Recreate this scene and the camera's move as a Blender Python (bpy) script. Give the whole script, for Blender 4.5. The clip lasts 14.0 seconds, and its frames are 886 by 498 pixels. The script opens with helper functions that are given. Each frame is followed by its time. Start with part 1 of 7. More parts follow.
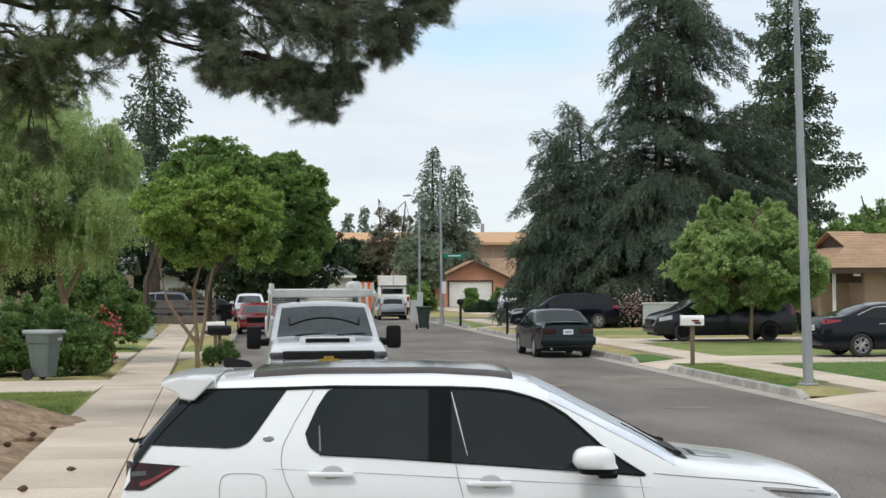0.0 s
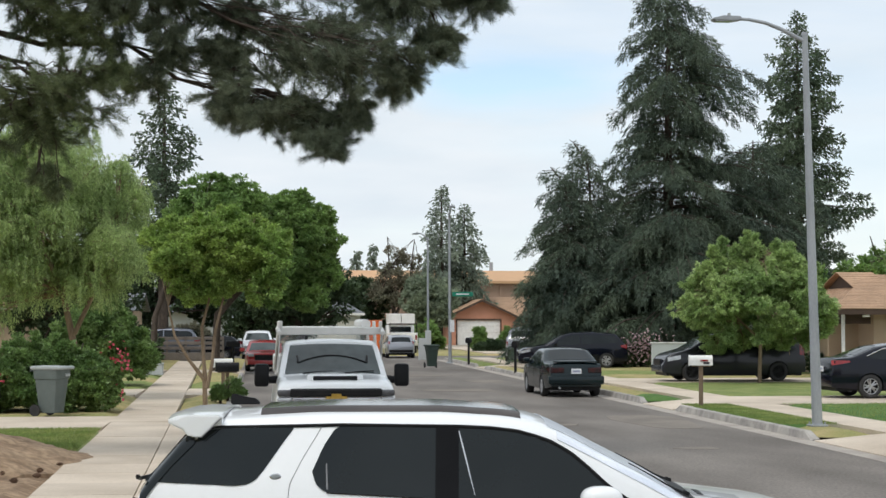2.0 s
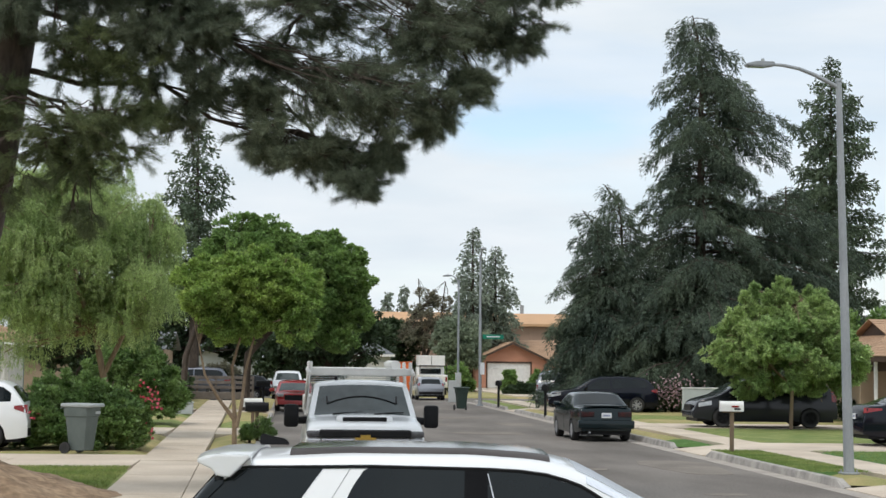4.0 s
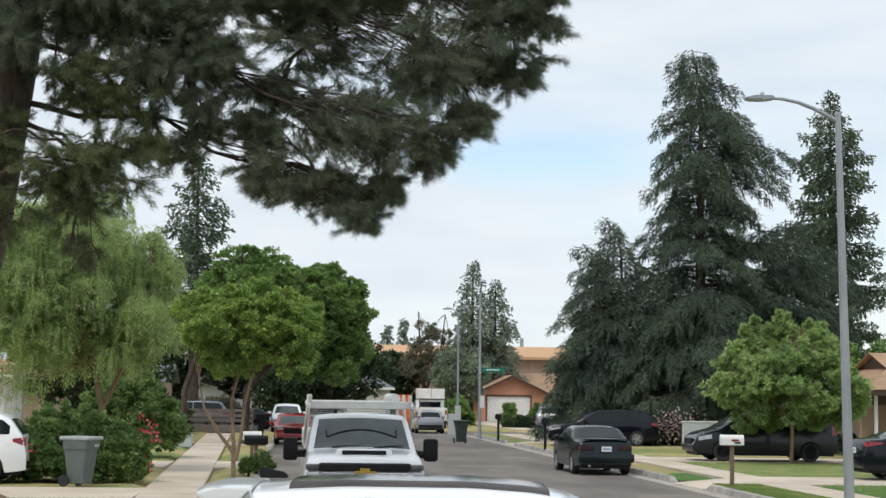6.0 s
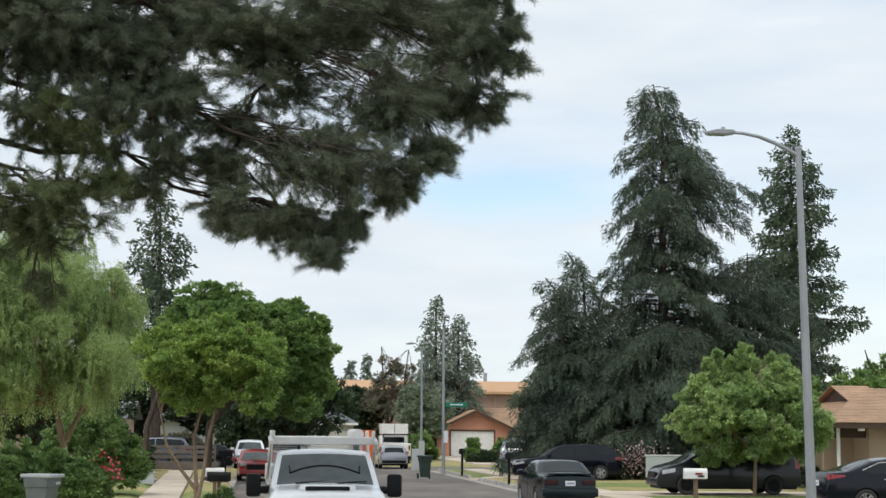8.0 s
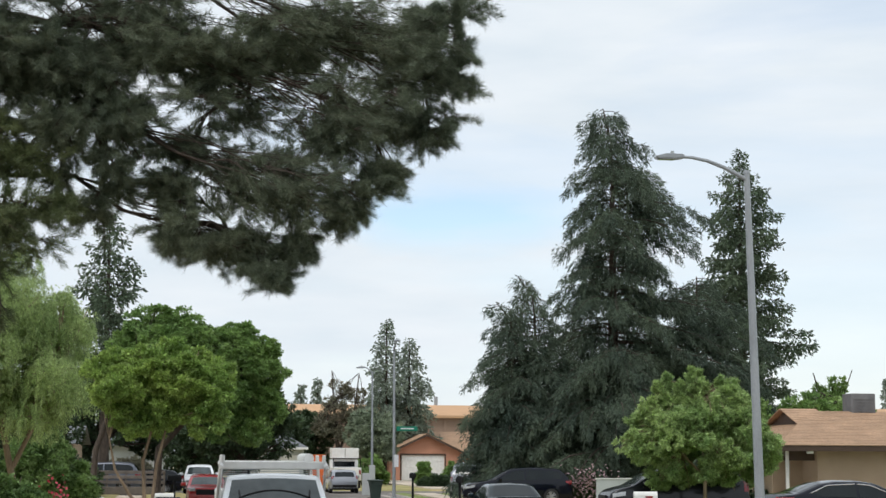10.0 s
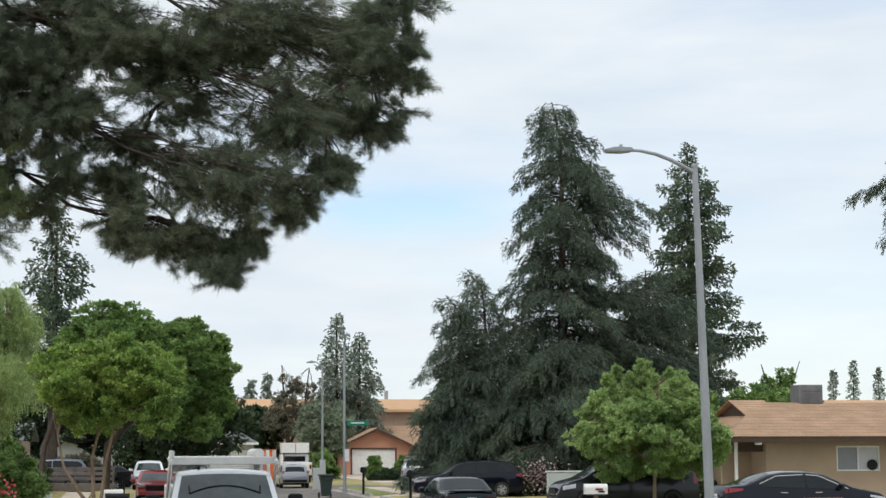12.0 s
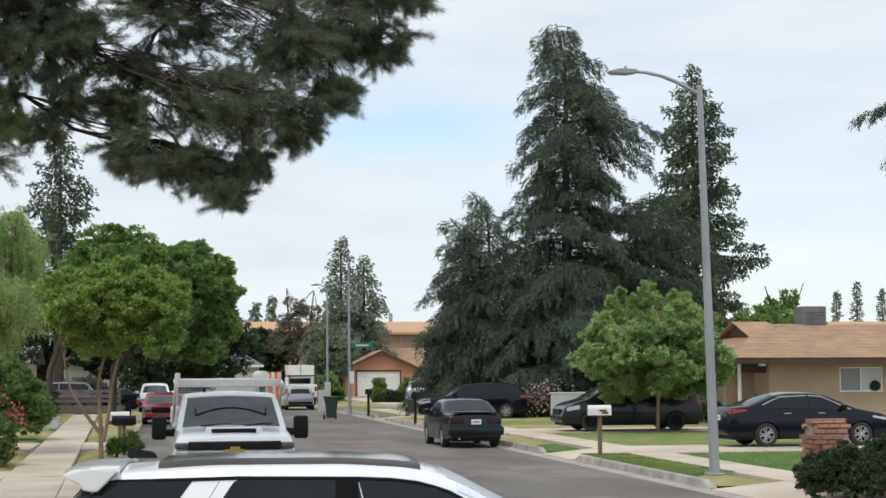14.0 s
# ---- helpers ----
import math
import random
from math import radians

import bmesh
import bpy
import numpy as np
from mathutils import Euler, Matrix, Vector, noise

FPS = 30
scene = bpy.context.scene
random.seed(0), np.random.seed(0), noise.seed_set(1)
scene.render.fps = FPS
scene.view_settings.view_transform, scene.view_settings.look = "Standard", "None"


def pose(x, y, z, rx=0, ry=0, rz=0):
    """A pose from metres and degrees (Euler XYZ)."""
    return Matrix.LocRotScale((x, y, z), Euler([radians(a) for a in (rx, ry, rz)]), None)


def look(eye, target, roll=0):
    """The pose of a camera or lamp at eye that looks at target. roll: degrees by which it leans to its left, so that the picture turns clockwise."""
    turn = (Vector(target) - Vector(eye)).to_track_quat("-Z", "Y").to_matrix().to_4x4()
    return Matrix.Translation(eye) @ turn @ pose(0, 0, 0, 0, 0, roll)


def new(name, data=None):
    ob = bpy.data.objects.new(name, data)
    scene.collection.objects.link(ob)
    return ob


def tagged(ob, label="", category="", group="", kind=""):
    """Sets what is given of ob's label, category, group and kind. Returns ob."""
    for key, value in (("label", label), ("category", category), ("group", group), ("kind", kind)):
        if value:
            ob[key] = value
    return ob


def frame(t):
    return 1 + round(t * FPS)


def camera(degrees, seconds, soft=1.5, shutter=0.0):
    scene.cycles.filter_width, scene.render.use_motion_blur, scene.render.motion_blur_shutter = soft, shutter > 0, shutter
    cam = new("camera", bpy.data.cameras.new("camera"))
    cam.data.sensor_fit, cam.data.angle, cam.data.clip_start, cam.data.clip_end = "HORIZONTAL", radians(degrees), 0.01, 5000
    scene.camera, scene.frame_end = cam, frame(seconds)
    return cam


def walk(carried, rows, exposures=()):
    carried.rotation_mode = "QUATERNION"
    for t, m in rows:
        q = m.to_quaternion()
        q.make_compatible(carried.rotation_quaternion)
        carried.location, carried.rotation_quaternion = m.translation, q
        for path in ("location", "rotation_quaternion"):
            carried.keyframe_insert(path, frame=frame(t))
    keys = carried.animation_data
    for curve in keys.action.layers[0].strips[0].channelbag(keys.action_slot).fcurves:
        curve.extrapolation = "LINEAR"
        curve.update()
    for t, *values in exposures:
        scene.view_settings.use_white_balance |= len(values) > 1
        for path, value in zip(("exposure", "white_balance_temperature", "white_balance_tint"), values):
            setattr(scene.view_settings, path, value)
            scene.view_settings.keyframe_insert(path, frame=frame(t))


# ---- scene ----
cam = camera(29.3, 14.0)
PATH = [
    (0.0, pose(0, 0, 2.26, 91.130, 0.350, -6.343)),
    (0.5, pose(0, 0, 2.26, 91.279, 0.310, -6.553)),
    (1.0, pose(0, 0, 2.26, 91.721, -0.041, -6.806)),
    (1.5, pose(0, 0, 2.26, 92.084, -0.006, -6.408)),
    (2.0, pose(0, 0, 2.26, 92.426, -0.014, -6.063)),
    (2.5, pose(0, 0, 2.26, 92.974, -0.081, -5.618)),
    (3.0, pose(0, 0, 2.26, 93.212, -0.367, -5.235)),
    (3.5, pose(0, 0, 2.26, 93.520, -0.654, -5.032)),
    (6.0, pose(0, 0, 2.26, 94.958, -0.797, -5.056)),
    (6.5, pose(0, 0, 2.26, 95.275, -0.873, -4.875)),
    (7.0, pose(0, 0, 2.26, 95.697, -0.552, -5.372)),
    (7.5, pose(0, 0, 2.26, 95.923, -0.398, -5.920)),
    (8.0, pose(0, 0, 2.26, 96.145, -0.464, -6.280)),
    (10.5, pose(0, 0, 2.26, 97.154, -0.007, -8.480)),
    (11.0, pose(0, 0, 2.26, 97.289, 0.215, -9.094)),
    (11.5, pose(0, 0, 2.26, 97.205, 0.098, -9.594)),
    (12.0, pose(0, 0, 2.26, 96.753, 0.181, -9.596)),
    (12.5, pose(0, 0, 2.26, 95.874, 0.178, -9.465)),
    (13.0, pose(0, 0, 2.26, 95.049, 0.420, -9.459)),
    (13.5, pose(0, 0, 2.26, 94.432, 0.544, -9.510)),
    (14.0, pose(0, 0, 2.26, 94.139, 0.309, -9.445)),
]
walk(cam, PATH)

# ---- light ----
SUN_EL, SUN_AZ = radians(58), radians(215)
world = bpy.data.worlds.new("sky")
scene.world = world
world.use_nodes = True


def sky_nodes():
    nt = world.node_tree
    nt.nodes.clear()
    N, L = nt.nodes.new, nt.links.new
    out, bg, sky = N("ShaderNodeOutputWorld"), N("ShaderNodeBackground"), N("ShaderNodeTexSky")
    sky.sky_type, sky.sun_disc = "NISHITA", False
    sky.sun_elevation, sky.sun_rotation = SUN_EL, SUN_AZ
    sky.dust_density, sky.air_density = 0.5, 1.0
    tc, mp = N("ShaderNodeTexCoord"), N("ShaderNodeMapping")
    mp.inputs["Scale"].default_value = (1.6, 1.0, 7.0)
    mp.inputs["Location"].default_value = (0.35, 0.0, CLOUD_SHIFT)
    n1, n2 = N("ShaderNodeTexNoise"), N("ShaderNodeTexNoise")
    n1.inputs["Scale"].default_value, n1.inputs["Detail"].default_value, n1.inputs["Roughness"].default_value = 1.7, 7, 0.52
    n1.inputs["Distortion"].default_value = 0.35
    n2.inputs["Scale"].default_value, n2.inputs["Detail"].default_value = 5.0, 6
    r1, r2 = N("ShaderNodeValToRGB"), N("ShaderNodeValToRGB")
    r1.color_ramp.elements[0].position, r1.color_ramp.elements[1].position = 0.36, 0.50
    r1.color_ramp.elements[0].color = (0.72, 0.72, 0.72, 1)
    r2.color_ramp.elements[0].position, r2.color_ramp.elements[1].position = 0.25, 0.75
    r2.color_ramp.elements[0].color = (6.6, 7.4, 8.1, 1)
    r2.color_ramp.elements[1].color = (8.1, 8.55, 8.95, 1)
    mx = N("ShaderNodeMix")
    mx.data_type = "RGBA"
    L(tc.outputs["Generated"], mp.inputs["Vector"])
    L(mp.outputs["Vector"], n1.inputs["Vector"])
    L(mp.outputs["Vector"], n2.inputs["Vector"])
    L(n1.outputs["Fac"], r1.inputs["Fac"])
    L(n2.outputs["Fac"], r2.inputs["Fac"])
    # a thin ragged break low over the street, where the blue shows between the clouds
    sep, gap = N("ShaderNodeVectorMath"), N("ShaderNodeMapRange")
    sep.operation = "DISTANCE"
    mp2, n3 = N("ShaderNodeMapping"), N("ShaderNodeTexNoise")
    mp2.inputs["Scale"].default_value = (1.0, 0.6, 3.6)
    n3.inputs["Scale"].default_value, n3.inputs["Detail"].default_value, n3.inputs["Roughness"].default_value = 5.5, 7, 0.6
    L(tc.outputs["Generated"], mp2.inputs["Vector"])
    L(mp2.outputs["Vector"], n3.inputs["Vector"])
    wob = N("ShaderNodeVectorMath")
    wob.operation = "MULTIPLY_ADD"
    wob.inputs[1].default_value = (0.20, 0.0, 0.16)
    L(n3.outputs["Color"], wob.inputs[0])
    L(mp2.outputs["Vector"], wob.inputs[2])
    L(wob.outputs["Vector"], sep.inputs[0])
    sep.inputs[1].default_value = (0.128 + 0.10, 0.98 * 0.6, 0.142 * 3.6 + 0.08)
    gap.inputs["From Min"].default_value, gap.inputs["From Max"].default_value = 0.025, 0.10
    gap.inputs["To Min"].default_value, gap.inputs["To Max"].default_value = 0.0, 1.0
    L(sep.outputs["Value"], gap.inputs["Value"])
    fac = N("ShaderNodeMath")
    fac.operation = "MULTIPLY"
    L(r1.outputs["Color"], fac.inputs[0])
    L(gap.outputs["Result"], fac.inputs[1])
    L(fac.outputs["Value"], mx.inputs["Factor"])
    gain = N("ShaderNodeHueSaturation")
    gain.inputs["Value"].default_value, gain.inputs["Saturation"].default_value = 1.5, 0.92
    L(sky.outputs["Color"], gain.inputs["Color"])
    L(gain.outputs["Color"], mx.inputs["A"])
    L(r2.outputs["Color"], mx.inputs["B"])
    L(mx.outputs["Result"], bg.inputs["Color"])
    bg.inputs["Strength"].default_value = 0.10
    L(bg.outputs["Background"], out.inputs["Surface"])


CLOUD_SHIFT = 0.6
sky_nodes()
sun = new("sun", bpy.data.lights.new("sun", "SUN"))
sun.data.energy, sun.data.angle, sun.data.color = 1.4, radians(14), (1.0, 0.965, 0.92)
sun.matrix_basis = look((0, 0, 50), (-50 * math.cos(SUN_EL) * math.sin(SUN_AZ), -50 * math.cos(SUN_EL) * math.cos(SUN_AZ), 50 - 50 * math.sin(SUN_EL)))
scene.view_settings.exposure = 0.14


# ---- materials ----
def mat(name, c1, c2=None, scale=4.0, rough=0.8, metal=0.0, bump=0.0, bump_scale=60.0, fine=0.25, coat=0.0,
        spec=0.5, island=0.0, obj=0.0, detail=5, stretch=(1, 1, 1), transl=0.0):
    """Two colours mixed by broad noise, a fine grain, bump, and random value per island or object."""
    m = bpy.data.materials.new(name)
    m.use_nodes = True
    nt = m.node_tree
    N, L = nt.nodes.new, nt.links.new
    b = nt.nodes["Principled BSDF"]
    b.inputs["Roughness"].default_value, b.inputs["Metallic"].default_value = rough, metal
    b.inputs["Specular IOR Level"].default_value = spec
    b.inputs["Coat Weight"].default_value = coat
    b.inputs["Coat Roughness"].default_value = 0.06
    c2 = c2 or tuple(x * 0.8 for x in c1)
    tc, mp = N("ShaderNodeTexCoord"), N("ShaderNodeMapping")
    mp.inputs["Scale"].default_value = stretch
    L(tc.outputs["Object"], mp.inputs["Vector"])
    n1, n2 = N("ShaderNodeTexNoise"), N("ShaderNodeTexNoise")
    n1.inputs["Scale"].default_value, n1.inputs["Detail"].default_value = scale, detail
    n2.inputs["Scale"].default_value, n2.inputs["Detail"].default_value = bump_scale, 4
    L(mp.outputs["Vector"], n1.inputs["Vector"])
    L(mp.outputs["Vector"], n2.inputs["Vector"])
    ramp = N("ShaderNodeValToRGB")
    ramp.color_ramp.elements[0].position, ramp.color_ramp.elements[1].position = 0.35, 0.65
    ramp.color_ramp.elements[0].color, ramp.color_ramp.elements[1].color = (*c1, 1), (*c2, 1)
    L(n1.outputs["Fac"], ramp.inputs["Fac"])
    hsv = N("ShaderNodeHueSaturation")
    L(ramp.outputs["Color"], hsv.inputs["Color"])
    mul = N("ShaderNodeMapRange")
    mul.inputs["From Min"].default_value, mul.inputs["From Max"].default_value = 0.25, 0.75
    mul.inputs["To Min"].default_value, mul.inputs["To Max"].default_value = 1 - fine, 1 + fine
    L(n2.outputs["Fac"], mul.inputs["Value"])
    last = mul.outputs["Result"]
    for amount, node, socket in ((island, "ShaderNodeNewGeometry", "Random Per Island"), (obj, "ShaderNodeObjectInfo", "Random")):
        if amount:
            src, mr, ma = N(node), N("ShaderNodeMapRange"), N("ShaderNodeMath")
            mr.inputs["To Min"].default_value, mr.inputs["To Max"].default_value = 1 - amount, 1 + amount
            L(src.outputs[socket], mr.inputs["Value"])
            ma.operation = "MULTIPLY"
            L(last, ma.inputs[0])
            L(mr.outputs["Result"], ma.inputs[1])
            last = ma.outputs["Value"]
    L(last, hsv.inputs["Value"])
    L(hsv.outputs["Color"], b.inputs["Base Color"])
    if bump:
        bp = N("ShaderNodeBump")
        bp.inputs["Strength"].default_value, bp.inputs["Distance"].default_value = bump, 0.02
        L(n2.outputs["Fac"], bp.inputs["Height"])
        L(bp.outputs["Normal"], b.inputs["Normal"])
    if transl:
        tr, ms = N("ShaderNodeBsdfTranslucent"), N("ShaderNodeMixShader")
        L(hsv.outputs["Color"], tr.inputs["Color"])
        ms.inputs["Fac"].default_value = transl
        L(b.outputs["BSDF"], ms.inputs[1])
        L(tr.outputs["BSDF"], ms.inputs[2])
        L(ms.outputs["Shader"], nt.nodes["Material Output"].inputs["Surface"])
    return m


def paint(name, c, metal=0.0, rough=0.35, coat=0.8):
    return mat(name, c, tuple(x * 0.98 for x in c), 0.8, rough, metal, 0, 30, 0.01, coat=coat, spec=0.5 if coat > 0.5 else 0.25)


ASPHALT = mat("asphalt", (0.118, 0.102, 0.088), (0.208, 0.184, 0.162), 0.5, 0.95, bump=0.4, bump_scale=30, fine=0.28, stretch=(1, 0.3, 1), detail=9)
PATCH = mat("asphalt_patch", (0.165, 0.142, 0.12), (0.225, 0.195, 0.165), 0.9, 0.95, bump=0.3, bump_scale=60, fine=0.2)
CONCRETE = mat("concrete", (0.5, 0.415, 0.325), (0.61, 0.52, 0.42), 0.6, 0.9, bump=0.25, bump_scale=30, fine=0.12, obj=0.07)
KERB = mat("kerb_concrete", (0.25, 0.232, 0.215), (0.43, 0.40, 0.365), 2.6, 0.9, bump=0.3, bump_scale=35, fine=0.15, obj=0.08)
GUTTER = mat("gutter_concrete", (0.32, 0.28, 0.25), (0.42, 0.38, 0.33), 1.1, 0.9, bump=0.3, bump_scale=40, fine=0.15)
GRASS = mat("lawn", (0.14, 0.195, 0.045), (0.25, 0.275, 0.088), 1.3, 0.95, bump=0.8, bump_scale=70, fine=0.4)
GRASS2 = mat("mown_lawn", (0.055, 0.135, 0.02), (0.085, 0.17, 0.03), 0.9, 0.95, bump=0.8, bump_scale=70, fine=0.35)
DRY = mat("dry_grass", (0.42, 0.33, 0.15), (0.26, 0.26, 0.09), 1.1, 0.95, bump=0.8, bump_scale=60, fine=0.35)
BLADE = mat("blade", (0.173, 0.260, 0.062), (0.329, 0.364, 0.123), 1.0, 0.8, island=0.35, transl=0.3)
DIRT = mat("dirt", (0.20, 0.13, 0.078), (0.35, 0.245, 0.155), 2.4, 1.0, bump=1.0, bump_scale=9, fine=0.35)
EARTH = mat("earth", (0.3, 0.25, 0.16), (0.2, 0.2, 0.1), 0.15, 1.0, bump=0.5, bump_scale=20, fine=0.3)
BARK = mat("bark", (0.05, 0.038, 0.03), (0.085, 0.064, 0.05), 5, 0.95, bump=1.0, bump_scale=16, fine=0.4, stretch=(1, 1, 0.3))
PALEBARK = mat("pale_bark", (0.3, 0.22, 0.15), (0.2, 0.14, 0.09), 4, 0.9, bump=0.5, bump_scale=25, fine=0.25, stretch=(1, 1, 0.3))
# needles paled towards grey: distance haze is mixed into the colour
FARLEAF = mat("haze_paled_needles", (0.19, 0.235, 0.185), (0.28, 0.325, 0.25), 0.4, 0.8, island=0.35, transl=0.45)
# lit copy of the pine needles: brighter light is put into the green
LITNEEDLE = mat("lit_pine_needles", (0.120, 0.155, 0.072), (0.185, 0.225, 0.100), 0.7, 0.65, island=0.4, transl=0.45)
NEEDLE = mat("pine_needles", (0.112, 0.142, 0.094), (0.182, 0.214, 0.138), 0.7, 0.65, island=0.4, transl=0.35)
PEPPER = mat("pepper_leaves", (0.310, 0.410, 0.165), (0.450, 0.555, 0.235), 0.8, 0.6, island=0.35, transl=0.55)
PRIVET = mat("privet_leaves", (0.195, 0.315, 0.078), (0.370, 0.485, 0.130), 0.9, 0.55, island=0.4, transl=0.4)
BROAD = mat("broad_leaves", (0.145, 0.250, 0.074), (0.265, 0.390, 0.118), 0.5, 0.5, island=0.4, transl=0.4)
ASHLEAF = mat("ash_leaves", (0.255, 0.375, 0.140), (0.400, 0.515, 0.200), 0.8, 0.5, island=0.35, transl=0.4)
HEDGE = mat("hedge_leaves", (0.112, 0.199, 0.059), (0.225, 0.328, 0.108), 1.2, 0.45, island=0.4, transl=0.35)
CEDAR = mat("cedar_needles", (0.048, 0.076, 0.056), (0.105, 0.140, 0.088), 0.35, 0.7, island=0.4, transl=0.25)
REDWOOD = mat("redwood_needles", (0.075, 0.115, 0.070), (0.125, 0.165, 0.095), 0.4, 0.7, island=0.4, transl=0.3)
OLIVE = mat("olive_leaves", (0.193, 0.241, 0.161), (0.290, 0.338, 0.225), 0.5, 0.6, island=0.3, transl=0.35)
DARKLEAF = mat("dark_leaves", (0.036, 0.066, 0.029), (0.066, 0.102, 0.041), 0.4, 0.6, island=0.4, transl=0.2)
DRYLEAF = mat("brown_leaves", (0.24, 0.21, 0.15), (0.2, 0.21, 0.14), 0.5, 0.7, island=0.4, transl=0.4)
PETAL = mat("red_petals", (0.5, 0.05, 0.075), (0.62, 0.12, 0.17), 3, 0.6, island=0.25, transl=0.3)
PINK = mat("pink_petals", (0.500, 0.362, 0.379), (0.400, 0.268, 0.290), 3, 0.6, island=0.3, transl=0.3)
WHITE_PAINT = paint("white_car_paint", (0.86, 0.87, 0.88))
BLACK_PAINT = paint("black_car_paint", (0.003, 0.004, 0.010), 0.0, 0.14, 0.25)
GREEN_PAINT = paint("dark_green_car_paint", (0.005, 0.013, 0.016), 0.0, 0.18, 0.28)
CHARCOAL = paint("charcoal_car_paint", (0.020, 0.021, 0.027), 0.0, 0.2, 0.3)
GREY_PAINT = paint("grey_car_paint", (0.12, 0.13, 0.16), 0.5, 0.3)
SILVER_PAINT = paint("silver_car_paint", (0.3, 0.31, 0.34), 0.5, 0.3)
RED_PAINT = paint("red_car_paint", (0.36, 0.02, 0.02), 0.1, 0.3)
GLASS = mat("tinted_glass", (0.005, 0.0085, 0.010), (0.010, 0.014, 0.016), 1.0, 0.05, fine=0.05, spec=0.36)
SCREEN = mat("windscreen_glass", (0.025, 0.035, 0.035), (0.06, 0.075, 0.075), 1.6, 0.03, fine=0.1, spec=0.6)
TYRE = mat("tyre_rubber", (0.02, 0.02, 0.021), (0.035, 0.034, 0.033), 6, 0.85, bump=0.2, bump_scale=80)
RIM = mat("alloy", (0.5, 0.5, 0.51), (0.4, 0.4, 0.41), 5, 0.3, 0.8)
BLACKP = mat("black_plastic", (0.008, 0.008, 0.009), (0.014, 0.014, 0.015), 5, 0.5, fine=0.1, spec=0.2)
GLOSSBLACK = mat("gloss_black_trim", (0.006, 0.006, 0.007), (0.008, 0.008, 0.009), 5, 0.12, fine=0.05, spec=0.12)
ROOFGLASS = mat("dark_roof_glass", (0.02, 0.019, 0.019), (0.03, 0.028, 0.027), 1.2, 0.12, fine=0.1, spec=0.5)
# weak reflection at the roof glass edge, put into a brown-black colour
ROOFEDGE = mat("dark_roof_glass_edge", (0.05, 0.042, 0.04), (0.085, 0.074, 0.07), 2.5, 0.35, fine=0.1, spec=0.3, stretch=(0.6, 5, 5))
# grey that lays shade and reflection onto the white SUV body
TONEGREY = paint("grey_for_shade_and_reflection", (0.5, 0.51, 0.53))
SEAM = mat("panel_gap", (0.216, 0.216, 0.228), (0.264, 0.264, 0.276), 5, 0.7, fine=0.05, spec=0.2)
# pale streaked windscreen colour that stands in for reflected bright sky
SKYSCREEN = mat("glass_with_painted_sky", (0.66, 0.71, 0.80), (0.84, 0.87, 0.92), 2.2, 0.2, fine=0.1, stretch=(1, 4, 1), spec=0.4)
CHROME = mat("chrome", (0.75, 0.75, 0.76), (0.65, 0.65, 0.66), 5, 0.12, 1.0, fine=0.03)
GOLD = mat("gold_badge", (0.55, 0.36, 0.08), (0.5, 0.32, 0.07), 5, 0.3, 0.6)
LAMPRED = mat("red_lens", (0.28, 0.012, 0.012), (0.2, 0.008, 0.01), 9, 0.12, fine=0.1, coat=0.5)
LAMPDARK = mat("smoked_lens", (0.05, 0.012, 0.014), (0.02, 0.014, 0.016), 9, 0.15, fine=0.1, spec=0.3)
LAMPSMOKE = mat("dark_clear_lens", (0.06, 0.06, 0.065), (0.12, 0.12, 0.125), 9, 0.15, fine=0.1, spec=0.4)
LAMPWHITE = mat("clear_lens", (0.55, 0.56, 0.58), (0.4, 0.41, 0.43), 9, 0.1, 0.4, fine=0.1, coat=0.5)
PLATE = mat("plate_white", (0.72, 0.73, 0.75), (0.66, 0.67, 0.7), 9, 0.5)
PLATEBAR = mat("plate_bar", (0.25, 0.28, 0.4), (0.26, 0.29, 0.4), 9, 0.5)
STEEL = mat("galvanised_steel", (0.3, 0.32, 0.335), (0.38, 0.4, 0.42), 3, 0.55, 0.35, fine=0.1, stretch=(1, 1, 0.2))
WHITEP = mat("white_enamel", (0.8, 0.79, 0.76), (0.7, 0.69, 0.66), 4, 0.45, fine=0.06)
BINGREY = mat("bin_grey_green", (0.096, 0.119, 0.111), (0.117, 0.140, 0.132), 3, 0.6, fine=0.1)
BINLID = mat("bin_lid_grey", (0.403, 0.429, 0.429), (0.337, 0.363, 0.363), 3, 0.55, fine=0.1)
BINDARK = mat("bin_dark_green", (0.02, 0.04, 0.032), (0.03, 0.05, 0.04), 3, 0.6)
STUCCO = mat("tan_stucco", (0.42, 0.32, 0.225), (0.36, 0.27, 0.19), 0.8, 0.95, bump=0.5, bump_scale=40, fine=0.1)
PINKST = mat("salmon_stucco", (0.55, 0.27, 0.18), (0.48, 0.23, 0.15), 0.8, 0.95, bump=0.4, bump_scale=30, fine=0.1)
GREYST = mat("pale_grey_stucco", (0.5, 0.52, 0.52), (0.44, 0.46, 0.46), 0.8, 0.95, bump=0.4, bump_scale=30, fine=0.08)
GREENST = mat("sage_siding", (0.26, 0.34, 0.31), (0.22, 0.29, 0.27), 0.8, 0.9, fine=0.08)
SHINGLE = mat("brown_shingle", (0.42, 0.27, 0.17), (0.335, 0.215, 0.135), 1.2, 0.95, bump=0.5, bump_scale=12, fine=0.22, obj=0.16)
GSHINGLE = mat("grey_shingle", (0.2, 0.21, 0.22), (0.15, 0.16, 0.17), 1.2, 0.95, bump=0.5, bump_scale=12, fine=0.2, obj=0.12)
FASCIA = mat("brown_fascia", (0.075, 0.045, 0.03), (0.06, 0.035, 0.024), 3, 0.7, fine=0.15)
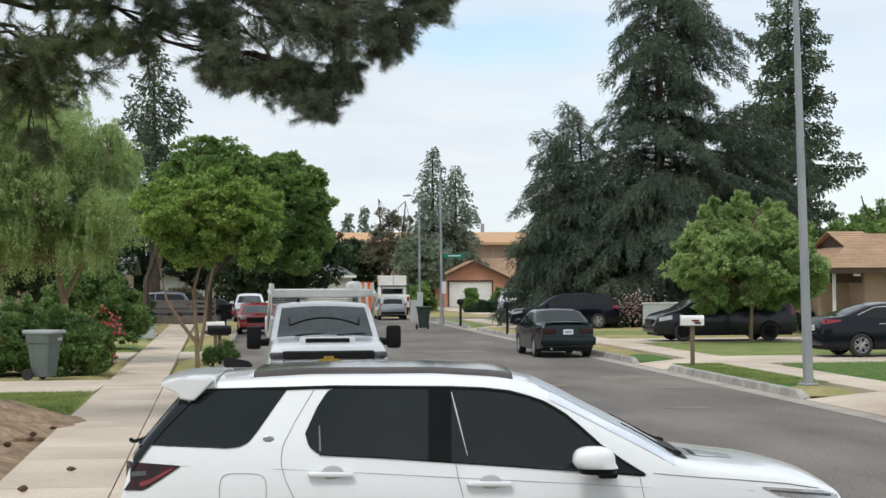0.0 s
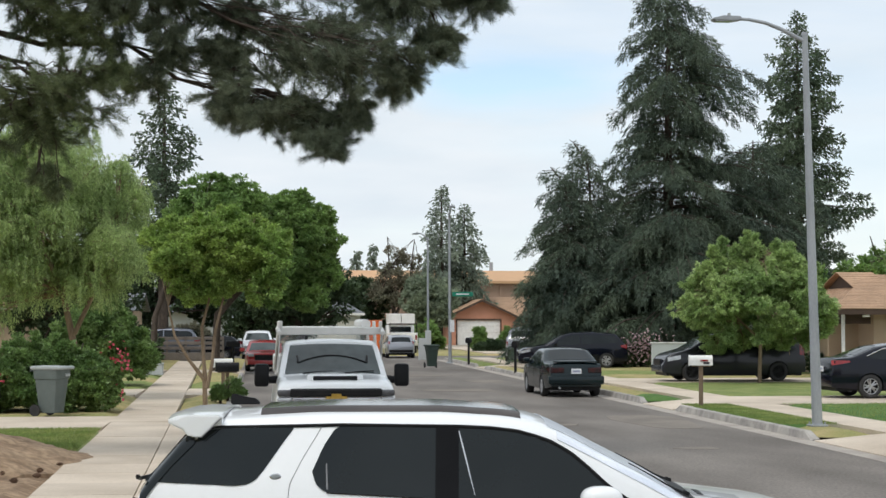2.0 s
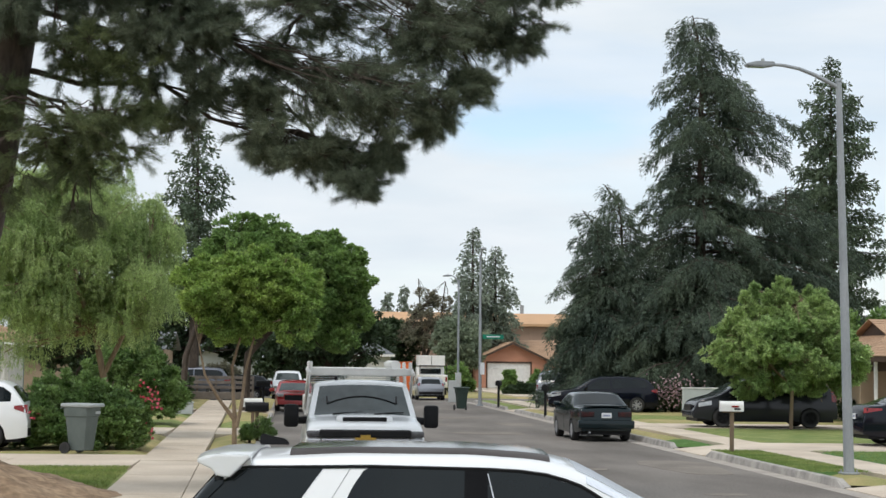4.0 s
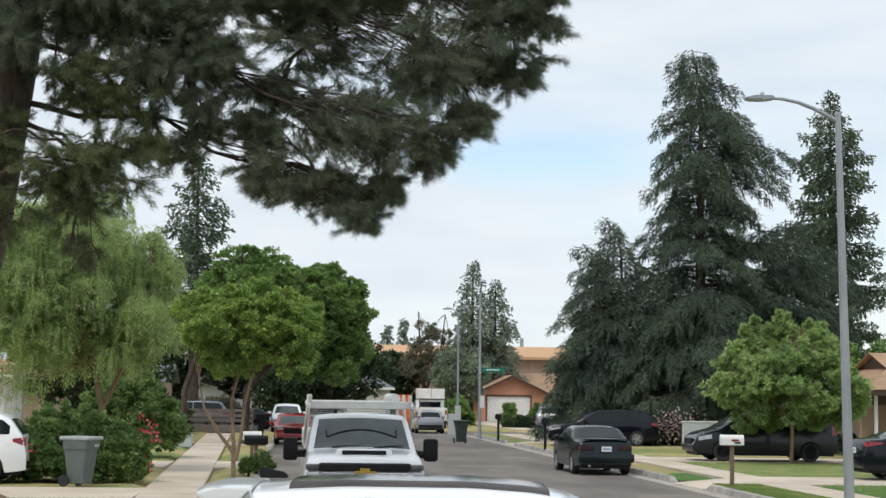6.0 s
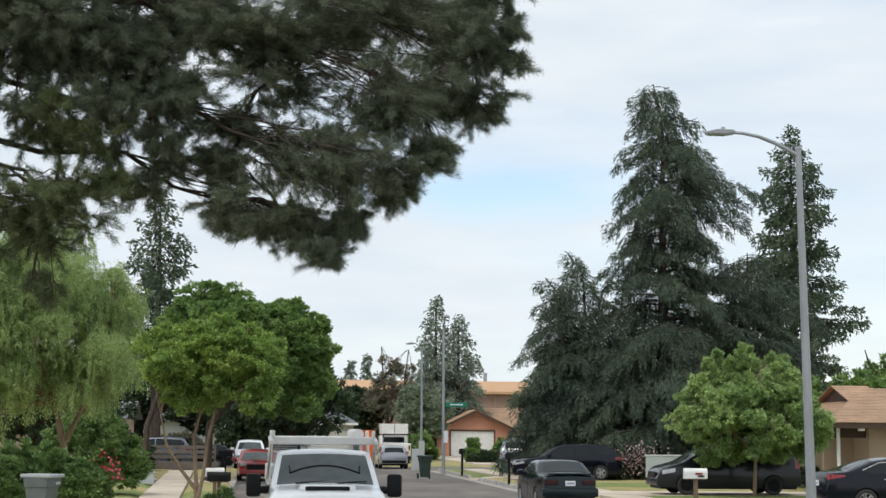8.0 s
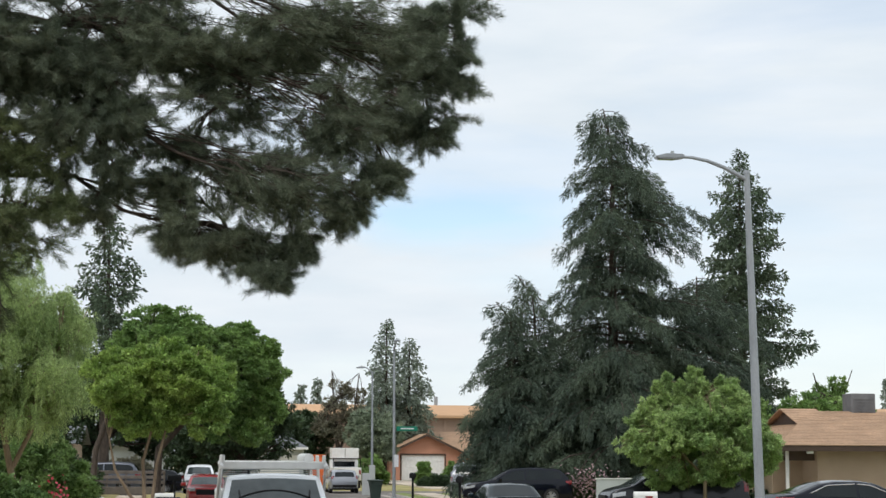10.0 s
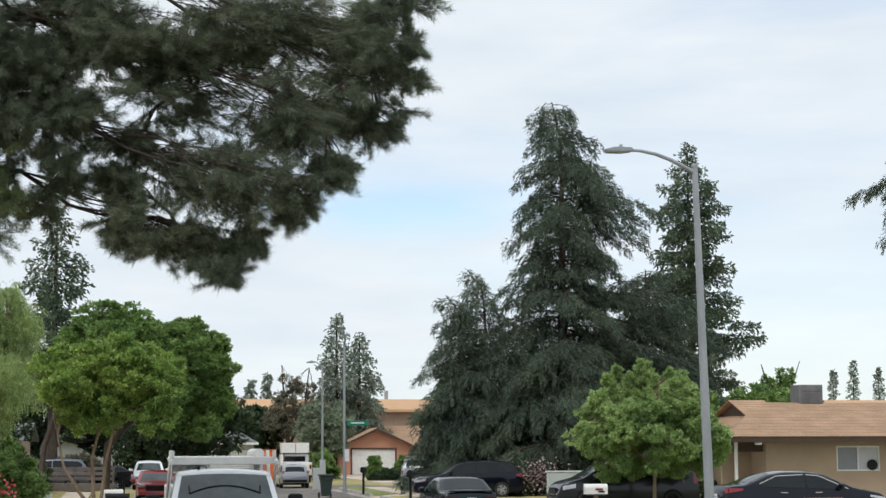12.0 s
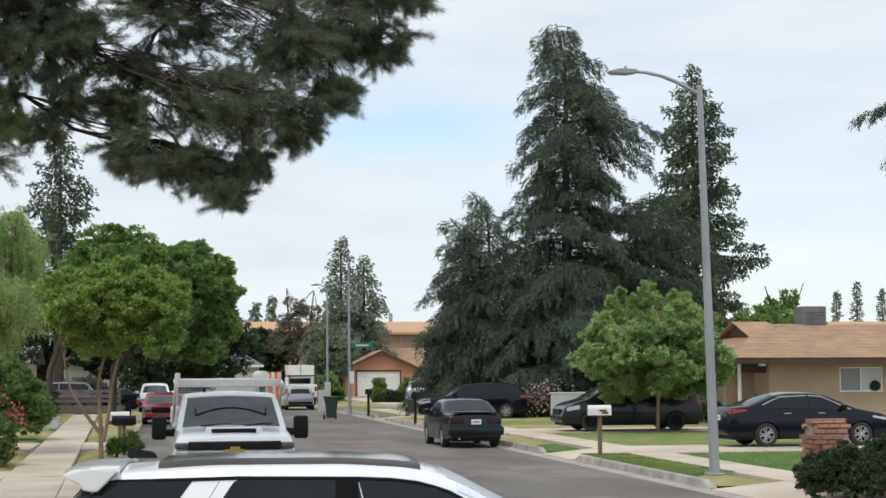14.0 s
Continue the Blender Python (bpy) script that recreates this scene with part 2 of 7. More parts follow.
WOOD = mat("weathered_wood", (0.2, 0.14, 0.09), (0.14, 0.1, 0.07), 3, 0.85, bump=0.3, bump_scale=30, stretch=(1, 1, 0.15))
GREYWOOD = mat("grey_fence_wood", (0.2, 0.17, 0.15), (0.14, 0.12, 0.105), 2, 0.9, bump=0.3, obj=0.15)
ORANGE = mat("orange_plastic", (0.75, 0.16, 0.03), (0.65, 0.13, 0.03), 3, 0.6)
BRICK = mat("brick_red", (0.27, 0.12, 0.08), (0.34, 0.17, 0.115), 5, 0.9, bump=0.5, bump_scale=40, fine=0.2, obj=0.25)
MORTAR = mat("mortar", (0.3, 0.25, 0.21), (0.36, 0.3, 0.26), 6, 0.95)
SIGNGREEN = mat("sign_green", (0.0, 0.2, 0.12), (0.0, 0.18, 0.11), 4, 0.4)
METALROOF = mat("tan_metal_roof", (0.6, 0.36, 0.2), (0.52, 0.32, 0.18), 0.3, 0.7, fine=0.06)
BIGWALL = mat("brown_wall", (0.26, 0.175, 0.13), (0.32, 0.22, 0.165), 0.15, 0.9, fine=0.1)
CONEBROWN = mat("pine_cone", (0.09, 0.05, 0.03), (0.13, 0.075, 0.045), 20, 0.9, bump=0.6, bump_scale=60)


# ---- mesh helpers ----
def mesh_object(name, bm, material, parent=None, label="", smooth=False):
    me = bpy.data.meshes.new(name)
    if smooth:
        bm.normal_update()
        for fc in bm.faces:
            fc.smooth = True
        for e in bm.edges:
            if len(e.link_faces) == 2 and e.calc_face_angle(0) > 0.7:
                e.smooth = False
    bm.to_mesh(me)
    bm.free()
    me.materials.append(material)
    ob = new(name, me)
    if parent:
        ob.parent = parent
    if label:
        ob["label"] = label
    return ob


def part(name, bm, material, parent, label="", smooth=False):
    return mesh_object(name, bm, material, parent, label, smooth)


def raw(name, verts, faces, material, parent=None, label="", smooth=False):
    me = bpy.data.meshes.new(name)
    me.from_pydata([tuple(map(float, v)) for v in verts], [], [tuple(int(i) for i in fc) for fc in faces])
    if smooth:
        me.polygons.foreach_set("use_smooth", [True] * len(me.polygons))
    me.materials.append(material)
    ob = new(name, me)
    if parent:
        ob.parent = parent
    if label:
        ob["label"] = label
    return ob


def thing(name, label, category, m=None, group="", kind=""):
    ob = new(name)
    ob.empty_display_size = 0.2
    if m is not None:
        ob.matrix_basis = m
    return tagged(ob, label, category, group, kind)


def box(x0, x1, y0, y1, z0, z1, bevel=0.0, bm=None):
    bm = bm or bmesh.new()
    m = Matrix.LocRotScale(((x0 + x1) / 2, (y0 + y1) / 2, (z0 + z1) / 2), None, (x1 - x0, y1 - y0, z1 - z0))
    made = bmesh.ops.create_cube(bm, size=1, matrix=m)
    if bevel:
        es = list({e for v in made["verts"] for e in v.link_edges})
        bmesh.ops.bevel(bm, geom=es, offset=bevel, segments=2, affect="EDGES", profile=0.5)
    return bm


def tube(points, radii, sides=8, bm=None, cap=True):
    """A round bar through points, with a radius at each."""
    bm = bm or bmesh.new()
    pts = [Vector(p) for p in points]
    rings = []
    for i, p in enumerate(pts):
        d = (pts[min(i + 1, len(pts) - 1)] - pts[max(i - 1, 0)]).normalized()
        a = d.cross(Vector((0.31, 0.95, 0.07))).normalized()
        b = d.cross(a)
        r = float(radii[i])
        rings.append([bm.verts.new(p + r * (math.cos(k * math.tau / sides) * a + math.sin(k * math.tau / sides) * b)) for k in range(sides)])
    for r0, r1 in zip(rings, rings[1:]):
        for k in range(sides):
            bm.faces.new((r0[k], r0[(k + 1) % sides], r1[(k + 1) % sides], r1[k]))
    if cap:
        bm.faces.new(rings[0][::-1])
        bm.faces.new(rings[-1])
    return bm


def prism(poly, y0, y1, axis="y", bm=None):
    """A plate: a polygon in the other two axes, pushed from y0 to y1 along an axis."""
    bm = bm or bmesh.new()

    def put(p, d):
        return {"y": (p[0], d, p[1]), "x": (d, p[0], p[1]), "z": (p[0], p[1], d)}[axis]
    a = [bm.verts.new(put(p, y0)) for p in poly]
    b = [bm.verts.new(put(p, y1)) for p in poly]
    bm.faces.new(a)
    bm.faces.new(b[::-1])
    for i in range(len(poly)):
        j = (i + 1) % len(poly)
        bm.faces.new((a[i], b[i], b[j], a[j]))
    bmesh.ops.recalc_face_normals(bm, faces=bm.faces)
    return bm


def slab(name, poly, z0, z1, material, parent=None, bevel=0.0):
    bm = prism(poly, z0, z1, "z")
    if bevel:
        es = [e for e in bm.edges if all(v.co.z > (z0 + z1) / 2 for v in e.verts)]
        bmesh.ops.bevel(bm, geom=es, offset=bevel, segments=2, affect="EDGES")
    return mesh_object(name, bm, material, parent)


def rect(x0, x1, y0, y1):
    return [(x0, y0), (x1, y0), (x1, y1), (x0, y1)]


def leaf_arrays(c, d, n, length, width):
    """Diamond leaves at c along d, flat side n: vertices and faces."""
    d = d / np.maximum(np.linalg.norm(d, axis=1, keepdims=True), 1e-6)
    s = np.cross(d, n)
    s /= np.maximum(np.linalg.norm(s, axis=1, keepdims=True), 1e-6)
    length = np.broadcast_to(np.asarray(length, float).reshape(-1, 1), (len(c), 1))
    width = np.broadcast_to(np.asarray(width, float).reshape(-1, 1), (len(c), 1))
    v = np.stack([c, c + 0.45 * length * d + width * s, c + length * d, c + 0.45 * length * d - width * s], 1).reshape(-1, 3)
    fc = np.arange(len(v)).reshape(-1, 4)
    return v, fc


def fast(name, v, fc, material, parent=None, label=""):
    """A mesh from arrays, all faces with the same number of corners."""
    me = bpy.data.meshes.new(name)
    k = fc.shape[1]
    me.vertices.add(len(v))
    me.vertices.foreach_set("co", np.ascontiguousarray(v, dtype=np.float32).ravel())
    me.loops.add(fc.size)
    me.loops.foreach_set("vertex_index", np.ascontiguousarray(fc, dtype=np.int32).ravel())
    me.polygons.add(len(fc))
    me.polygons.foreach_set("loop_start", np.arange(0, fc.size, k, dtype=np.int32))
    me.update(calc_edges=True)
    me.validate()
    me.materials.append(material)
    ob = new(name, me)
    if parent:
        ob.parent = parent
    if label:
        ob["label"] = label
    return ob


rng = np.random.default_rng(7)


def unit(n):
    v = rng.normal(size=(n, 3))
    return v / np.linalg.norm(v, axis=1, keepdims=True)

# ---- ground, road, pavements ----
def ground_sheet():
    slab("ground", [(-1500, -300), (1500, -300), (1500, 2500), (-1500, 2500)], -0.4, -0.06, EARTH)
    tagged(bpy.data.objects["ground"], "flat dry earth under the whole neighbourhood", "ground", kind="structure")


ground_sheet()
KX = 10.3                       # face of the kerb across the road


def left_edge(y):               # street side of the pavement, which drifts away from the road
    return -1.05 - 0.0235 * y


road = thing("road", "worn grey-brown asphalt residential street", "road", kind="structure")
slab("asphalt", [(-0.75, 5), (KX - 0.4, 5), (KX - 0.4, 98), (60, 98), (60, 109), (-60, 109), (-60, 98), (-1.6, 98)], -0.3, 0.0, ASPHALT, road)
slab("asphalt", [(KX - 0.4, 5), (40, 5), (40, 21), (KX - 0.4, 21)], -0.3, -0.001, ASPHALT, road)
slab("gutter", rect(KX - 0.4, KX, 21, 98), -0.3, 0.004, GUTTER, road)
for px, py, w, l, a in ((6.2, 36.5, 1.5, 0.5, 5), (5.2, 44, 2.6, 0.7, -4), (7.7, 29.6, 0.8, 0.35, 8), (6.5, 55, 2.4, 1.3, 3), (4.4, 62, 3.0, 1.0, 0), (8.8, 37.5, 1.6, 3.2, 0), (4.2, 31, 2.4, 0.6, 0), (6.6, 70, 2.2, 1.5, 0), (8.3, 63, 1.4, 2.0, 0)):
    pt = slab("asphalt_patch", [(px + w / 2 * math.cos(k) * (1 + 0.2 * math.sin(3 * k + py)), py + l * math.sin(k) * (1 + 0.2 * math.cos(2 * k))) for k in np.linspace(0, math.tau, 14)[:-1]], -0.05, 0.005, PATCH, road)


def kerb_run(y0, y1, x=KX, side=1):
    """Kerb stones with a sloped face, one stone a length, dropped at both ends."""
    k = thing("kerb", "weathered grey concrete kerb along the road", "kerb", kind="structure")
    n = max(1, round((y1 - y0) / 2.4))
    for i in range(n):
        a, b = y0 + (y1 - y0) * i / n, y0 + (y1 - y0) * (i + 1) / n
        ha = 0.03 if i == 0 else 0.16
        hb = 0.03 if i == n - 1 else 0.16
        if n == 1:
            ha = hb = 0.16
        bm = bmesh.new()
        sec = [(0, -0.2, 0), (0, 0.0, 0), (0.035, 1, -0.02), (0.055, 1, 0), (0.17, 1, 0), (0.17, -0.2, 0)]
        rings = []
        for yy, h in ((a + 0.006, ha), (a + min(0.5, (b - a) / 2) if i == 0 else a + 0.02, 0.16), (b - min(0.5, (b - a) / 2) if i == n - 1 else b - 0.02, 0.16), (b - 0.006, hb)):
            rings.append([bm.verts.new((x + side * sx, yy, (h if sz == 1 else sz) + dz)) for sx, sz, dz in sec])
        for r0, r1 in zip(rings, rings[1:]):
            for q in range(len(sec)):
                bm.faces.new((r0[q], r0[(q + 1) % 6], r1[(q + 1) % 6], r1[q]))
        bm.faces.new(rings[0])
        bm.faces.new(rings[-1])
        bmesh.ops.recalc_face_normals(bm, faces=bm.faces)
        part("kerb_stone", bm, KERB, k)
    return k


kerb_run(31.2, 42.0)
kerb_run(45.6, 57.0)
kerb_run(61.5, 79.0)
kerb_run(82, 97)
for a, b in ((38.0, 49.0), (53.5, 70), (74, 97)):
    kerb_run(a, b, -0.75, -1)


def paving(name, label, cells, z=0.15, joint=0.006, material=None):
    """Concrete slabs with open joints; cells are four-corner outlines."""
    p = thing(name, label, "pavement", kind="structure")
    for c in cells:
        cx, cy = sum(q[0] for q in c) / 4, sum(q[1] for q in c) / 4
        poly = []
        for q in c:
            dx, dy = q[0] - cx, q[1] - cy
            poly.append((q[0] - joint * (1 if dx > 0 else -1), q[1] - joint * (1 if dy > 0 else -1)))
        slab("paving_slab", poly, z - 0.12, z + random.uniform(-0.004, 0.004), material or CONCRETE, p)
    slab("bedding", [(min(q[0] for c in cells) + 0.03, min(q[1] for c in cells) + 0.03), (max(q[0] for c in cells) - 0.03, min(q[1] for c in cells) + 0.03),
                     (max(q[0] for c in cells) - 0.03, max(q[1] for c in cells) - 0.03), (min(q[0] for c in cells) + 0.03, max(q[1] for c in cells) - 0.03)], z - 0.2, z - 0.05, DIRT, p) if len(cells) < 2 else None
    return p


cells = []
for i in range(52):
    y0 = 12 + 1.5 * i
    y1 = y0 + 1.5
    cells.append([(left_edge(y0) - 1.25, y0), (left_edge(y0), y0), (left_edge(y1), y1), (left_edge(y1) - 1.25, y1)])
paving("pavement", "pale tan concrete pavement in square slabs", cells)
cells = []
for i in range(50):
    y0 = 22 + 1.5 * i
    cells.append(rect(11.75, 13.0, y0, y0 + 1.5))
paving("pavement", "pale tan concrete pavement beside clipped lawns", cells)


def driveway(x0, x1, y0, y1, nx, ny):
    cells = [rect(x0 + (x1 - x0) * i / nx, x0 + (x1 - x0) * (i + 1) / nx, y0 + (y1 - y0) * j / ny, y0 + (y1 - y0) * (j + 1) / ny) for i in range(nx) for j in range(ny)]
    return paving("driveway", "pale tan concrete driveway with open joints", cells, 0.147)


driveway(-22, -3.15, 34.0, 38.2, 7, 2)
driveway(-22, -3.6, 49.0, 53.5, 7, 2)
driveway(-22, -4.1, 70.0, 74.0, 7, 2)
driveway(13.0, 32, 42.2, 46.6, 7, 2)
driveway(13.0, 32, 57.2, 61.6, 7, 2)
driveway(13.0, 32, 79, 82, 7, 1)
for y0, y1 in ((21.2, 31.0), (42.2, 45.4), (57.2, 61.3), (79.2, 81.8)):      # sloped aprons at the kerb
    ap = mesh_object("driveway_apron", prism([(KX, -0.1), (KX, 0.02), (11.74, 0.15), (11.74, -0.1)], y0, y1), CONCRETE)
    tagged(ap, "sloped pale concrete driveway apron", "pavement", kind="structure")


def lawn(poly, z, material, label, wave=0.012):
    """A turf sheet, gridded and gently uneven, with a skirt into the soil."""
    xs, ys = [p[0] for p in poly], [p[1] for p in poly]
    x0, x1, y0, y1 = min(xs), max(xs), min(ys), max(ys)
    nx, ny = max(2, min(60, int((x1 - x0) / 0.35))), max(2, min(80, int((y1 - y0) / 0.35)))
    bm = bmesh.new()
    left = np.interp(np.linspace(y0, y1, ny + 1), [poly[0][1], poly[3][1]], [poly[0][0], poly[3][0]])
    right = np.interp(np.linspace(y0, y1, ny + 1), [poly[1][1], poly[2][1]], [poly[1][0], poly[2][0]])
    grid = []
    for j in range(ny + 1):
        row = []
        for i in range(nx + 1):
            x, y = left[j] + (right[j] - left[j]) * i / nx, y0 + (y1 - y0) * j / ny
            edge = i in (0, nx) or j in (0, ny)
            h = z + wave * noise.noise((x * 1.7, y * 1.7, 3)) + (0 if not edge else -0.1)
            row.append(bm.verts.new((x, y, h)))
        grid.append(row)
    for j in range(ny):
        for i in range(nx):
            bm.faces.new((grid[j][i], grid[j][i + 1], grid[j + 1][i + 1], grid[j + 1][i]))
    ob = mesh_object("lawn", bm, material, smooth=True)
    return tagged(ob, label, "lawn", kind="structure")


def blades(poly, z, count, height, material, label):
    """Upright grass blades over a four-corner patch."""
    u, v = rng.random(count), rng.random(count)
    p = np.array(poly, float)
    a, b = p[0] + (p[1] - p[0]) * u[:, None], p[3] + (p[2] - p[3]) * u[:, None]
    xy = a + (b - a) * v[:, None]
    c = np.column_stack([xy, np.full(count, z)])
    d = unit(count) * 0.5 + np.array([0, 0, 1.0])
    vv, ff = leaf_arrays(c, d, unit(count), height * rng.uniform(0.6, 1.3, count), 0.006)
    return tagged(fast("grass", vv, ff, material), label, "grass", kind="stuff")


def beside(y0, y1, far):        # from a far x up to the house side of the pavement
    return [(far, y0), (left_edge(y0) - 1.27, y0), (left_edge(y1) - 1.27, y1), (far, y1)]


def parkway(y0, y1):            # between pavement and kerb
    return [(left_edge(y0) + 0.02, y0), (-0.92, y0), (-0.92, y1), (left_edge(y1) + 0.02, y1)]


lawn(beside(27.6, 33.8, -9), 0.165, GRASS, "patchy green lawn beside the pavement")
lawn(beside(12, 27.6, -14), 0.10, DIRT, "bare brown soil under a pine", 0.04)
lawn(beside(38.3, 48.9, -16), 0.15, DRY, "yellowed dry lawn")
lawn(beside(53.6, 60.5, -18), 0.16, GRASS, "small green lawn")
lawn(beside(60.5, 64.5, -18), 0.15, DRY, "yellowed dry lawn")
lawn(beside(64.5, 69.9, -18), 0.16, GRASS, "small green lawn")
lawn(beside(74.1, 97, -20), 0.15, DRY, "yellowed dry lawn")
ap = slab("driveway_apron", [(left_edge(12) + 0.01, 12), (-0.76, 12), (-0.76, 37.9), (left_edge(37.9) + 0.01, 37.9)], -0.1, 0.147, CONCRETE)
tagged(ap, "pale concrete driveway apron at the kerb", "pavement", kind="structure")
for a, b, m in ( (38, 48.9, DRY), (53.6, 60, GRASS), (60, 70, DRY), (74, 97, DRY)):
    lawn(parkway(a, b), 0.15, m, "narrow strip of turf along the kerb")
lawn(rect(10.48, 11.73, 31.3, 33.6), 0.15, DRY, "yellowed turf corner by the kerb")
lawn(rect(10.48, 11.73, 33.6, 42.0), 0.16, GRASS2, "clipped green turf strip along the kerb")
lawn(rect(10.48, 11.73, 45.6, 48.6), 0.155, GRASS2, "clipped green turf strip along the kerb")
lawn(rect(10.48, 11.73, 48.6, 57), 0.15, DRY, "yellowed turf strip along the kerb")
lawn(rect(10.48, 11.73, 61.5, 79), 0.15, DRY, "yellowed turf strip along the kerb")
lawn(rect(10.48, 11.73, 82, 97), 0.16, GRASS, "turf strip along the kerb")
lawn(rect(13.02, 34, 22, 31), 0.16, CONCRETE, "pale concrete forecourt")
lawn(rect(13.02, 34, 31, 42.1), 0.165, GRASS2, "clipped green front lawn")
lawn(rect(13.02, 34, 46.7, 57.1), 0.165, GRASS, "green front lawn with bare patches")
lawn(rect(13.02, 34, 61.7, 66), 0.16, DRY, "dry tan front yard")
lawn(rect(13.02, 40, 66, 71), 0.16, GRASS, "green front lawn under a cedar")
lawn(rect(13.02, 40, 71, 79), 0.155, DRY, "dry tan yard under a cedar")
lawn(rect(13.02, 40, 82, 97), 0.16, GRASS, "green front lawn")
blades(beside(27.8, 33.6, -8), 0.16, 26000, 0.05, BLADE, "short green grass blades beside the pavement")
blades(rect(10.5, 11.7, 33.6, 42), 0.15, 12000, 0.045, BLADE, "short clipped grass blades along the kerb")
blades(rect(13.05, 20, 31, 42), 0.155, 16000, 0.045, BLADE, "short clipped grass blades")
for a, b in ((48.95, 53.55), (69.95, 74.05)):
    ap = slab("driveway_apron", [(left_edge(a) + 0.01, a), (-0.76, a), (-0.76, b), (left_edge(b) + 0.01, b)], -0.1, 0.146, CONCRETE)
    tagged(ap, "pale concrete driveway apron at the kerb", "pavement", kind="structure")
far_ground = [(-60, 109.2), (60, 109.2), (60, 126), (-60, 126)]
lawn(far_ground, 0.1, DRY, "dry far verge across the junction")
driveway(14.5, 20.5, 110, 145.5, 1, 8)


# soil mound with roots at the foot of the pine
def mound():
    bm = bmesh.new()
    n, m = 40, 90
    rows = []
    for i in range(n):
        r = i / (n - 1)
        row = []
        for k in range(m):
            a = k * math.tau / m
            rr = r * (1 + 0.12 * math.sin(3 * a + 1) + 0.1 * math.sin(5 * a))
            x, y = -6.1 + 3.25 * rr * math.cos(a), 25.4 + 5.6 * rr * math.sin(a)
            root = max(0, math.cos(a * 7 + 2 * r)) ** 4 * 0.26 * (1 - r) ** 0.5
            z = 0.08 + 0.75 * (1 - r * r) ** 1.4 + root + 0.06 * noise.noise((x * 2, y * 2, 0)) + 0.03 * noise.noise((x * 7, y * 7, 2))
            row.append(bm.verts.new((x, y, z - (0.2 if i == n - 1 else 0))))
        rows.append(row)
    for i in range(n - 1):
        for k in range(m):
            bm.faces.new((rows[i][k], rows[i][(k + 1) % m], rows[i + 1][(k + 1) % m], rows[i + 1][k]))
    ob = mesh_object("soil_mound", bm, DIRT, smooth=True)
    tagged(ob, "brown soil mound with roots at the foot of a pine", "soil", kind="structure")


mound()


def pine_cone(x, y, z, s):
    bm = bmesh.new()
    for i in range(6):
        zz = (i / 5 - 0.5) * 0.12
        r = 0.045 * math.sqrt(max(0.08, 1 - (zz / 0.068) ** 2))
        bmesh.ops.create_cone(bm, cap_ends=True, segments=9, radius1=r, radius2=r * 0.55, depth=0.03, matrix=Matrix.Translation((0, 0, zz)) @ Matrix.Rotation(i * 0.5, 4, "Z"))
    ob = mesh_object("pine_cone", bm, CONEBROWN)
    ob.matrix_basis = pose(x, y, z + 0.045, 90, random.uniform(-30, 30), random.uniform(0, 360)) @ Matrix.Scale(s, 4)
    tagged(ob, "dry brown pine cone lying on the ground", "pine cone", "fallen pine cones")


for x, y in ((-2.05, 19.4), (-3.0, 23.2), (-3.05, 24.0), (-3.2, 22.5), (-2.9, 25.0), (-3.5, 23.6), (-2.35, 17.6)):
    pine_cone(x, y, 0.15, random.uniform(0.65, 0.95))


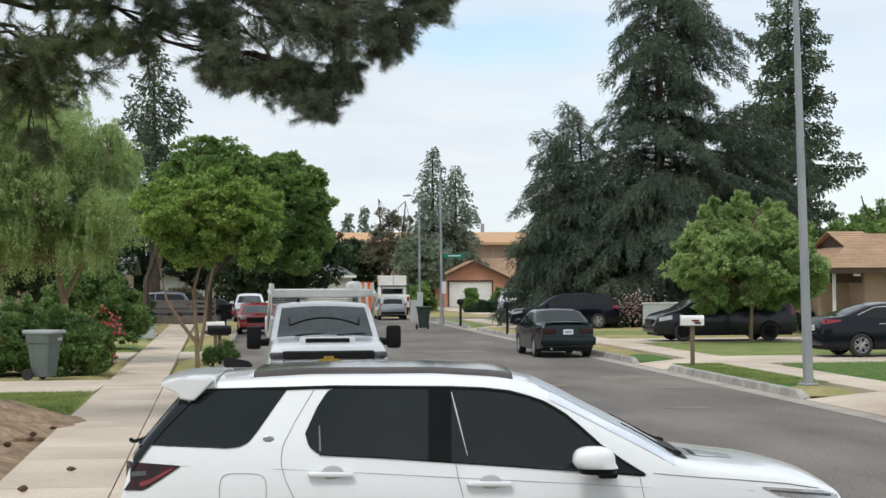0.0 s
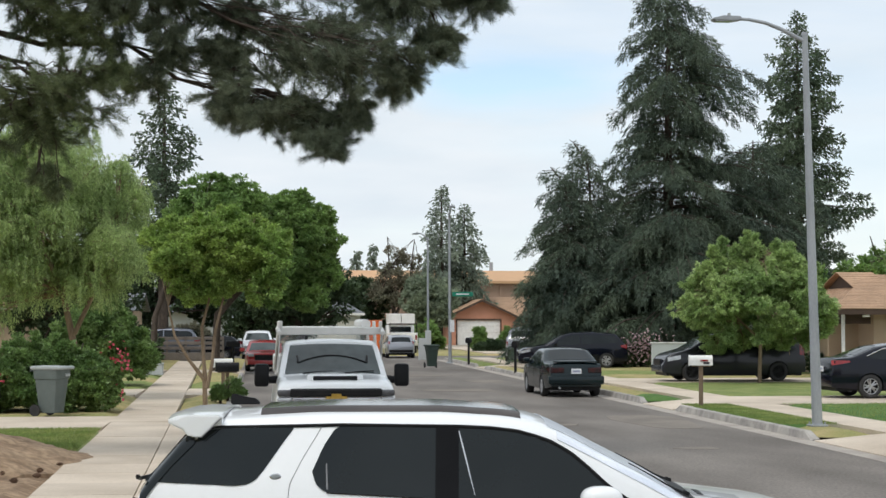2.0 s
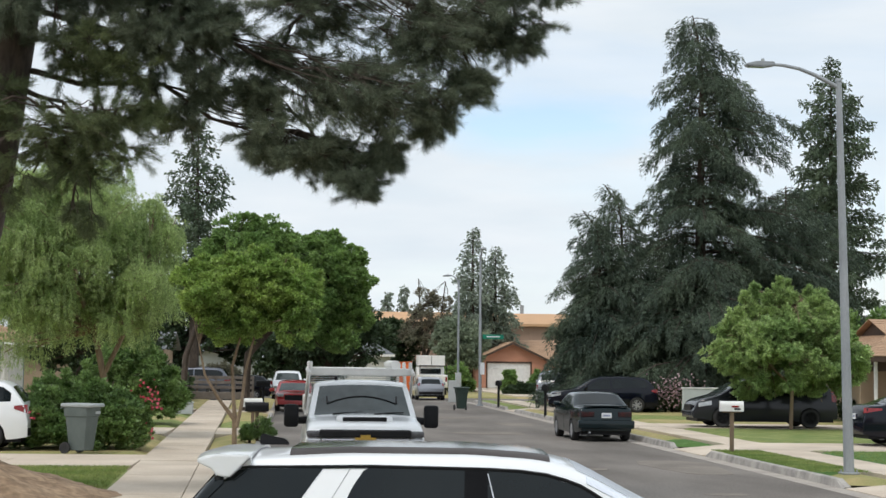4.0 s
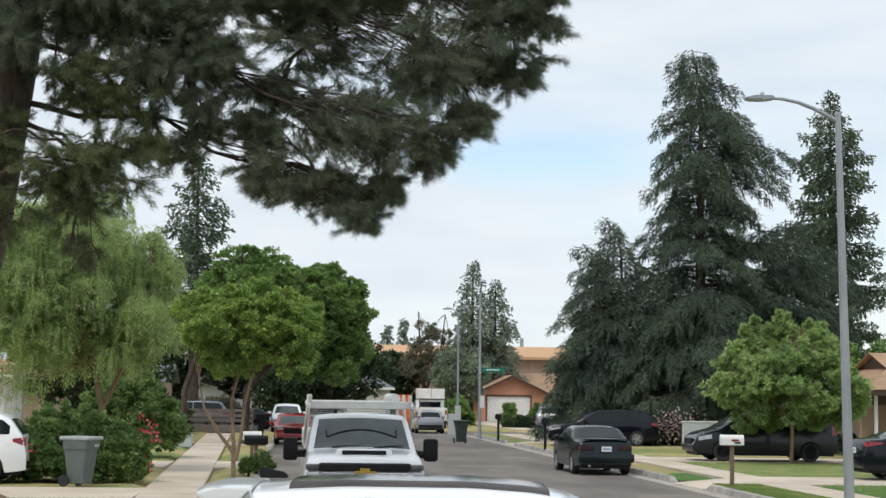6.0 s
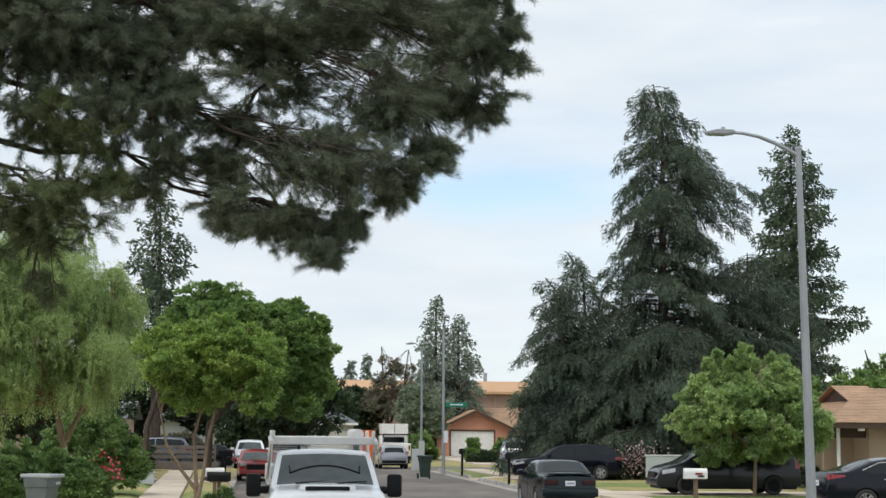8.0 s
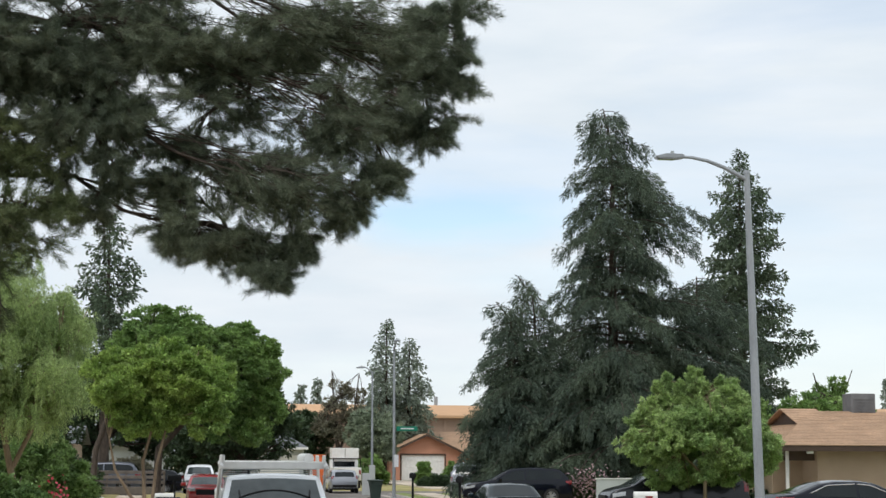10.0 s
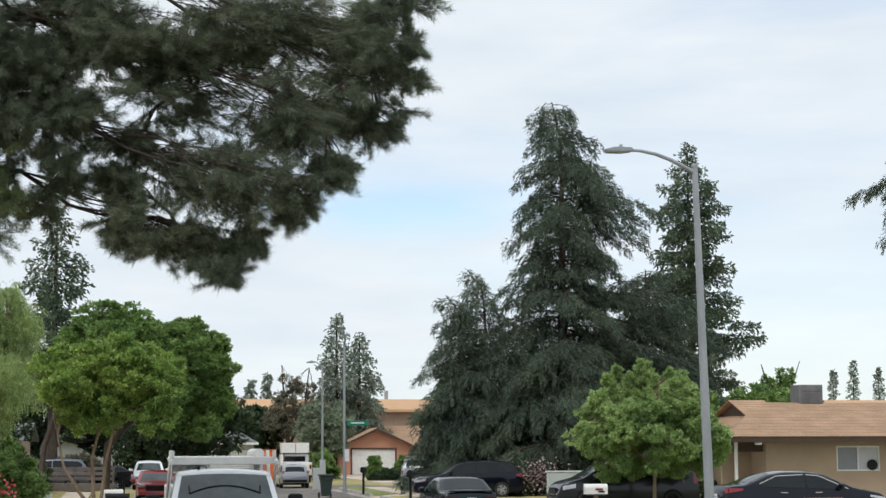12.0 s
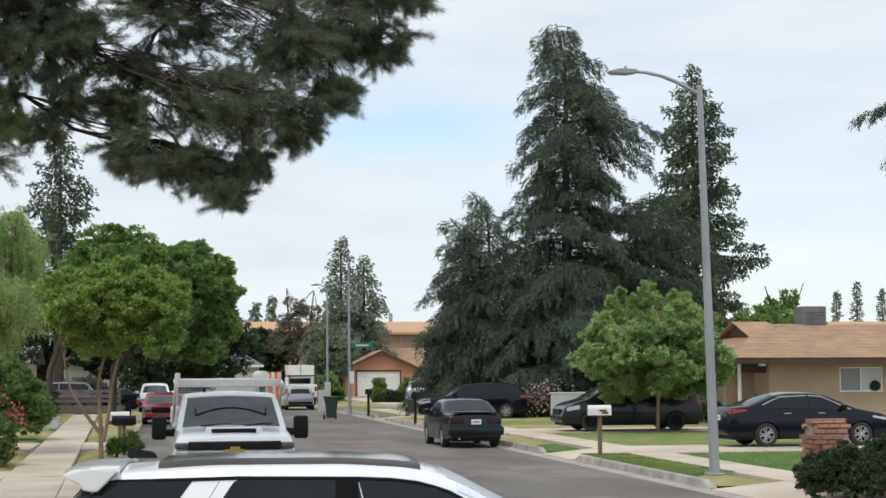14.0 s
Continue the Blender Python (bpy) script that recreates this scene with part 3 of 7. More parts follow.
# ---- vehicles ----
class Shell:
    """A car body as one surface: x runs from the tail to the nose, y to its left, z up."""

    def __init__(self, length, width, top, belt, roof, tumble, taper=0.16, sill=0.24, crown=0.035, rnd=0.07, power=5):
        self.L, self.w, self.roof, self.tumble, self.taper, self.sill, self.crown, self.rnd, self.power = length, width / 2, roof, tumble, taper, sill, crown, rnd, power
        tx, tz = np.array([p[0] for p in top]), np.array([p[1] for p in top])
        self.xs = np.linspace(0, length, 600)
        z = np.interp(self.xs, tx, tz)
        k = 9
        pad = np.pad(z, k, mode="edge")
        self.zs = np.convolve(pad, np.ones(2 * k + 1) / (2 * k + 1), "valid")
        self.bx, self.bz = [p[0] for p in belt], [p[1] for p in belt]

    def top(self, x):
        return float(np.interp(x, self.xs, self.zs))

    def half(self, x):
        u = abs(2 * x / self.L - 1)
        return self.w * (1 - self.taper * u ** self.power)

    def side(self, x, z):
        b = float(np.interp(x, self.bx, self.bz))
        h = self.half(x)
        zm = 0.62
        y = h * (1 - 0.05 * ((min(z, b) - zm) / 0.5) ** 2)
        if z > b:
            y -= self.tumble * (z - b) / (self.roof - b)
        t = self.top(x)
        k = (z - (t - self.rnd)) / self.rnd
        if k > 0:
            y -= self.rnd * (1 - math.sqrt(max(0, 1 - min(k, 1) ** 2)))
        return max(y, 0.05)

    def over(self, x, s):
        """A point on the upper surface; s from -1 (right) to 1 (left)."""
        t = self.top(x)
        y = self.side(x, t)
        return Vector((x, s * y, t + self.crown * (1 - s * s)))

    def over_out(self, x, s, off):
        e = 0.01
        d = self.over(min(x + e, self.L), s) - self.over(max(x - e, 0), s)
        n = Vector((-d.z, 0, d.x)).normalized()
        return self.over(x, s) + n * off

    def body(self, wheels, radius):
        bm = bmesh.new()
        st = sorted(set(np.round(np.concatenate([np.linspace(0, self.L, 70), *[np.linspace(w - radius, w + radius, 17) for w in wheels], np.linspace(0, 0.25, 8), np.linspace(self.L - 0.25, self.L, 8)]), 4)))
        lev = [0, 0.12, 0.28, 0.45, 0.6, 0.72, 0.82, 0.9, 0.95, 0.98, 1.0]
        rows = []
        for x in st:
            t, zb = self.top(x), self.sill + 0.08 * (abs(2 * x / self.L - 1)) ** 6
            for w in wheels:
                if abs(x - w) < radius:
                    zb = max(zb, math.sqrt(radius ** 2 - (x - w) ** 2) + radius * 0.86)
            zb = min(zb, t - 0.04)
            zz = [zb + (t - zb) * v for v in lev]
            a = [(x, self.side(x, z), z) for z in zz]
            mid = [tuple(self.over(x, s)) for s in (0.8, 0.55, 0.25, 0, -0.25, -0.55, -0.8)]
            rows.append([bm.verts.new(p) for p in a + mid + [(x, -y, z) for _, y, z in a[::-1]]])
        for r0, r1 in zip(rows, rows[1:]):
            for q in range(len(r0) - 1):
                bm.faces.new((r0[q], r0[q + 1], r1[q + 1], r1[q]))
        bm.faces.new(rows[0])
        bm.faces.new(rows[-1])
        bmesh.ops.recalc_face_normals(bm, faces=bm.faces)
        return bm

    def side_patch(self, low, high, sgn, off=0.004, n=18, m=5):
        """A panel lying on the side between two (x, z) lines."""
        bm = bmesh.new()
        x0, x1 = low[0][0], low[-1][0]
        rows = []
        for x in np.linspace(x0, x1, n):
            a, b = np.interp(x, [p[0] for p in low], [p[1] for p in low]), np.interp(x, [p[0] for p in high], [p[1] for p in high])
            rows.append([bm.verts.new((x, sgn * (self.side(x, z) + off), z)) for z in np.linspace(a, max(b, a + 0.002), m)])
        for r0, r1 in zip(rows, rows[1:]):
            for q in range(m - 1):
                bm.faces.new((r0[q], r0[q + 1], r1[q + 1], r1[q]) if sgn < 0 else (r0[q + 1], r0[q], r1[q], r1[q + 1]))
        bmesh.ops.recalc_face_normals(bm, faces=bm.faces)
        res = bmesh.ops.solidify(bm, geom=bm.faces[:], thickness=0.003)
        return bm

    def top_patch(self, x0, x1, s0, s1, off=0.005, n=12, m=9, s2=None, s3=None):
        bm = bmesh.new()
        rows = []
        for i in range(n):
            u = i / (n - 1)
            x = x0 + (x1 - x0) * u
            a, b = s0 + ((s2 if s2 is not None else s0) - s0) * u, s1 + ((s3 if s3 is not None else s1) - s1) * u
            rows.append([bm.verts.new(self.over_out(x, s, off)) for s in np.linspace(a, b, m)])
        for r0, r1 in zip(rows, rows[1:]):
            for q in range(m - 1):
                bm.faces.new((r0[q], r0[q + 1], r1[q + 1], r1[q]))
        bmesh.ops.recalc_face_normals(bm, faces=bm.faces)
        bmesh.ops.solidify(bm, geom=bm.faces[:], thickness=0.003)
        return bm


WHEELS = {}


def wheel(parent, x, y, r, rim=None, width=0.22, sgn=1):
    rim = rim or RIM
    key = (round(r, 3), rim.name)
    if key not in WHEELS:
        bm = bmesh.new()
        sec = [(0.62, -0.09), (0.66, -0.105), (0.9, -0.11), (0.98, -0.085), (1.0, -0.04), (1.0, 0.04), (0.98, 0.085), (0.9, 0.11), (0.66, 0.105), (0.62, 0.09)]
        n = 28
        rings = [[bm.verts.new((r * a * math.cos(k * math.tau / n), w, r * a * math.sin(k * math.tau / n))) for a, w in sec] for k in range(n)]
        for k in range(n):
            r0, r1 = rings[k], rings[(k + 1) % n]
            for q in range(len(sec) - 1):
                bm.faces.new((r0[q], r0[q + 1], r1[q + 1], r1[q]))
        bmesh.ops.recalc_face_normals(bm, faces=bm.faces)
        tyre = bpy.data.meshes.new("tyre")
        for fc in bm.faces:
            fc.smooth = True
        bm.to_mesh(tyre)
        bm.free()
        tyre.materials.append(TYRE)
        bm = bmesh.new()
        bmesh.ops.create_cone(bm, cap_ends=True, segments=20, radius1=r * 0.16, radius2=r * 0.13, depth=0.05, matrix=Matrix.Translation((0, 0.07, 0)) @ Matrix.Rotation(-math.pi / 2, 4, "X"))
        for k in range(10):
            a = (k // 2) * math.tau / 5 + (0.13 if k % 2 else -0.13)
            p0, p1 = (r * 0.1 * math.cos(a), 0.07, r * 0.1 * math.sin(a)), (r * 0.62 * math.cos(a + (0.1 if k % 2 else -0.1)), 0.085, r * 0.62 * math.sin(a + (0.1 if k % 2 else -0.1)))
            tube([p0, p1], [0.028, 0.022], 6, bm)
        for rr, w in ((0.63, 0.09), (0.63, -0.09)):
            tube([(r * rr * math.cos(k * math.tau / 24), w, r * rr * math.sin(k * math.tau / 24)) for k in range(25)], [0.014] * 25, 6, bm, cap=False)
        rimm = bpy.data.meshes.new("rim")
        bm.to_mesh(rimm)
        bm.free()
        rimm.materials.append(rim)
        bm = bmesh.new()
        bmesh.ops.create_cone(bm, cap_ends=True, segments=24, radius1=r * 0.62, radius2=r * 0.62, depth=0.08, matrix=Matrix.Rotation(math.pi / 2, 4, "X"))
        disc = bpy.data.meshes.new("brake_disc")
        bm.to_mesh(disc)
        bm.free()
        disc.materials.append(BLACKP)
        WHEELS[key] = (tyre, rimm, disc)
    w = new("wheel", WHEELS[key][0])
    w.parent = parent
    w.matrix_basis = pose(x, y, r, 0, 0, 0 if sgn > 0 else 180)
    for nm, me in (("rim", WHEELS[key][1]), ("brake_disc", WHEELS[key][2])):
        o = new(nm, me)
        o.parent = w
    return w


def mirror_box(parent, x, y, z, sgn, shell_mat, size=(0.14, 0.24, 0.17)):
    bm = box(x - size[0] / 2, x + size[0] / 2, min(y, y + sgn * size[1]), max(y, y + sgn * size[1]), z, z + size[2], min(size) * 0.38)
    m = part("mirror", bm, shell_mat, parent, smooth=True)
    part("mirror_arm", box(x - 0.04, x + 0.04, min(y - sgn * 0.12, y + sgn * 0.1), max(y - sgn * 0.12, y + sgn * 0.1), z - 0.035, z + 0.01, 0.01), BLACKP, m)


def underbody(parent, sh, wheels):
    part("underbody", box(0.15, sh.L - 0.15, -sh.w + 0.17, sh.w - 0.17, 0.2, 0.75), BLACKP, parent)


def number_plate(parent, x, z, turn=1):
    p = part("number_plate", box(x - 0.01, x + 0.01, -0.15, 0.15, z, z + 0.15, 0.004), PLATE, parent, "white plate with a dark bar")
    part("plate_bar", box(x - 0.0125 if turn < 0 else x + 0.0095, x - 0.0095 if turn < 0 else x + 0.0125, -0.11, 0.11, z + 0.05, z + 0.1), PLATEBAR, p)


def saloon(m, label, body_paint, L, W, top, belt, roof, windows, screens, wheels, r, rim=None, tumble=0.2, sides=(1, -1), name="car", category="car", taper=0.16, tails=None, heads=None, glass=None, chrome=False, power=5, wind=None):
    """A whole car: shell, glass, lamps, wheels, mirrors, handles and plates."""
    c = thing(name, label, category, m)
    sh = Shell(L, W, top, belt, roof, tumble, taper, power=power)
    part("body", sh.body(wheels, r * 1.13), body_paint, c, smooth=True)
    underbody(c, sh, wheels)
    for i, (low, high) in enumerate(windows):
        for sg in sides:
            g = part("side_window", sh.side_patch(low, high, sg), GLASS, c, smooth=True)
            if chrome:
                pts = [(x, sg * (sh.side(x, z) + 0.008), z) for x, z in [(x, np.interp(x, [p[0] for p in high], [p[1] for p in high])) for x in np.linspace(high[0][0], high[-1][0], 14)]]
                part("window_trim", tube(pts, [0.012] * len(pts), 5), CHROME, g)
    part("rear_window", sh.top_patch(*screens[0]), glass or GLASS, c, smooth=True)
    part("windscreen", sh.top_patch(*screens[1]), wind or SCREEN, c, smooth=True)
    for x in wheels:
        for sg in (1, -1):
            wheel(c, x, sg * (W / 2 - 0.12), r, rim, sgn=sg)
    for low, high, mt in tails or ():
        for sg in (1, -1):
            part("tail_lamp", sh.side_patch(low, high, sg, 0.006, 10, 4), mt, c, smooth=True)
    for low, high in heads or ():
        for sg in (1, -1):
            part("headlamp", sh.side_patch(low, high, sg, 0.006, 10, 4), LAMPWHITE, c, smooth=True)
    return c, sh


def seam(parent, sh, pts, sg, r=0.0035, name="panel_gap"):
    """A thin dark gap that follows the body side through (x, z) points."""
    u = np.linspace(0, len(pts) - 1, 26)
    xs, zs = np.interp(u, range(len(pts)), [p[0] for p in pts]), np.interp(u, range(len(pts)), [p[1] for p in pts])
    part(name, tube([(x, sg * (sh.side(x, z) + 0.0015), z) for x, z in zip(xs, zs)], [r] * 26, 5), SEAM, parent)


# white compact suv drawn up in front of the camera
def white_suv():
    m = pose(-0.86, 11.92, 0.0, 0, 0.9, -4.5) @ Matrix.Diagonal((1.035, 1, 1, 1))
    top = [(0, 0.55), (0.03, 0.98), (0.09, 1.15), (0.40, 1.55), (0.52, 1.62), (1.2, 1.67), (2.0, 1.683), (2.40, 1.664), (2.62, 1.628), (2.80, 1.55), (3.0, 1.44), (3.28, 1.30), (3.52, 1.16), (3.68, 1.125), (4.2, 1.07), (4.48, 0.995), (4.63, 0.90), (4.7, 0.5)]
    belt = [(0, 1.2), (0.8, 1.19), (2.2, 1.14), (3.4, 1.06), (3.6, 1.3), (4.7, 1.3)]
    quarter = ([(0.13, 1.223), (0.70, 1.212), (0.78, 1.222), (0.837, 1.251), (0.887, 1.315), (1.004, 1.494), (1.06, 1.575)], [(0.13, 1.226), (0.373, 1.5), (0.45, 1.548), (0.609, 1.568), (1.06, 1.584)])
    rear = ([(1.188, 1.308), (1.195, 1.27), (1.218, 1.224), (1.268, 1.188), (1.33, 1.180), (1.752, 1.167), (1.99, 1.15)], [(1.188, 1.312), (1.254, 1.471), (1.322, 1.580), (1.36, 1.597), (1.99, 1.600)])
    front = ([(2.08, 1.145), (2.843, 1.10), (3.27, 1.07)], [(2.08, 1.598), (2.3, 1.592), (2.463, 1.575), (2.676, 1.512), (2.816, 1.430), (3.024, 1.243), (3.27, 1.075)])
    c, sh = saloon(m, "clean white compact SUV with dark tinted windows", WHITE_PAINT, 4.7, 1.9, top, belt, 1.69, [], [(0.10, 0.43, -1.0, 1.0, 0.008), (2.66, 3.50, -0.99, 0.99, 0.006)], (0.93, 3.67), 0.36, tumble=0.2, name="suv", category="suv", taper=0.2, power=4, wind=SKYSCREEN,
                   tails=[([(0.06, 0.93), (0.188, 0.934), (0.30, 1.01), (0.41, 1.09)], [(0.06, 1.115), (0.41, 1.097)], LAMPDARK)],
                   heads=[([(4.05, 0.982), (4.18, 0.925), (4.55, 0.88)], [(4.05, 0.990), (4.45, 0.962), (4.55, 0.93)])])
    for sg in (1, -1):
        for low, high in (quarter, rear, front):
            part("side_window", sh.side_patch(low, high, sg, n=44), GLASS, c, smooth=True)
        part("pillar_trim", sh.side_patch([(1.955, 1.15), (2.10, 1.143)], [(1.955, 1.604), (2.10, 1.604)], sg, 0.009, 5), GLOSSBLACK, c, "gloss black door pillar")
        part("pillar_trim", sh.side_patch([(3.02, 1.088), (3.30, 1.066)], [(3.02, 1.247), (3.16, 1.150), (3.30, 1.07)], sg, 0.008, 8), BLACKP, c, "black mirror corner")
        # a chrome line stands in for light caught on the door-frame edge
        glint = [(2.100 + 0.1 * k, 1.580 - 0.40 * k) for k in np.linspace(0, 1, 5)]
        part("frame_glint", tube([(x, sg * (sh.side(x, z) + 0.010), z) for x, z in glint], [0.003, 0.005, 0.0045, 0.003, 0.002], 6), CHROME, c, "thin bright strip standing in for a glint on the door frame")
        part("window_divider", tube([(1.275, sg * (sh.side(1.275, 1.35) + 0.005), 1.36), (1.285, sg * (sh.side(1.285, 1.2) + 0.005), 1.2)], [0.005, 0.005], 5), SEAM, c)
        seam(c, sh, [(1.235, 1.585), (1.115, 1.371), (1.049, 1.229), (1.042, 1.124), (1.072, 1.017), (1.127, 0.904), (1.22, 0.5)], sg, 0.002, "door_gap")
        seam(c, sh, [(2.125, 1.139), (2.146, 1.026), (2.175, 0.912), (2.19, 0.45)], sg, 0.002, "door_gap")
        seam(c, sh, [(3.27, 1.068), (3.287, 0.996), (3.3, 0.918), (3.31, 0.45)], sg, 0.002, "door_gap")
        for x0, zc in ((1.215, 1.058), (2.195, 1.006)):
            ys = sh.side(x0 + 0.14, zc)
            h = part("door_handle", box(x0, x0 + 0.28, min(sg * (ys + 0.045), sg * (ys + 0.012)), max(sg * (ys + 0.045), sg * (ys + 0.012)), zc - 0.018, zc + 0.016, 0.013), WHITE_PAINT, c, smooth=True)
            # the handle recess is a flat grey disc, its shade put into the colour
            cup = bmesh.new()
            bmesh.ops.create_uvsphere(cup, u_segments=18, v_segments=10, radius=0.06, matrix=Matrix.Translation((x0 + 0.15, sg * (ys + 0.001), zc + 0.008)) @ Matrix.Diagonal((1.15, 0.07, 0.8, 1)))
            part("handle_cup", cup, TONEGREY, h, smooth=True)
            part("handle_end", box(x0 - 0.004, x0 + 0.012, min(sg * ys, sg * (ys + 0.035)), max(sg * ys, sg * (ys + 0.035)), zc - 0.014, zc + 0.012, 0.004), WHITE_PAINT, h)
        if sg < 0:
            bd = bmesh.new()
            bmesh.ops.create_uvsphere(bd, u_segments=20, v_segments=10, radius=0.036, matrix=Matrix.Translation((0.96, sg * (sh.side(0.96, 1.274) + 0.004), 1.274)) @ Matrix.Diagonal((1, 0.15, 0.62, 1)))
            badge = part("badge", bd, CHROME, c, "small oval badge with a silver rim", True)
            bi = bmesh.new()
            bmesh.ops.create_uvsphere(bi, u_segments=20, v_segments=10, radius=0.030, matrix=Matrix.Translation((0.96, sg * (sh.side(0.96, 1.274) + 0.007), 1.274)) @ Matrix.Diagonal((1, 0.15, 0.60, 1)))
            part("badge_face", bi, STEEL, badge, smooth=True)
            ring = [(0.81 + 0.145 * math.copysign(abs(math.cos(a)) ** 0.5, math.cos(a)), 0.935 + 0.12 * math.copysign(abs(math.sin(a)) ** 0.5, math.sin(a))) for a in np.linspace(0, math.tau, 41)]
            part("fuel_flap_seam", tube([(x, sg * (sh.side(x, z) + 0.001), z) for x, z in ring], [0.002] * 41, 4, cap=False), SEAM, c)
        line = [(x, sg * (sh.side(x, z) + 0.003), z) for x, z in ((0.47, 1.556), (0.609, 1.577), (1.07, 1.593), (1.36, 1.604), (2.1, 1.606), (2.3, 1.600), (2.463, 1.583), (2.58, 1.553), (2.676, 1.520), (2.75, 1.480), (2.816, 1.438), (2.92, 1.350), (3.024, 1.253), (3.16, 1.155), (3.31, 1.066))]
        part("window_seal", tube(line, [0.008, 0.010] + [0.012] * 12 + [0.008], 6), BLACKP, c, "black seal over the side windows")
        low = [(x, sg * (sh.side(x, z) + 0.002), z) for x, z in ((1.28, 1.180), (1.752, 1.160), (2.1, 1.137), (2.843, 1.092), (3.30, 1.060))]
        part("window_seal", tube(low, [0.005] * 5, 6), BLACKP, c)
        # mirror: a rounded white cap over a black shell on a short foot
        for nm, mt, zlo, zhi, grow in (("mirror", WHITE_PAINT, 1.125, 1.27, 1.0), ("mirror_shell", BLACKP, 1.090, 1.128, 0.98)):
            mm = bmesh.new()
            bmesh.ops.create_uvsphere(mm, u_segments=24, v_segments=14, radius=1)
            for v in mm.verts:
                q = [math.copysign(abs(k) ** 0.72, k) for k in v.co]
                v.co = Vector((2.965 + 0.132 * grow * q[0] + 0.02 * (q[2] < 0), sg * (1.09 + 0.11 * grow * q[1]), min(max(1.165 + 0.10 * q[2], zlo), zhi)))
            part(nm, mm, mt, c, smooth=True)
        part("mirror_foot", box(3.00, 3.12, min(sg * 0.90, sg * 1.06), max(sg * 0.90, sg * 1.06), 1.055, 1.10, 0.018), BLACKP, c)
        # a thin grey line draws the shade along the body crease
        part("crease", tube([(x, sg * (sh.side(x, z) + 0.0005), z) for x, z in ((0.41, 1.093), (1.05, 1.085), (1.6, 1.066), (2.1, 1.043), (2.7, 1.017), (3.27, 0.989), (4.0, 0.965))], [0.0025] * 7, 4), TONEGREY, c)
        seam(c, sh, [(3.36, 1.075), (3.6, 1.055), (3.9, 1.035), (4.2, 1.01), (4.42, 0.975)], sg, 0.0028, "bonnet_gap")
        part("lamp_strip", sh.side_patch([(4.10, 0.962), (4.50, 0.925)], [(4.10, 0.970), (4.50, 0.940)], sg, 0.010, 8, 3), LAMPSMOKE, c)
        part("lamp_strip", sh.side_patch([(0.16, 0.955), (0.22, 0.975), (0.37, 1.075)], [(0.16, 0.985), (0.22, 1.005), (0.37, 1.085)], sg, 0.010, 10, 3), LAMPRED, c, "red light bar in the tail lamp")
        part("lamp_strip", sh.side_patch([(0.10, 1.02), (0.20, 1.03)], [(0.10, 1.05), (0.20, 1.06)], sg, 0.010, 6, 3), LAMPSMOKE, c)
        part("tail_corner", sh.side_patch([(x, sh.top(x) - 0.10) for x in (0.11, 0.2, 0.3, 0.44)], [(x, sh.top(x)) for x in (0.11, 0.2, 0.3, 0.44)], sg, 0.012, 14, 7), GLASS, c, "dark glass corner of the tailgate", True)
        # the painted sky reflection carries on over the windscreen corner
        part("windscreen_edge", sh.side_patch([(x, sh.top(x) - 0.05) for x in (2.72, 2.9, 3.1, 3.3, 3.5)], [(x, sh.top(x)) for x in (2.72, 2.9, 3.1, 3.3, 3.5)], sg, 0.006, 14, 6), SKYSCREEN, c, smooth=True)
        part("wheel_arch_trim", tube([(xw + 0.41 * math.cos(a), sg * (sh.side(xw, 0.5) + 0.005), 0.31 + 0.41 * math.sin(a)) for xw in (0.93,) for a in np.linspace(0.1, math.pi - 0.1, 12)], [0.02] * 12, 6), BLACKP, c)
        # sloped border of the glass roof, coloured dark where the glass reflects less sky
        rb = bmesh.new()
        rows = []
        for x in np.linspace(0.84, 2.50, 22):
            p, q = sh.over(x, sg * 0.88), sh.over(x, sg * 0.74)
            rows.append([rb.verts.new(p + Vector((0, 0, 0.002))), rb.verts.new(p.lerp(q, 0.35) + Vector((0, 0, 0.022))), rb.verts.new(q + Vector((0, 0, 0.031))), rb.verts.new(q - Vector((0, 0, 0.01))), rb.verts.new(p - Vector((0, 0, 0.01)))])
        for r0, r1 in zip(rows, rows[1:]):
            for q in range(5):
                rb.faces.new((r0[q], r0[(q + 1) % 5], r1[(q + 1) % 5], r1[q]))
        rb.faces.new(rows[0])
        rb.faces.new(rows[-1])
        bmesh.ops.recalc_face_normals(rb, faces=rb.faces)
        part("roof_border", rb, ROOFEDGE, c, "glass roof edge coloured dark for its weaker reflection", True)
    rg = bmesh.new()
    rows = []
    for x in np.linspace(0.84, 2.50, 22):
        e = sh.over(x, 0.74)
        rows.append([rg.verts.new((x, e.y * k, e.z + 0.031 + 0.005 * (1 - k * k))) for k in np.linspace(-1, 1, 13)])
    for r0, r1 in zip(rows, rows[1:]):
        for q in range(12):
            rg.faces.new((r0[q], r0[q + 1], r1[q + 1], r1[q]))
    bmesh.ops.recalc_face_normals(rg, faces=rg.faces)
    bmesh.ops.solidify(rg, geom=rg.faces[:], thickness=0.02)
    part("roof_glass", rg, ROOFGLASS, c, "dark glass roof panel", True)
    # spoiler: a wing with a fin down each side of the rear window
    sp = bmesh.new()
    rows = []
    for s in np.linspace(-1, 1, 21):
        y = 0.71 * s
        dr = 0.012 * s ** 4
        back = 0.03 * s * s
        rows.append([sp.verts.new(p) for p in ((0.61, y, 1.668 - dr * 1.5), (0.45, y, 1.668 - dr), (0.33, y, 1.658 - dr), (0.245 + back, y, 1.636 - dr), (0.237 + back, y, 1.622 - dr), (0.250 + back, y, 1.604 - dr), (0.40, y, 1.585 - dr), (0.61, y, 1.60 - dr))])
    for r0, r1 in zip(rows, rows[1:]):
        for q in range(8):
            sp.faces.new((r0[q], r0[(q + 1) % 8], r1[(q + 1) % 8], r1[q]))
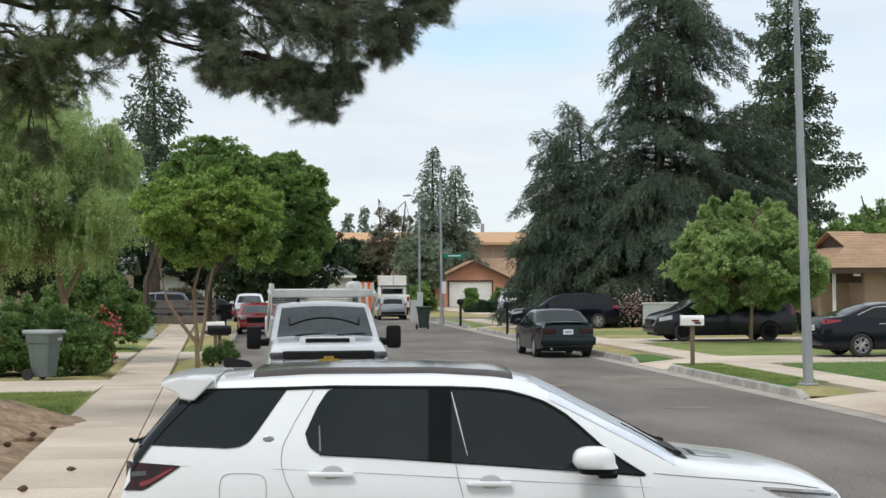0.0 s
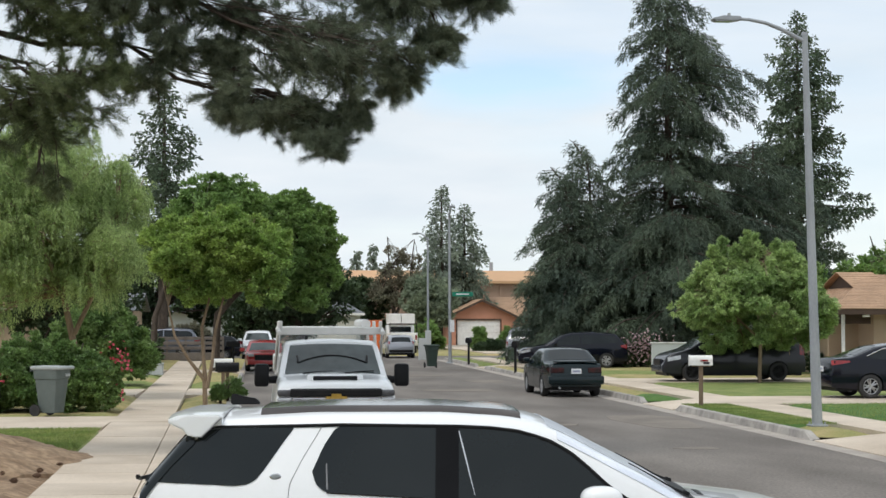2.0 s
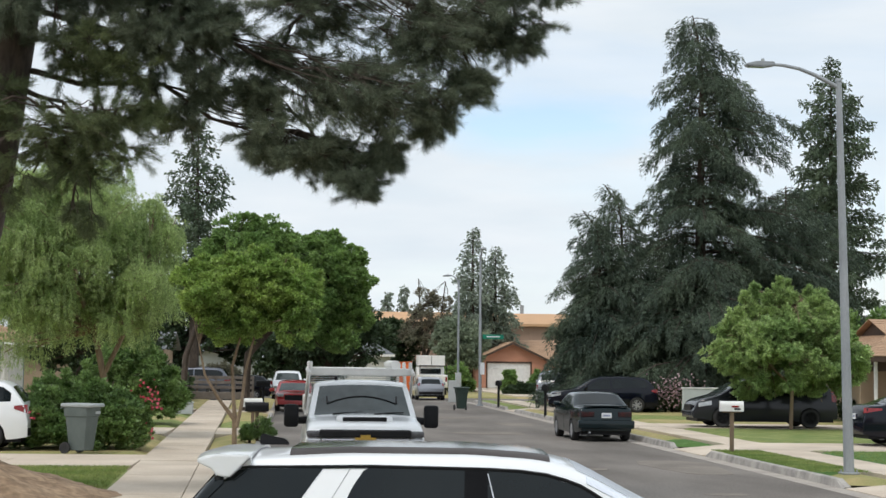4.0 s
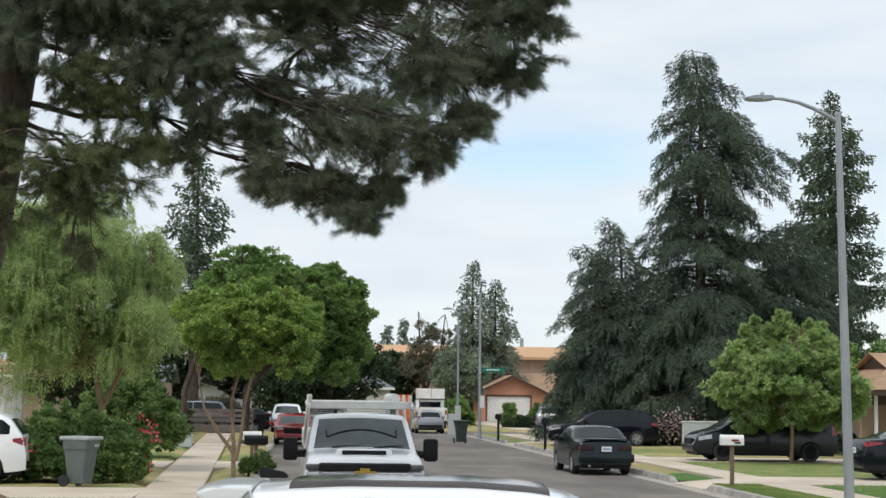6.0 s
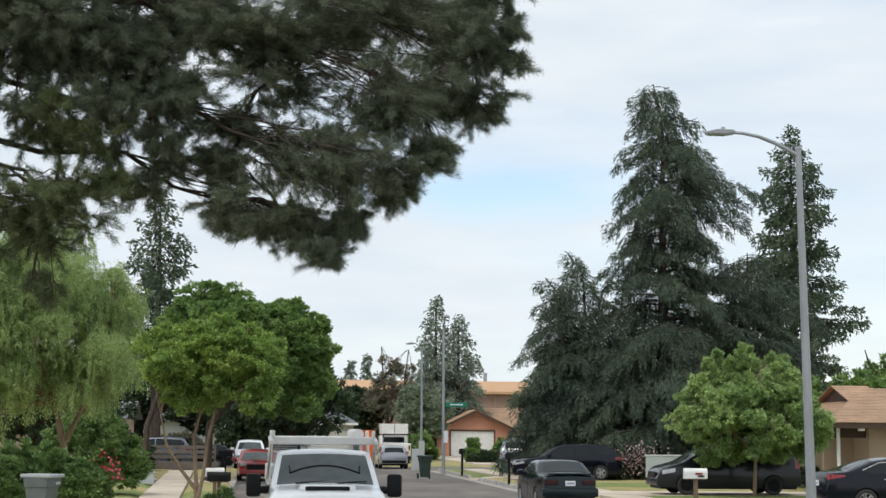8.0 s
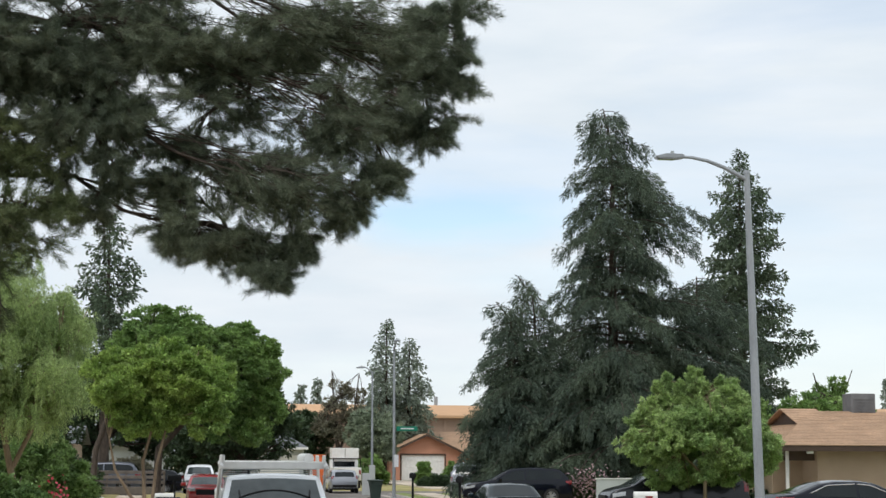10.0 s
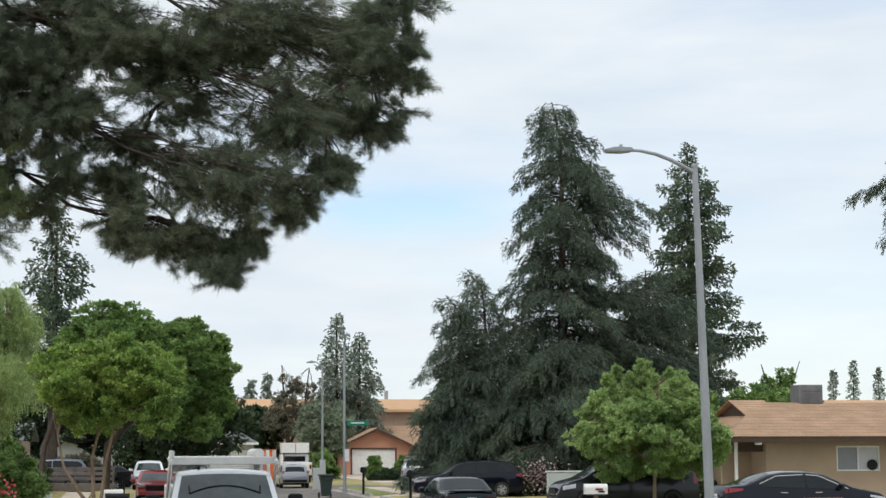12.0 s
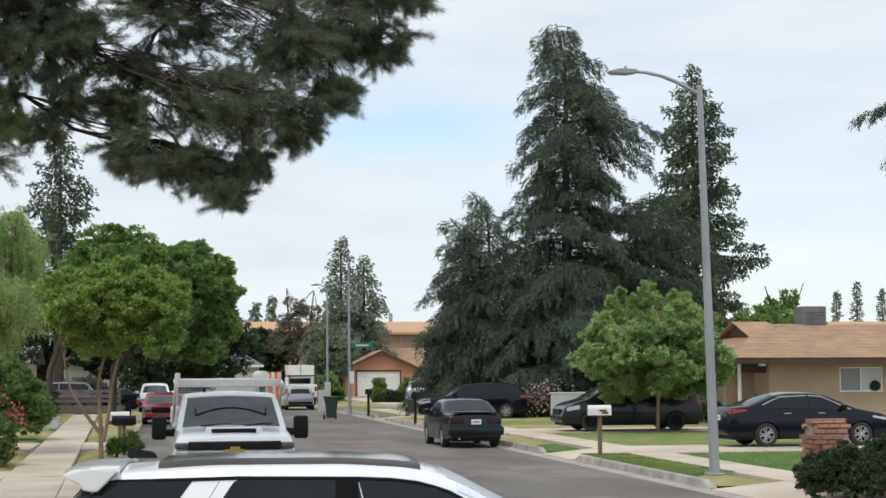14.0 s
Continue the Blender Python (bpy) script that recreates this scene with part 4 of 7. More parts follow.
    sp.faces.new(rows[0])
    sp.faces.new(rows[-1])
    for sg in (1, -1):
        prism([(0.285, 1.620), (0.300, 1.588), (0.366, 1.560), (0.395, 1.522), (0.43, 1.512), (0.484, 1.511), (0.60, 1.632), (0.60, 1.655), (0.40, 1.655)], min(sg * 0.62, sg * 0.735), max(sg * 0.62, sg * 0.735), bm=sp)
    bmesh.ops.recalc_face_normals(sp, faces=sp.faces)
    bmesh.ops.bevel(sp, geom=[e for e in sp.edges if e.is_manifold and e.calc_face_angle(0) > 0.9], offset=0.008, segments=2, affect="EDGES")
    part("spoiler", sp, WHITE_PAINT, c, "white roof spoiler over the tailgate", True)
    gap = [Vector((0.484, s * 0.737, 1.512)) for s in (-1,)] + [Vector((0.545, -0.737, 1.572)), Vector((0.60, -0.735, 1.632))] + [sh.over_out(0.615, s, 0.004) for s in np.linspace(-0.98, 0.98, 13)]
    part("roof_gap", tube(gap, [0.004] * len(gap), 5), SEAM, c)
    fin = prism([(0.60, 1.69), (0.80, 1.695), (0.77, 1.735), (0.66, 1.752), (0.62, 1.768), (0.60, 1.76)], -0.03, 0.03)
    bmesh.ops.bevel(fin, geom=fin.edges[:], offset=0.008, segments=2, affect="EDGES")
    part("antenna", fin, BLACKP, c, "black shark-fin antenna")
    part("cowl", sh.top_patch(3.47, 3.60, -0.9, 0.9, 0.008), BLACKP, c)
    for y0 in (-0.62, 0.1):
        blade = [sh.over_out(x, (y0 + dy) / 0.78, 0.009) for x, dy in ((3.53, 0.0), (3.46, 0.03), (3.34, 0.06), (3.20, 0.08))]
        part("wiper", tube(blade, [0.014, 0.009, 0.006, 0.004], 6), BLACKP, c)
        part("wiper_pivot", tube([sh.over_out(3.55, y0 / 0.78, 0.0), sh.over_out(3.55, y0 / 0.78, 0.03)], [0.028, 0.022], 10), BLACKP, c)
    part("rear_wiper", tube([(0.09, -0.05, 1.2), (0.06, -0.4, 1.21), (0.09, -0.7, 1.25)], [0.014, 0.012, 0.016], 6), BLACKP, c)
    # grey patch and dark bar stand in for a reflection on the bonnet
    hp = part("bonnet_reflection", sh.top_patch(3.62, 3.95, -0.62, -0.18, 0.006, s2=-0.5, s3=-0.24), TONEGREY, c, "grey panel painted as a reflection on the bonnet", True)
    part("reflection_bar", sh.top_patch(3.66, 3.70, -0.56, -0.26, 0.010), BLACKP, hp)
    part("bumper_trim", box(-0.02, 0.1, -0.75, 0.75, 0.42, 0.56, 0.03), BLACKP, c)
    number_plate(c, -0.01, 0.8, -1)


white_suv()


def work_truck():
    L = 6.4
    m = pose(1.18, 27.3 + L, 0.0, 0, 0, -90)
    top = [(0, 1.0), (0.06, 1.3), (2.2, 1.32), (2.32, 1.42), (2.45, 1.84), (2.7, 1.9), (3.9, 1.91), (4.22, 1.86), (5.02, 1.34), (5.14, 1.32), (5.9, 1.28), (6.2, 1.22), (6.3, 1.12), (6.4, 0.6)]
    belt = [(0, 1.4), (2.3, 1.36), (5.0, 1.32), (5.1, 1.5), (6.4, 1.5)]
    wins = [([(2.62, 1.38), (3.35, 1.36)], [(2.62, 1.78), (3.35, 1.8)]), ([(3.45, 1.36), (4.72, 1.36)], [(3.45, 1.8), (4.05, 1.79), (4.72, 1.40)])]
    c, sh = saloon(m, "white heavy-duty pickup truck with a steel ladder rack", WHITE_PAINT, L, 2.04, top, belt, 1.91, wins,
                   [(2.34, 2.46, -0.8, 0.8, 0.006), (4.27, 5.02, -0.96, 0.96, 0.006)], (1.25, 5.25), 0.41, tumble=0.12, name="pickup_truck", category="truck", taper=0.05, power=8)
    part("grille", box(L - 0.16, L + 0.0, -0.74, 0.74, 1.04, 1.17, 0.03), BLACKP, c, "black front grille band")
    part("grille", box(L - 0.1, L + 0.015, -0.68, 0.68, 0.62, 0.95, 0.03), BLACKP, c)
    for z in (0.975, 0.8):
        part("grille_bar", box(L - 0.02, L + 0.035, -0.7, 0.7, z, z + 0.05, 0.012), CHROME, c, "chrome grille bar")
    part("bumper", box(L - 0.12, L + 0.1, -0.98, 0.98, 0.42, 0.62, 0.05), CHROME, c, "chrome front bumper", True)
    part("badge", prism([(-0.17, 1.0), (0.17, 1.0), (0.17, 1.05), (0.08, 1.05), (0.08, 1.09), (-0.08, 1.09), (-0.08, 1.05), (-0.17, 1.05)], L + 0.02, L + 0.045, "x"), GOLD, c, "gold plain badge")
    for sg in (1, -1):
        a, b = sorted((sg * 0.72, sg * 0.945))
        h = part("headlamp", box(L - 0.2, L - 0.02, a, b, 1.05, 1.15, 0.03), LAMPSMOKE, c, "dark slim headlamp", True)
        part("lamp_surround", box(L - 0.16, L + 0.0, a, b, 0.84, 1.03, 0.03), LAMPWHITE, h)
        part("mirror", box(4.52, 4.68, min(sg * 1.07, sg * 1.32), max(sg * 1.07, sg * 1.32), 1.14, 1.53, 0.05), BLACKP, c, "tall black towing mirror", True)
        part("mirror_arm", tube([(4.55, sg * 0.93, 1.26), (4.58, sg * 1.14, 1.25)], [0.07, 0.06], 8), BLACKP, c)
        part("door_handle", box(3.05, 3.25, min(sg * 0.98, sg * 1.03), max(sg * 0.98, sg * 1.03), 1.2, 1.24, 0.012), BLACKP, c)
    sc = part("bonnet_scoop", box(5.22, 5.98, -0.46, 0.46, 1.24, 1.385, 0.045), WHITE_PAINT, c, smooth=True)
    part("scoop_opening", box(5.95, 5.995, -0.36, 0.36, 1.29, 1.36, 0.015), BLACKP, sc, "dark bonnet scoop opening")
    for y0 in (-0.5, 0.2):
        part("wiper", tube([(5.05, y0, 1.38), (4.99, y0 + 0.25, 1.405), (4.97, y0 + 0.5, 1.415)], [0.014, 0.010, 0.008], 6), BLACKP, c)
    # black tubes on the glass model a dark reflected arc
    arc = [sh.over_out(4.74 - 0.16 * (1 - k * k), k * 0.72, 0.008) for k in np.linspace(-1, 1, 15)]
    part("screen_reflection", tube(arc, [0.016] * 15, 6), BLACKP, c, "dark curved strip standing in for a reflection in the windscreen")
    for sg in (1, -1):
        part("screen_reflection", tube([sh.over_out(4.74, sg * 0.72, 0.008), sh.over_out(4.56, sg * 0.76, 0.008)], [0.02, 0.016], 6), BLACKP, c)
    part("antenna", tube([(3.8, -0.42, 1.93), (3.8, -0.42, 2.0)], [0.03, 0.02], 8), BLACKP, c)
    # ladder rack
    for x in (0.15, 2.25):
        for sg in (1, -1):
            part("rack_post", tube([(x, sg * 0.93, 1.28), (x, sg * 0.88, 2.06)], [0.03, 0.03], 8), WHITEP, c)
    for x in (0.15, 2.25, 4.0):
        part("rack_bar", box(x - 0.05, x + 0.05, -0.92, 0.92, 2.02, 2.15, 0.02), WHITEP, c, "white ladder rack crossbar")
        for sg in (1, -1):
            part("rack_stop", box(x - 0.05, x + 0.05, min(sg * 0.84, sg * 0.9), max(sg * 0.84, sg * 0.9), 2.1, 2.26, 0.02), WHITEP, c)
    for sg in (1, -1):
        part("rack_rail", tube([(0.1, sg * 0.9, 2.1), (2.2, sg * 0.9, 2.1), (4.0, sg * 0.9, 2.1), (4.35, sg * 0.9, 2.05)], [0.035] * 4, 8), WHITEP, c)
        part("rack_post", tube([(4.0, sg * 0.9, 2.08), (2.5, sg * 0.96, 1.35)], [0.025, 0.025], 8), WHITEP, c)
    for k in range(18):
        z = 1.42 + k * 0.036
        part("screen_bar", tube([(2.24, -0.86, z), (2.24, 0.86, z)], [0.008, 0.008], 5), STEEL, c)
    part("tool_box", box(0.2, 2.1, -0.98, -0.6, 1.3, 1.62, 0.03), WHITEP, c, "white side tool box")
    part("tool_box", box(0.2, 2.1, 0.6, 0.98, 1.3, 1.62, 0.03), WHITEP, c, "white side tool box")
    part("tube_carrier", tube([(0.1, 0.7, 2.2), (2.6, 0.7, 2.2)], [0.09, 0.09], 12), WHITEP, c, "white pipe carrier on the rack")


work_truck()


def older_sedan():
    m = pose(9.2, 49.4, 0.0, 0, 0, 90.8)
    top = [(0, 0.5), (0.03, 0.9), (0.1, 1.0), (0.75, 1.02), (0.85, 1.05), (1.5, 1.37), (1.75, 1.41), (2.5, 1.41), (2.75, 1.36), (3.5, 1.02), (3.7, 0.98), (4.5, 0.84), (4.7, 0.7), (4.77, 0.45)]
    belt = [(0, 1.2), (0.8, 0.99), (3.55, 0.95), (3.7, 1.2), (4.77, 1.2)]
    wins = [([(1.02, 1.03), (1.3, 1.0), (2.22, 0.985)], [(1.02, 1.05), (1.5, 1.3), (2.22, 1.34)]), ([(2.3, 0.985), (3.4, 0.965)], [(2.3, 1.34), (2.65, 1.31), (3.4, 0.985)])]
    c, sh = saloon(m, "older dark green saloon car parked at the kerb", GREEN_PAINT, 4.77, 1.76, top, belt, 1.41, wins,
                   [(0.88, 1.48, -0.9, 0.9, 0.006), (2.78, 3.46, -0.9, 0.9, 0.006)], (1.0, 3.67), 0.31, tumble=0.2, taper=0.14, power=5,
                   tails=[([(0.02, 0.72), (0.3, 0.76)], [(0.02, 0.9), (0.3, 0.86)], LAMPDARK)])
    for sg in (1, -1):
        a, b = sorted((sg * 0.36, sg * 0.76))
        part("tail_lamp", box(-0.015, 0.06, a, b, 0.73, 0.88, 0.02), LAMPDARK, c, "dark red tail lamp")
        mirror_box(c, 3.2, sg * 0.84, 0.98, sg, GREEN_PAINT, (0.12, 0.2, 0.13))
        part("door_handle", box(1.55, 1.75, min(sg * 0.86, sg * 0.9), max(sg * 0.86, sg * 0.9), 0.84, 0.87, 0.01), GREEN_PAINT, c)
        part("door_seam", tube([(2.26, sg * (sh.side(2.26, z) + 0.001), z) for z in (0.98, 0.7, 0.35)], [0.005] * 3, 4), BLACKP, c)
    part("boot_spoiler", box(0.06, 0.26, -0.66, 0.66, 1.03, 1.07, 0.015), GREEN_PAINT, c)
    part("bumper", box(-0.06, 0.16, -0.84, 0.84, 0.38, 0.64, 0.05), GREEN_PAINT, c, smooth=True)
    number_plate(c, -0.03, 0.70, -1)
    part("exhaust", tube([(-0.05, 0.5, 0.28), (0.3, 0.5, 0.28)], [0.03, 0.03], 8), STEEL, c)


older_sedan()


def black_sedan():
    m = pose(15.35, 45.55, 0.15, 0, 0, 1.5)
    top = [(0, 0.5), (0.04, 0.95), (0.12, 1.08), (0.55, 1.11), (0.65, 1.14), (1.35, 1.40), (1.8, 1.46), (2.5, 1.46), (2.9, 1.40), (3.75, 1.03), (3.9, 1.0), (4.55, 0.88), (4.75, 0.75), (4.85, 0.45)]
    belt = [(0, 1.2), (0.8, 1.07), (2.2, 1.02), (3.75, 0.96), (3.9, 1.3), (4.85, 1.3)]
    wins = [([(0.98, 1.13), (1.25, 1.06), (2.3, 1.03)], [(0.98, 1.15), (1.5, 1.36), (2.3, 1.395)]), ([(2.37, 1.03), (3.55, 0.985)], [(2.37, 1.395), (2.75, 1.36), (3.55, 1.005)])]
    c, sh = saloon(m, "shiny black saloon car with alloy wheels on a driveway", BLACK_PAINT, 4.85, 1.83, top, belt, 1.46, wins,
                   [(0.7, 1.33, -0.9, 0.9, 0.006), (2.92, 3.7, -0.92, 0.92, 0.006)], (1.07, 3.85), 0.33, tumble=0.22, chrome=True, taper=0.16, power=5,
                   tails=[([(0.03, 0.9), (0.5, 0.98)], [(0.03, 1.04), (0.5, 1.03)], LAMPRED)], heads=[([(4.2, 0.78), (4.72, 0.68)], [(4.2, 0.84), (4.72, 0.76)])])
    for sg in (1, -1):
        mirror_box(c, 3.3, sg * 0.9, 1.02, sg, BLACK_PAINT, (0.14, 0.22, 0.14))
        for x in (1.55, 2.55):
            part("door_handle", box(x, x + 0.22, min(sg * 0.91, sg * 0.945), max(sg * 0.91, sg * 0.945), 0.9, 0.925, 0.01), CHROME, c)
        for x in (2.33, 3.5):
            part("door_seam", tube([(x, sg * (sh.side(x, z) + 0.001), z) for z in (0.95, 0.7, 0.35)], [0.004] * 3, 4), BLACKP, c)
    number_plate(c, 0.0, 0.72, -1)


black_sedan()


def minivan():
    m = pose(18.95, 58.75, 0.15, 0, 0, 180)
    top = [(0, 0.5), (0.03, 0.95), (0.1, 1.15), (0.42, 1.65), (0.55, 1.73), (2.0, 1.76), (3.0, 1.72), (3.3, 1.65), (4.2, 1.12), (4.35, 1.08), (4.85, 0.95), (5.05, 0.8), (5.13, 0.45)]
    belt = [(0, 1.1), (4.2, 1.02), (4.35, 1.3), (5.13, 1.3)]
    wins = [([(0.4, 1.14), (1.45, 1.12)], [(0.4, 1.5), (0.52, 1.6), (1.45, 1.63)]), ([(1.55, 1.12), (2.55, 1.1)], [(1.55, 1.63), (2.55, 1.62)]), ([(2.65, 1.1), (4.0, 1.05)], [(2.65, 1.62), (3.1, 1.58), (4.0, 1.07)])]
    c, sh = saloon(m, "charcoal grey minivan on a driveway behind a small tree", CHARCOAL, 5.13, 1.98, top, belt, 1.76, wins,
                   [(0.12, 0.4, -0.85, 0.85, 0.006), (3.34, 4.16, -0.92, 0.92, 0.006)], (1.02, 4.10), 0.34, tumble=0.22, taper=0.14, name="minivan", category="van",
                   tails=[([(0.02, 0.9), (0.22, 0.92)], [(0.02, 1.25), (0.22, 1.28)], LAMPRED)], heads=[([(4.5, 0.78), (4.95, 0.7)], [(4.5, 0.92), (4.95, 0.84)])], rim=BLACKP)
    for sg in (1, -1):
        mirror_box(c, 3.85, sg * 0.98, 1.08, sg, CHARCOAL)
    part("grille", box(5.06, 5.14, -0.5, 0.5, 0.55, 0.78, 0.02), BLACKP, c)


minivan()


def estate(m, label, paint_mat, name="suv", category="suv", L=4.6, W=1.85, roof=1.66, front_detail=True):
    """A plain family SUV, for cars parked farther off."""
    k = roof / 1.66
    q = L / 4.6
    top = [(0, 0.5), (0.03, 0.95), (0.1, 1.1 * k), (0.4, 1.5 * k), (0.6, 1.6 * k), (1.5, 1.66 * k), (2.4, 1.62 * k), (2.75, 1.52 * k), (3.45, 1.08 * k), (3.6, 1.04 * k), (4.3, 0.92 * k), (4.5, 0.8), (4.6, 0.45)]
    top = [(x * q, z) for x, z in top]
    belt = [(0, 1.1 * k), (3.45 * q, 1.0 * k), (3.6 * q, 1.4), (4.6 * q, 1.4)]
    wins = [([(0.4 * q, 1.16 * k), (1.95 * q, 1.1 * k)], [(0.4 * q, 1.35 * k), (0.6 * q, 1.5 * k), (1.95 * q, 1.55 * k)]), ([(2.02 * q, 1.1 * k), (3.25 * q, 1.03 * k)], [(2.02 * q, 1.55 * k), (2.5 * q, 1.5 * k), (3.25 * q, 1.05 * k)])]
    c, sh = saloon(m, label, paint_mat, L, W, top, belt, roof, wins, [(0.12 * q, 0.4 * q, -0.85, 0.85, 0.006), (2.78 * q, 3.42 * q, -0.9, 0.9, 0.006)], (0.9 * q, 3.65 * q), 0.35 * k, tumble=0.2, name=name, category=category, taper=0.15,
                   tails=[([(0.02, 0.85), (0.3, 0.95)], [(0.02, 1.05), (0.3, 1.02)], LAMPRED)], heads=[([(4.1 * q, 0.74), (4.5 * q, 0.66)], [(4.1 * q, 0.84), (4.5 * q, 0.76)])])
    for sg in (1, -1):
        mirror_box(c, 3.05 * q, sg * W * 0.5, 1.05 * k, sg, paint_mat)
        a, b = sorted((sg * W * 0.27, sg * W * 0.42))
        part("headlamp", box(L - 0.14, L - 0.01, a, b, 0.66, 0.79, 0.02), LAMPWHITE, c)
    part("grille", box(L - 0.05, L + 0.015, -W * 0.25, W * 0.25, 0.5, 0.74, 0.02), BLACKP, c)
    part("bumper_trim", box(-0.02, 0.12, -W * 0.4, W * 0.4, 0.34, 0.52, 0.03), BLACKP, c)
    return c


estate(pose(-5.95, 39.9, 0.15, 0, 0, 180), "white crossover with red tail lamps on a driveway", WHITE_PAINT, "crossover", "car", 4.4, 1.82, 1.6)
estate(pose(0.1, 80.5, 0, 0, 0, -90), "bright red car parked facing the camera", RED_PAINT, "car", "car", 4.4, 1.8, 1.36)
estate(pose(-0.3, 104.5, 0, 0, 0, -90), "white SUV parked at the kerb in the distance", WHITE_PAINT, "suv", "suv", 4.5, 1.86, 1.66)
estate(pose(8.3, 102.0, 0, 0, 0, 90), "silver-grey saloon car parked near the junction", SILVER_PAINT, "car", "car", 4.6, 1.8, 1.38)
estate(pose(-3.4, 95.2, 0.15, 0, 0, 176), "dark grey SUV on a driveway behind a fence", GREY_PAINT, "suv", "suv", 4.6, 1.85, 1.7)
estate(pose(-1.2, 99.5, 0.0, 0, 0, 176), "black car behind a fence", BLACK_PAINT, "car", "car", 4.5, 1.8, 1.4)
estate(pose(16.3, 75.5, 0.15, 0, 0, 176), "black SUV in the shade under a cedar", BLACK_PAINT, "suv", "suv", 4.9, 1.9, 1.6)
estate(pose(13.2, 86.0, 0.15, 0, 0, 75), "silver SUV with a red tail lamp on a driveway", SILVER_PAINT, "suv", "suv", 4.6, 1.9, 1.75)


def utility_truck():
    m = pose(9.4, 113.5, 0, 0, 0, 90)
    c = thing("utility_truck", "white utility truck with a box body near the junction", "truck", m)
    part("body", box(0.0, 2.4, -0.95, 0.95, 0.6, 1.45, 0.05), WHITEP, c)
    part("cab", box(2.45, 4.2, -0.95, 0.95, 0.6, 2.0, 0.12), WHITE_PAINT, c, smooth=True)
    part("bonnet", box(4.1, 5.4, -0.95, 0.95, 0.6, 1.3, 0.1), WHITE_PAINT, c, smooth=True)
    part("rear_window", box(2.42, 2.46, -0.7, 0.7, 1.5, 1.85, 0.01), GLASS, c)
    part("roof_box", box(1.9, 3.6, -0.92, -0.02, 2.05, 2.75, 0.03), WHITEP, c)
    part("roof_box", box(1.9, 3.6, 0.02, 0.92, 2.05, 2.75, 0.03), WHITEP, c)
    part("tailgate", box(-0.04, 0.02, -0.9, 0.9, 0.75, 1.3, 0.01), WHITEP, c)
    for sg in (1, -1):
        part("tail_lamp", box(-0.05, 0.02, min(sg * 0.78, sg * 0.9), max(sg * 0.78, sg * 0.9), 1.0, 1.3, 0.01), LAMPRED, c)
        part("rack_post", tube([(0.3, sg * 0.9, 1.4), (0.3, sg * 0.9, 2.1)], [0.03, 0.03], 6), BLACKP, c)
        for x in (0.9, 4.5):
            wheel(c, x, sg * 0.82, 0.38, sgn=sg)
    part("rack_bar", tube([(0.3, -0.9, 2.05), (0.3, 0.9, 2.05)], [0.03, 0.03], 6), BLACKP, c)
    o = thing("orange_container", "bright orange container standing beyond the parked truck", "container", pose(7.45, 113.5, 0))
    part("container", box(-0.42, 0.42, -0.4, 0.4, 0.0, 2.2, 0.06), ORANGE, o, smooth=True)
    part("lid", box(-0.46, 0.46, -0.44, 0.44, 2.2, 2.3, 0.03), ORANGE, o)


utility_truck()


# ---- street furniture ----
def street_lamp(x, y, h, lean, arm_dir, reach, label, r0=0.105, r1=0.06):
    s = thing("street_lamp", label, "street lamp", pose(x, y, 0.15), "street lamps")
    tx = lean
    part("pole", tube([(tx * k, 0, h * k) for k in np.linspace(0, 1, 9)], list(np.linspace(r0, r1, 9)), 14), STEEL, s, "tapered galvanised steel pole", True)
    part("base_plate", box(-0.17, 0.17, -0.17, 0.17, 0, 0.04, 0.01), STEEL, s)
    for bx in (-0.12, 0.12):
        for by in (-0.12, 0.12):
            part("bolt", tube([(bx, by, 0.03), (bx, by, 0.09)], [0.018, 0.018], 6), STEEL, s)
    part("pole_cap", tube([(tx, 0, h - 0.02), (tx, 0, h + 0.04)], [r1 + 0.012, r1 + 0.005], 12), STEEL, s)
    d = Vector((math.cos(arm_dir), math.sin(arm_dir), 0))
    top = Vector((tx, 0, h - 0.1))
    pts = [top + d * (reach * a) + Vector((0, 0, b)) for a, b in ((0, -0.05), (0.15, 0.08), (0.3, 0.2), (0.5, 0.32), (0.7, 0.38), (0.85, 0.39))]
    part("arm", tube(pts, [0.045, 0.042, 0.04, 0.036, 0.033, 0.03], 10), STEEL, s, smooth=True)
    e = pts[-1]
    ang = math.degrees(arm_dir)
    head = prism([(-0.08, -0.03), (0.1, -0.06), (0.5, -0.05), (0.52, -0.01), (0.3, 0.045), (-0.05, 0.04)], -0.13, 0.13)
    bmesh.ops.bevel(head, geom=head.edges[:], offset=0.015, segments=2, affect="EDGES")
    hd = part("lamp_head", head, STEEL, s, "flat grey lamp head", True)
    hd.matrix_basis = Matrix.Translation(e) @ pose(0, 0, 0, 0, 0, ang)
    lens = part("lens", box(0.12, 0.46, -0.1, 0.1, -0.068, -0.052, 0.004), LAMPWHITE, hd)
    part("photocell", tube([(0.16, 0, 0.03), (0.16, 0, 0.11)], [0.04, 0.035], 10), BINLID, hd)
    return s


street_lamp(11.06, 33.1, 7.9, -0.19, math.pi, 1.65, "tall galvanised street lamp with a curved arm")
lamp2 = street_lamp(9.28, 84.0, 7.45, -0.05, -math.pi / 2, 1.2, "slender grey street lamp at the junction carrying a street sign", 0.09, 0.055)
street_lamp(10.32, 106, 7.3, -0.03, math.pi, 0.6, "slender grey street lamp in the distance", 0.085, 0.055)
sb = part("street_sign", box(0.1, 1.15, -0.02, 0.02, 3.32, 3.55, 0.008), SIGNGREEN, lamp2, "green street name sign")
part("sign_bar", box(0.3, 0.95, -0.028, -0.021, 3.41, 3.47), PLATE, sb)
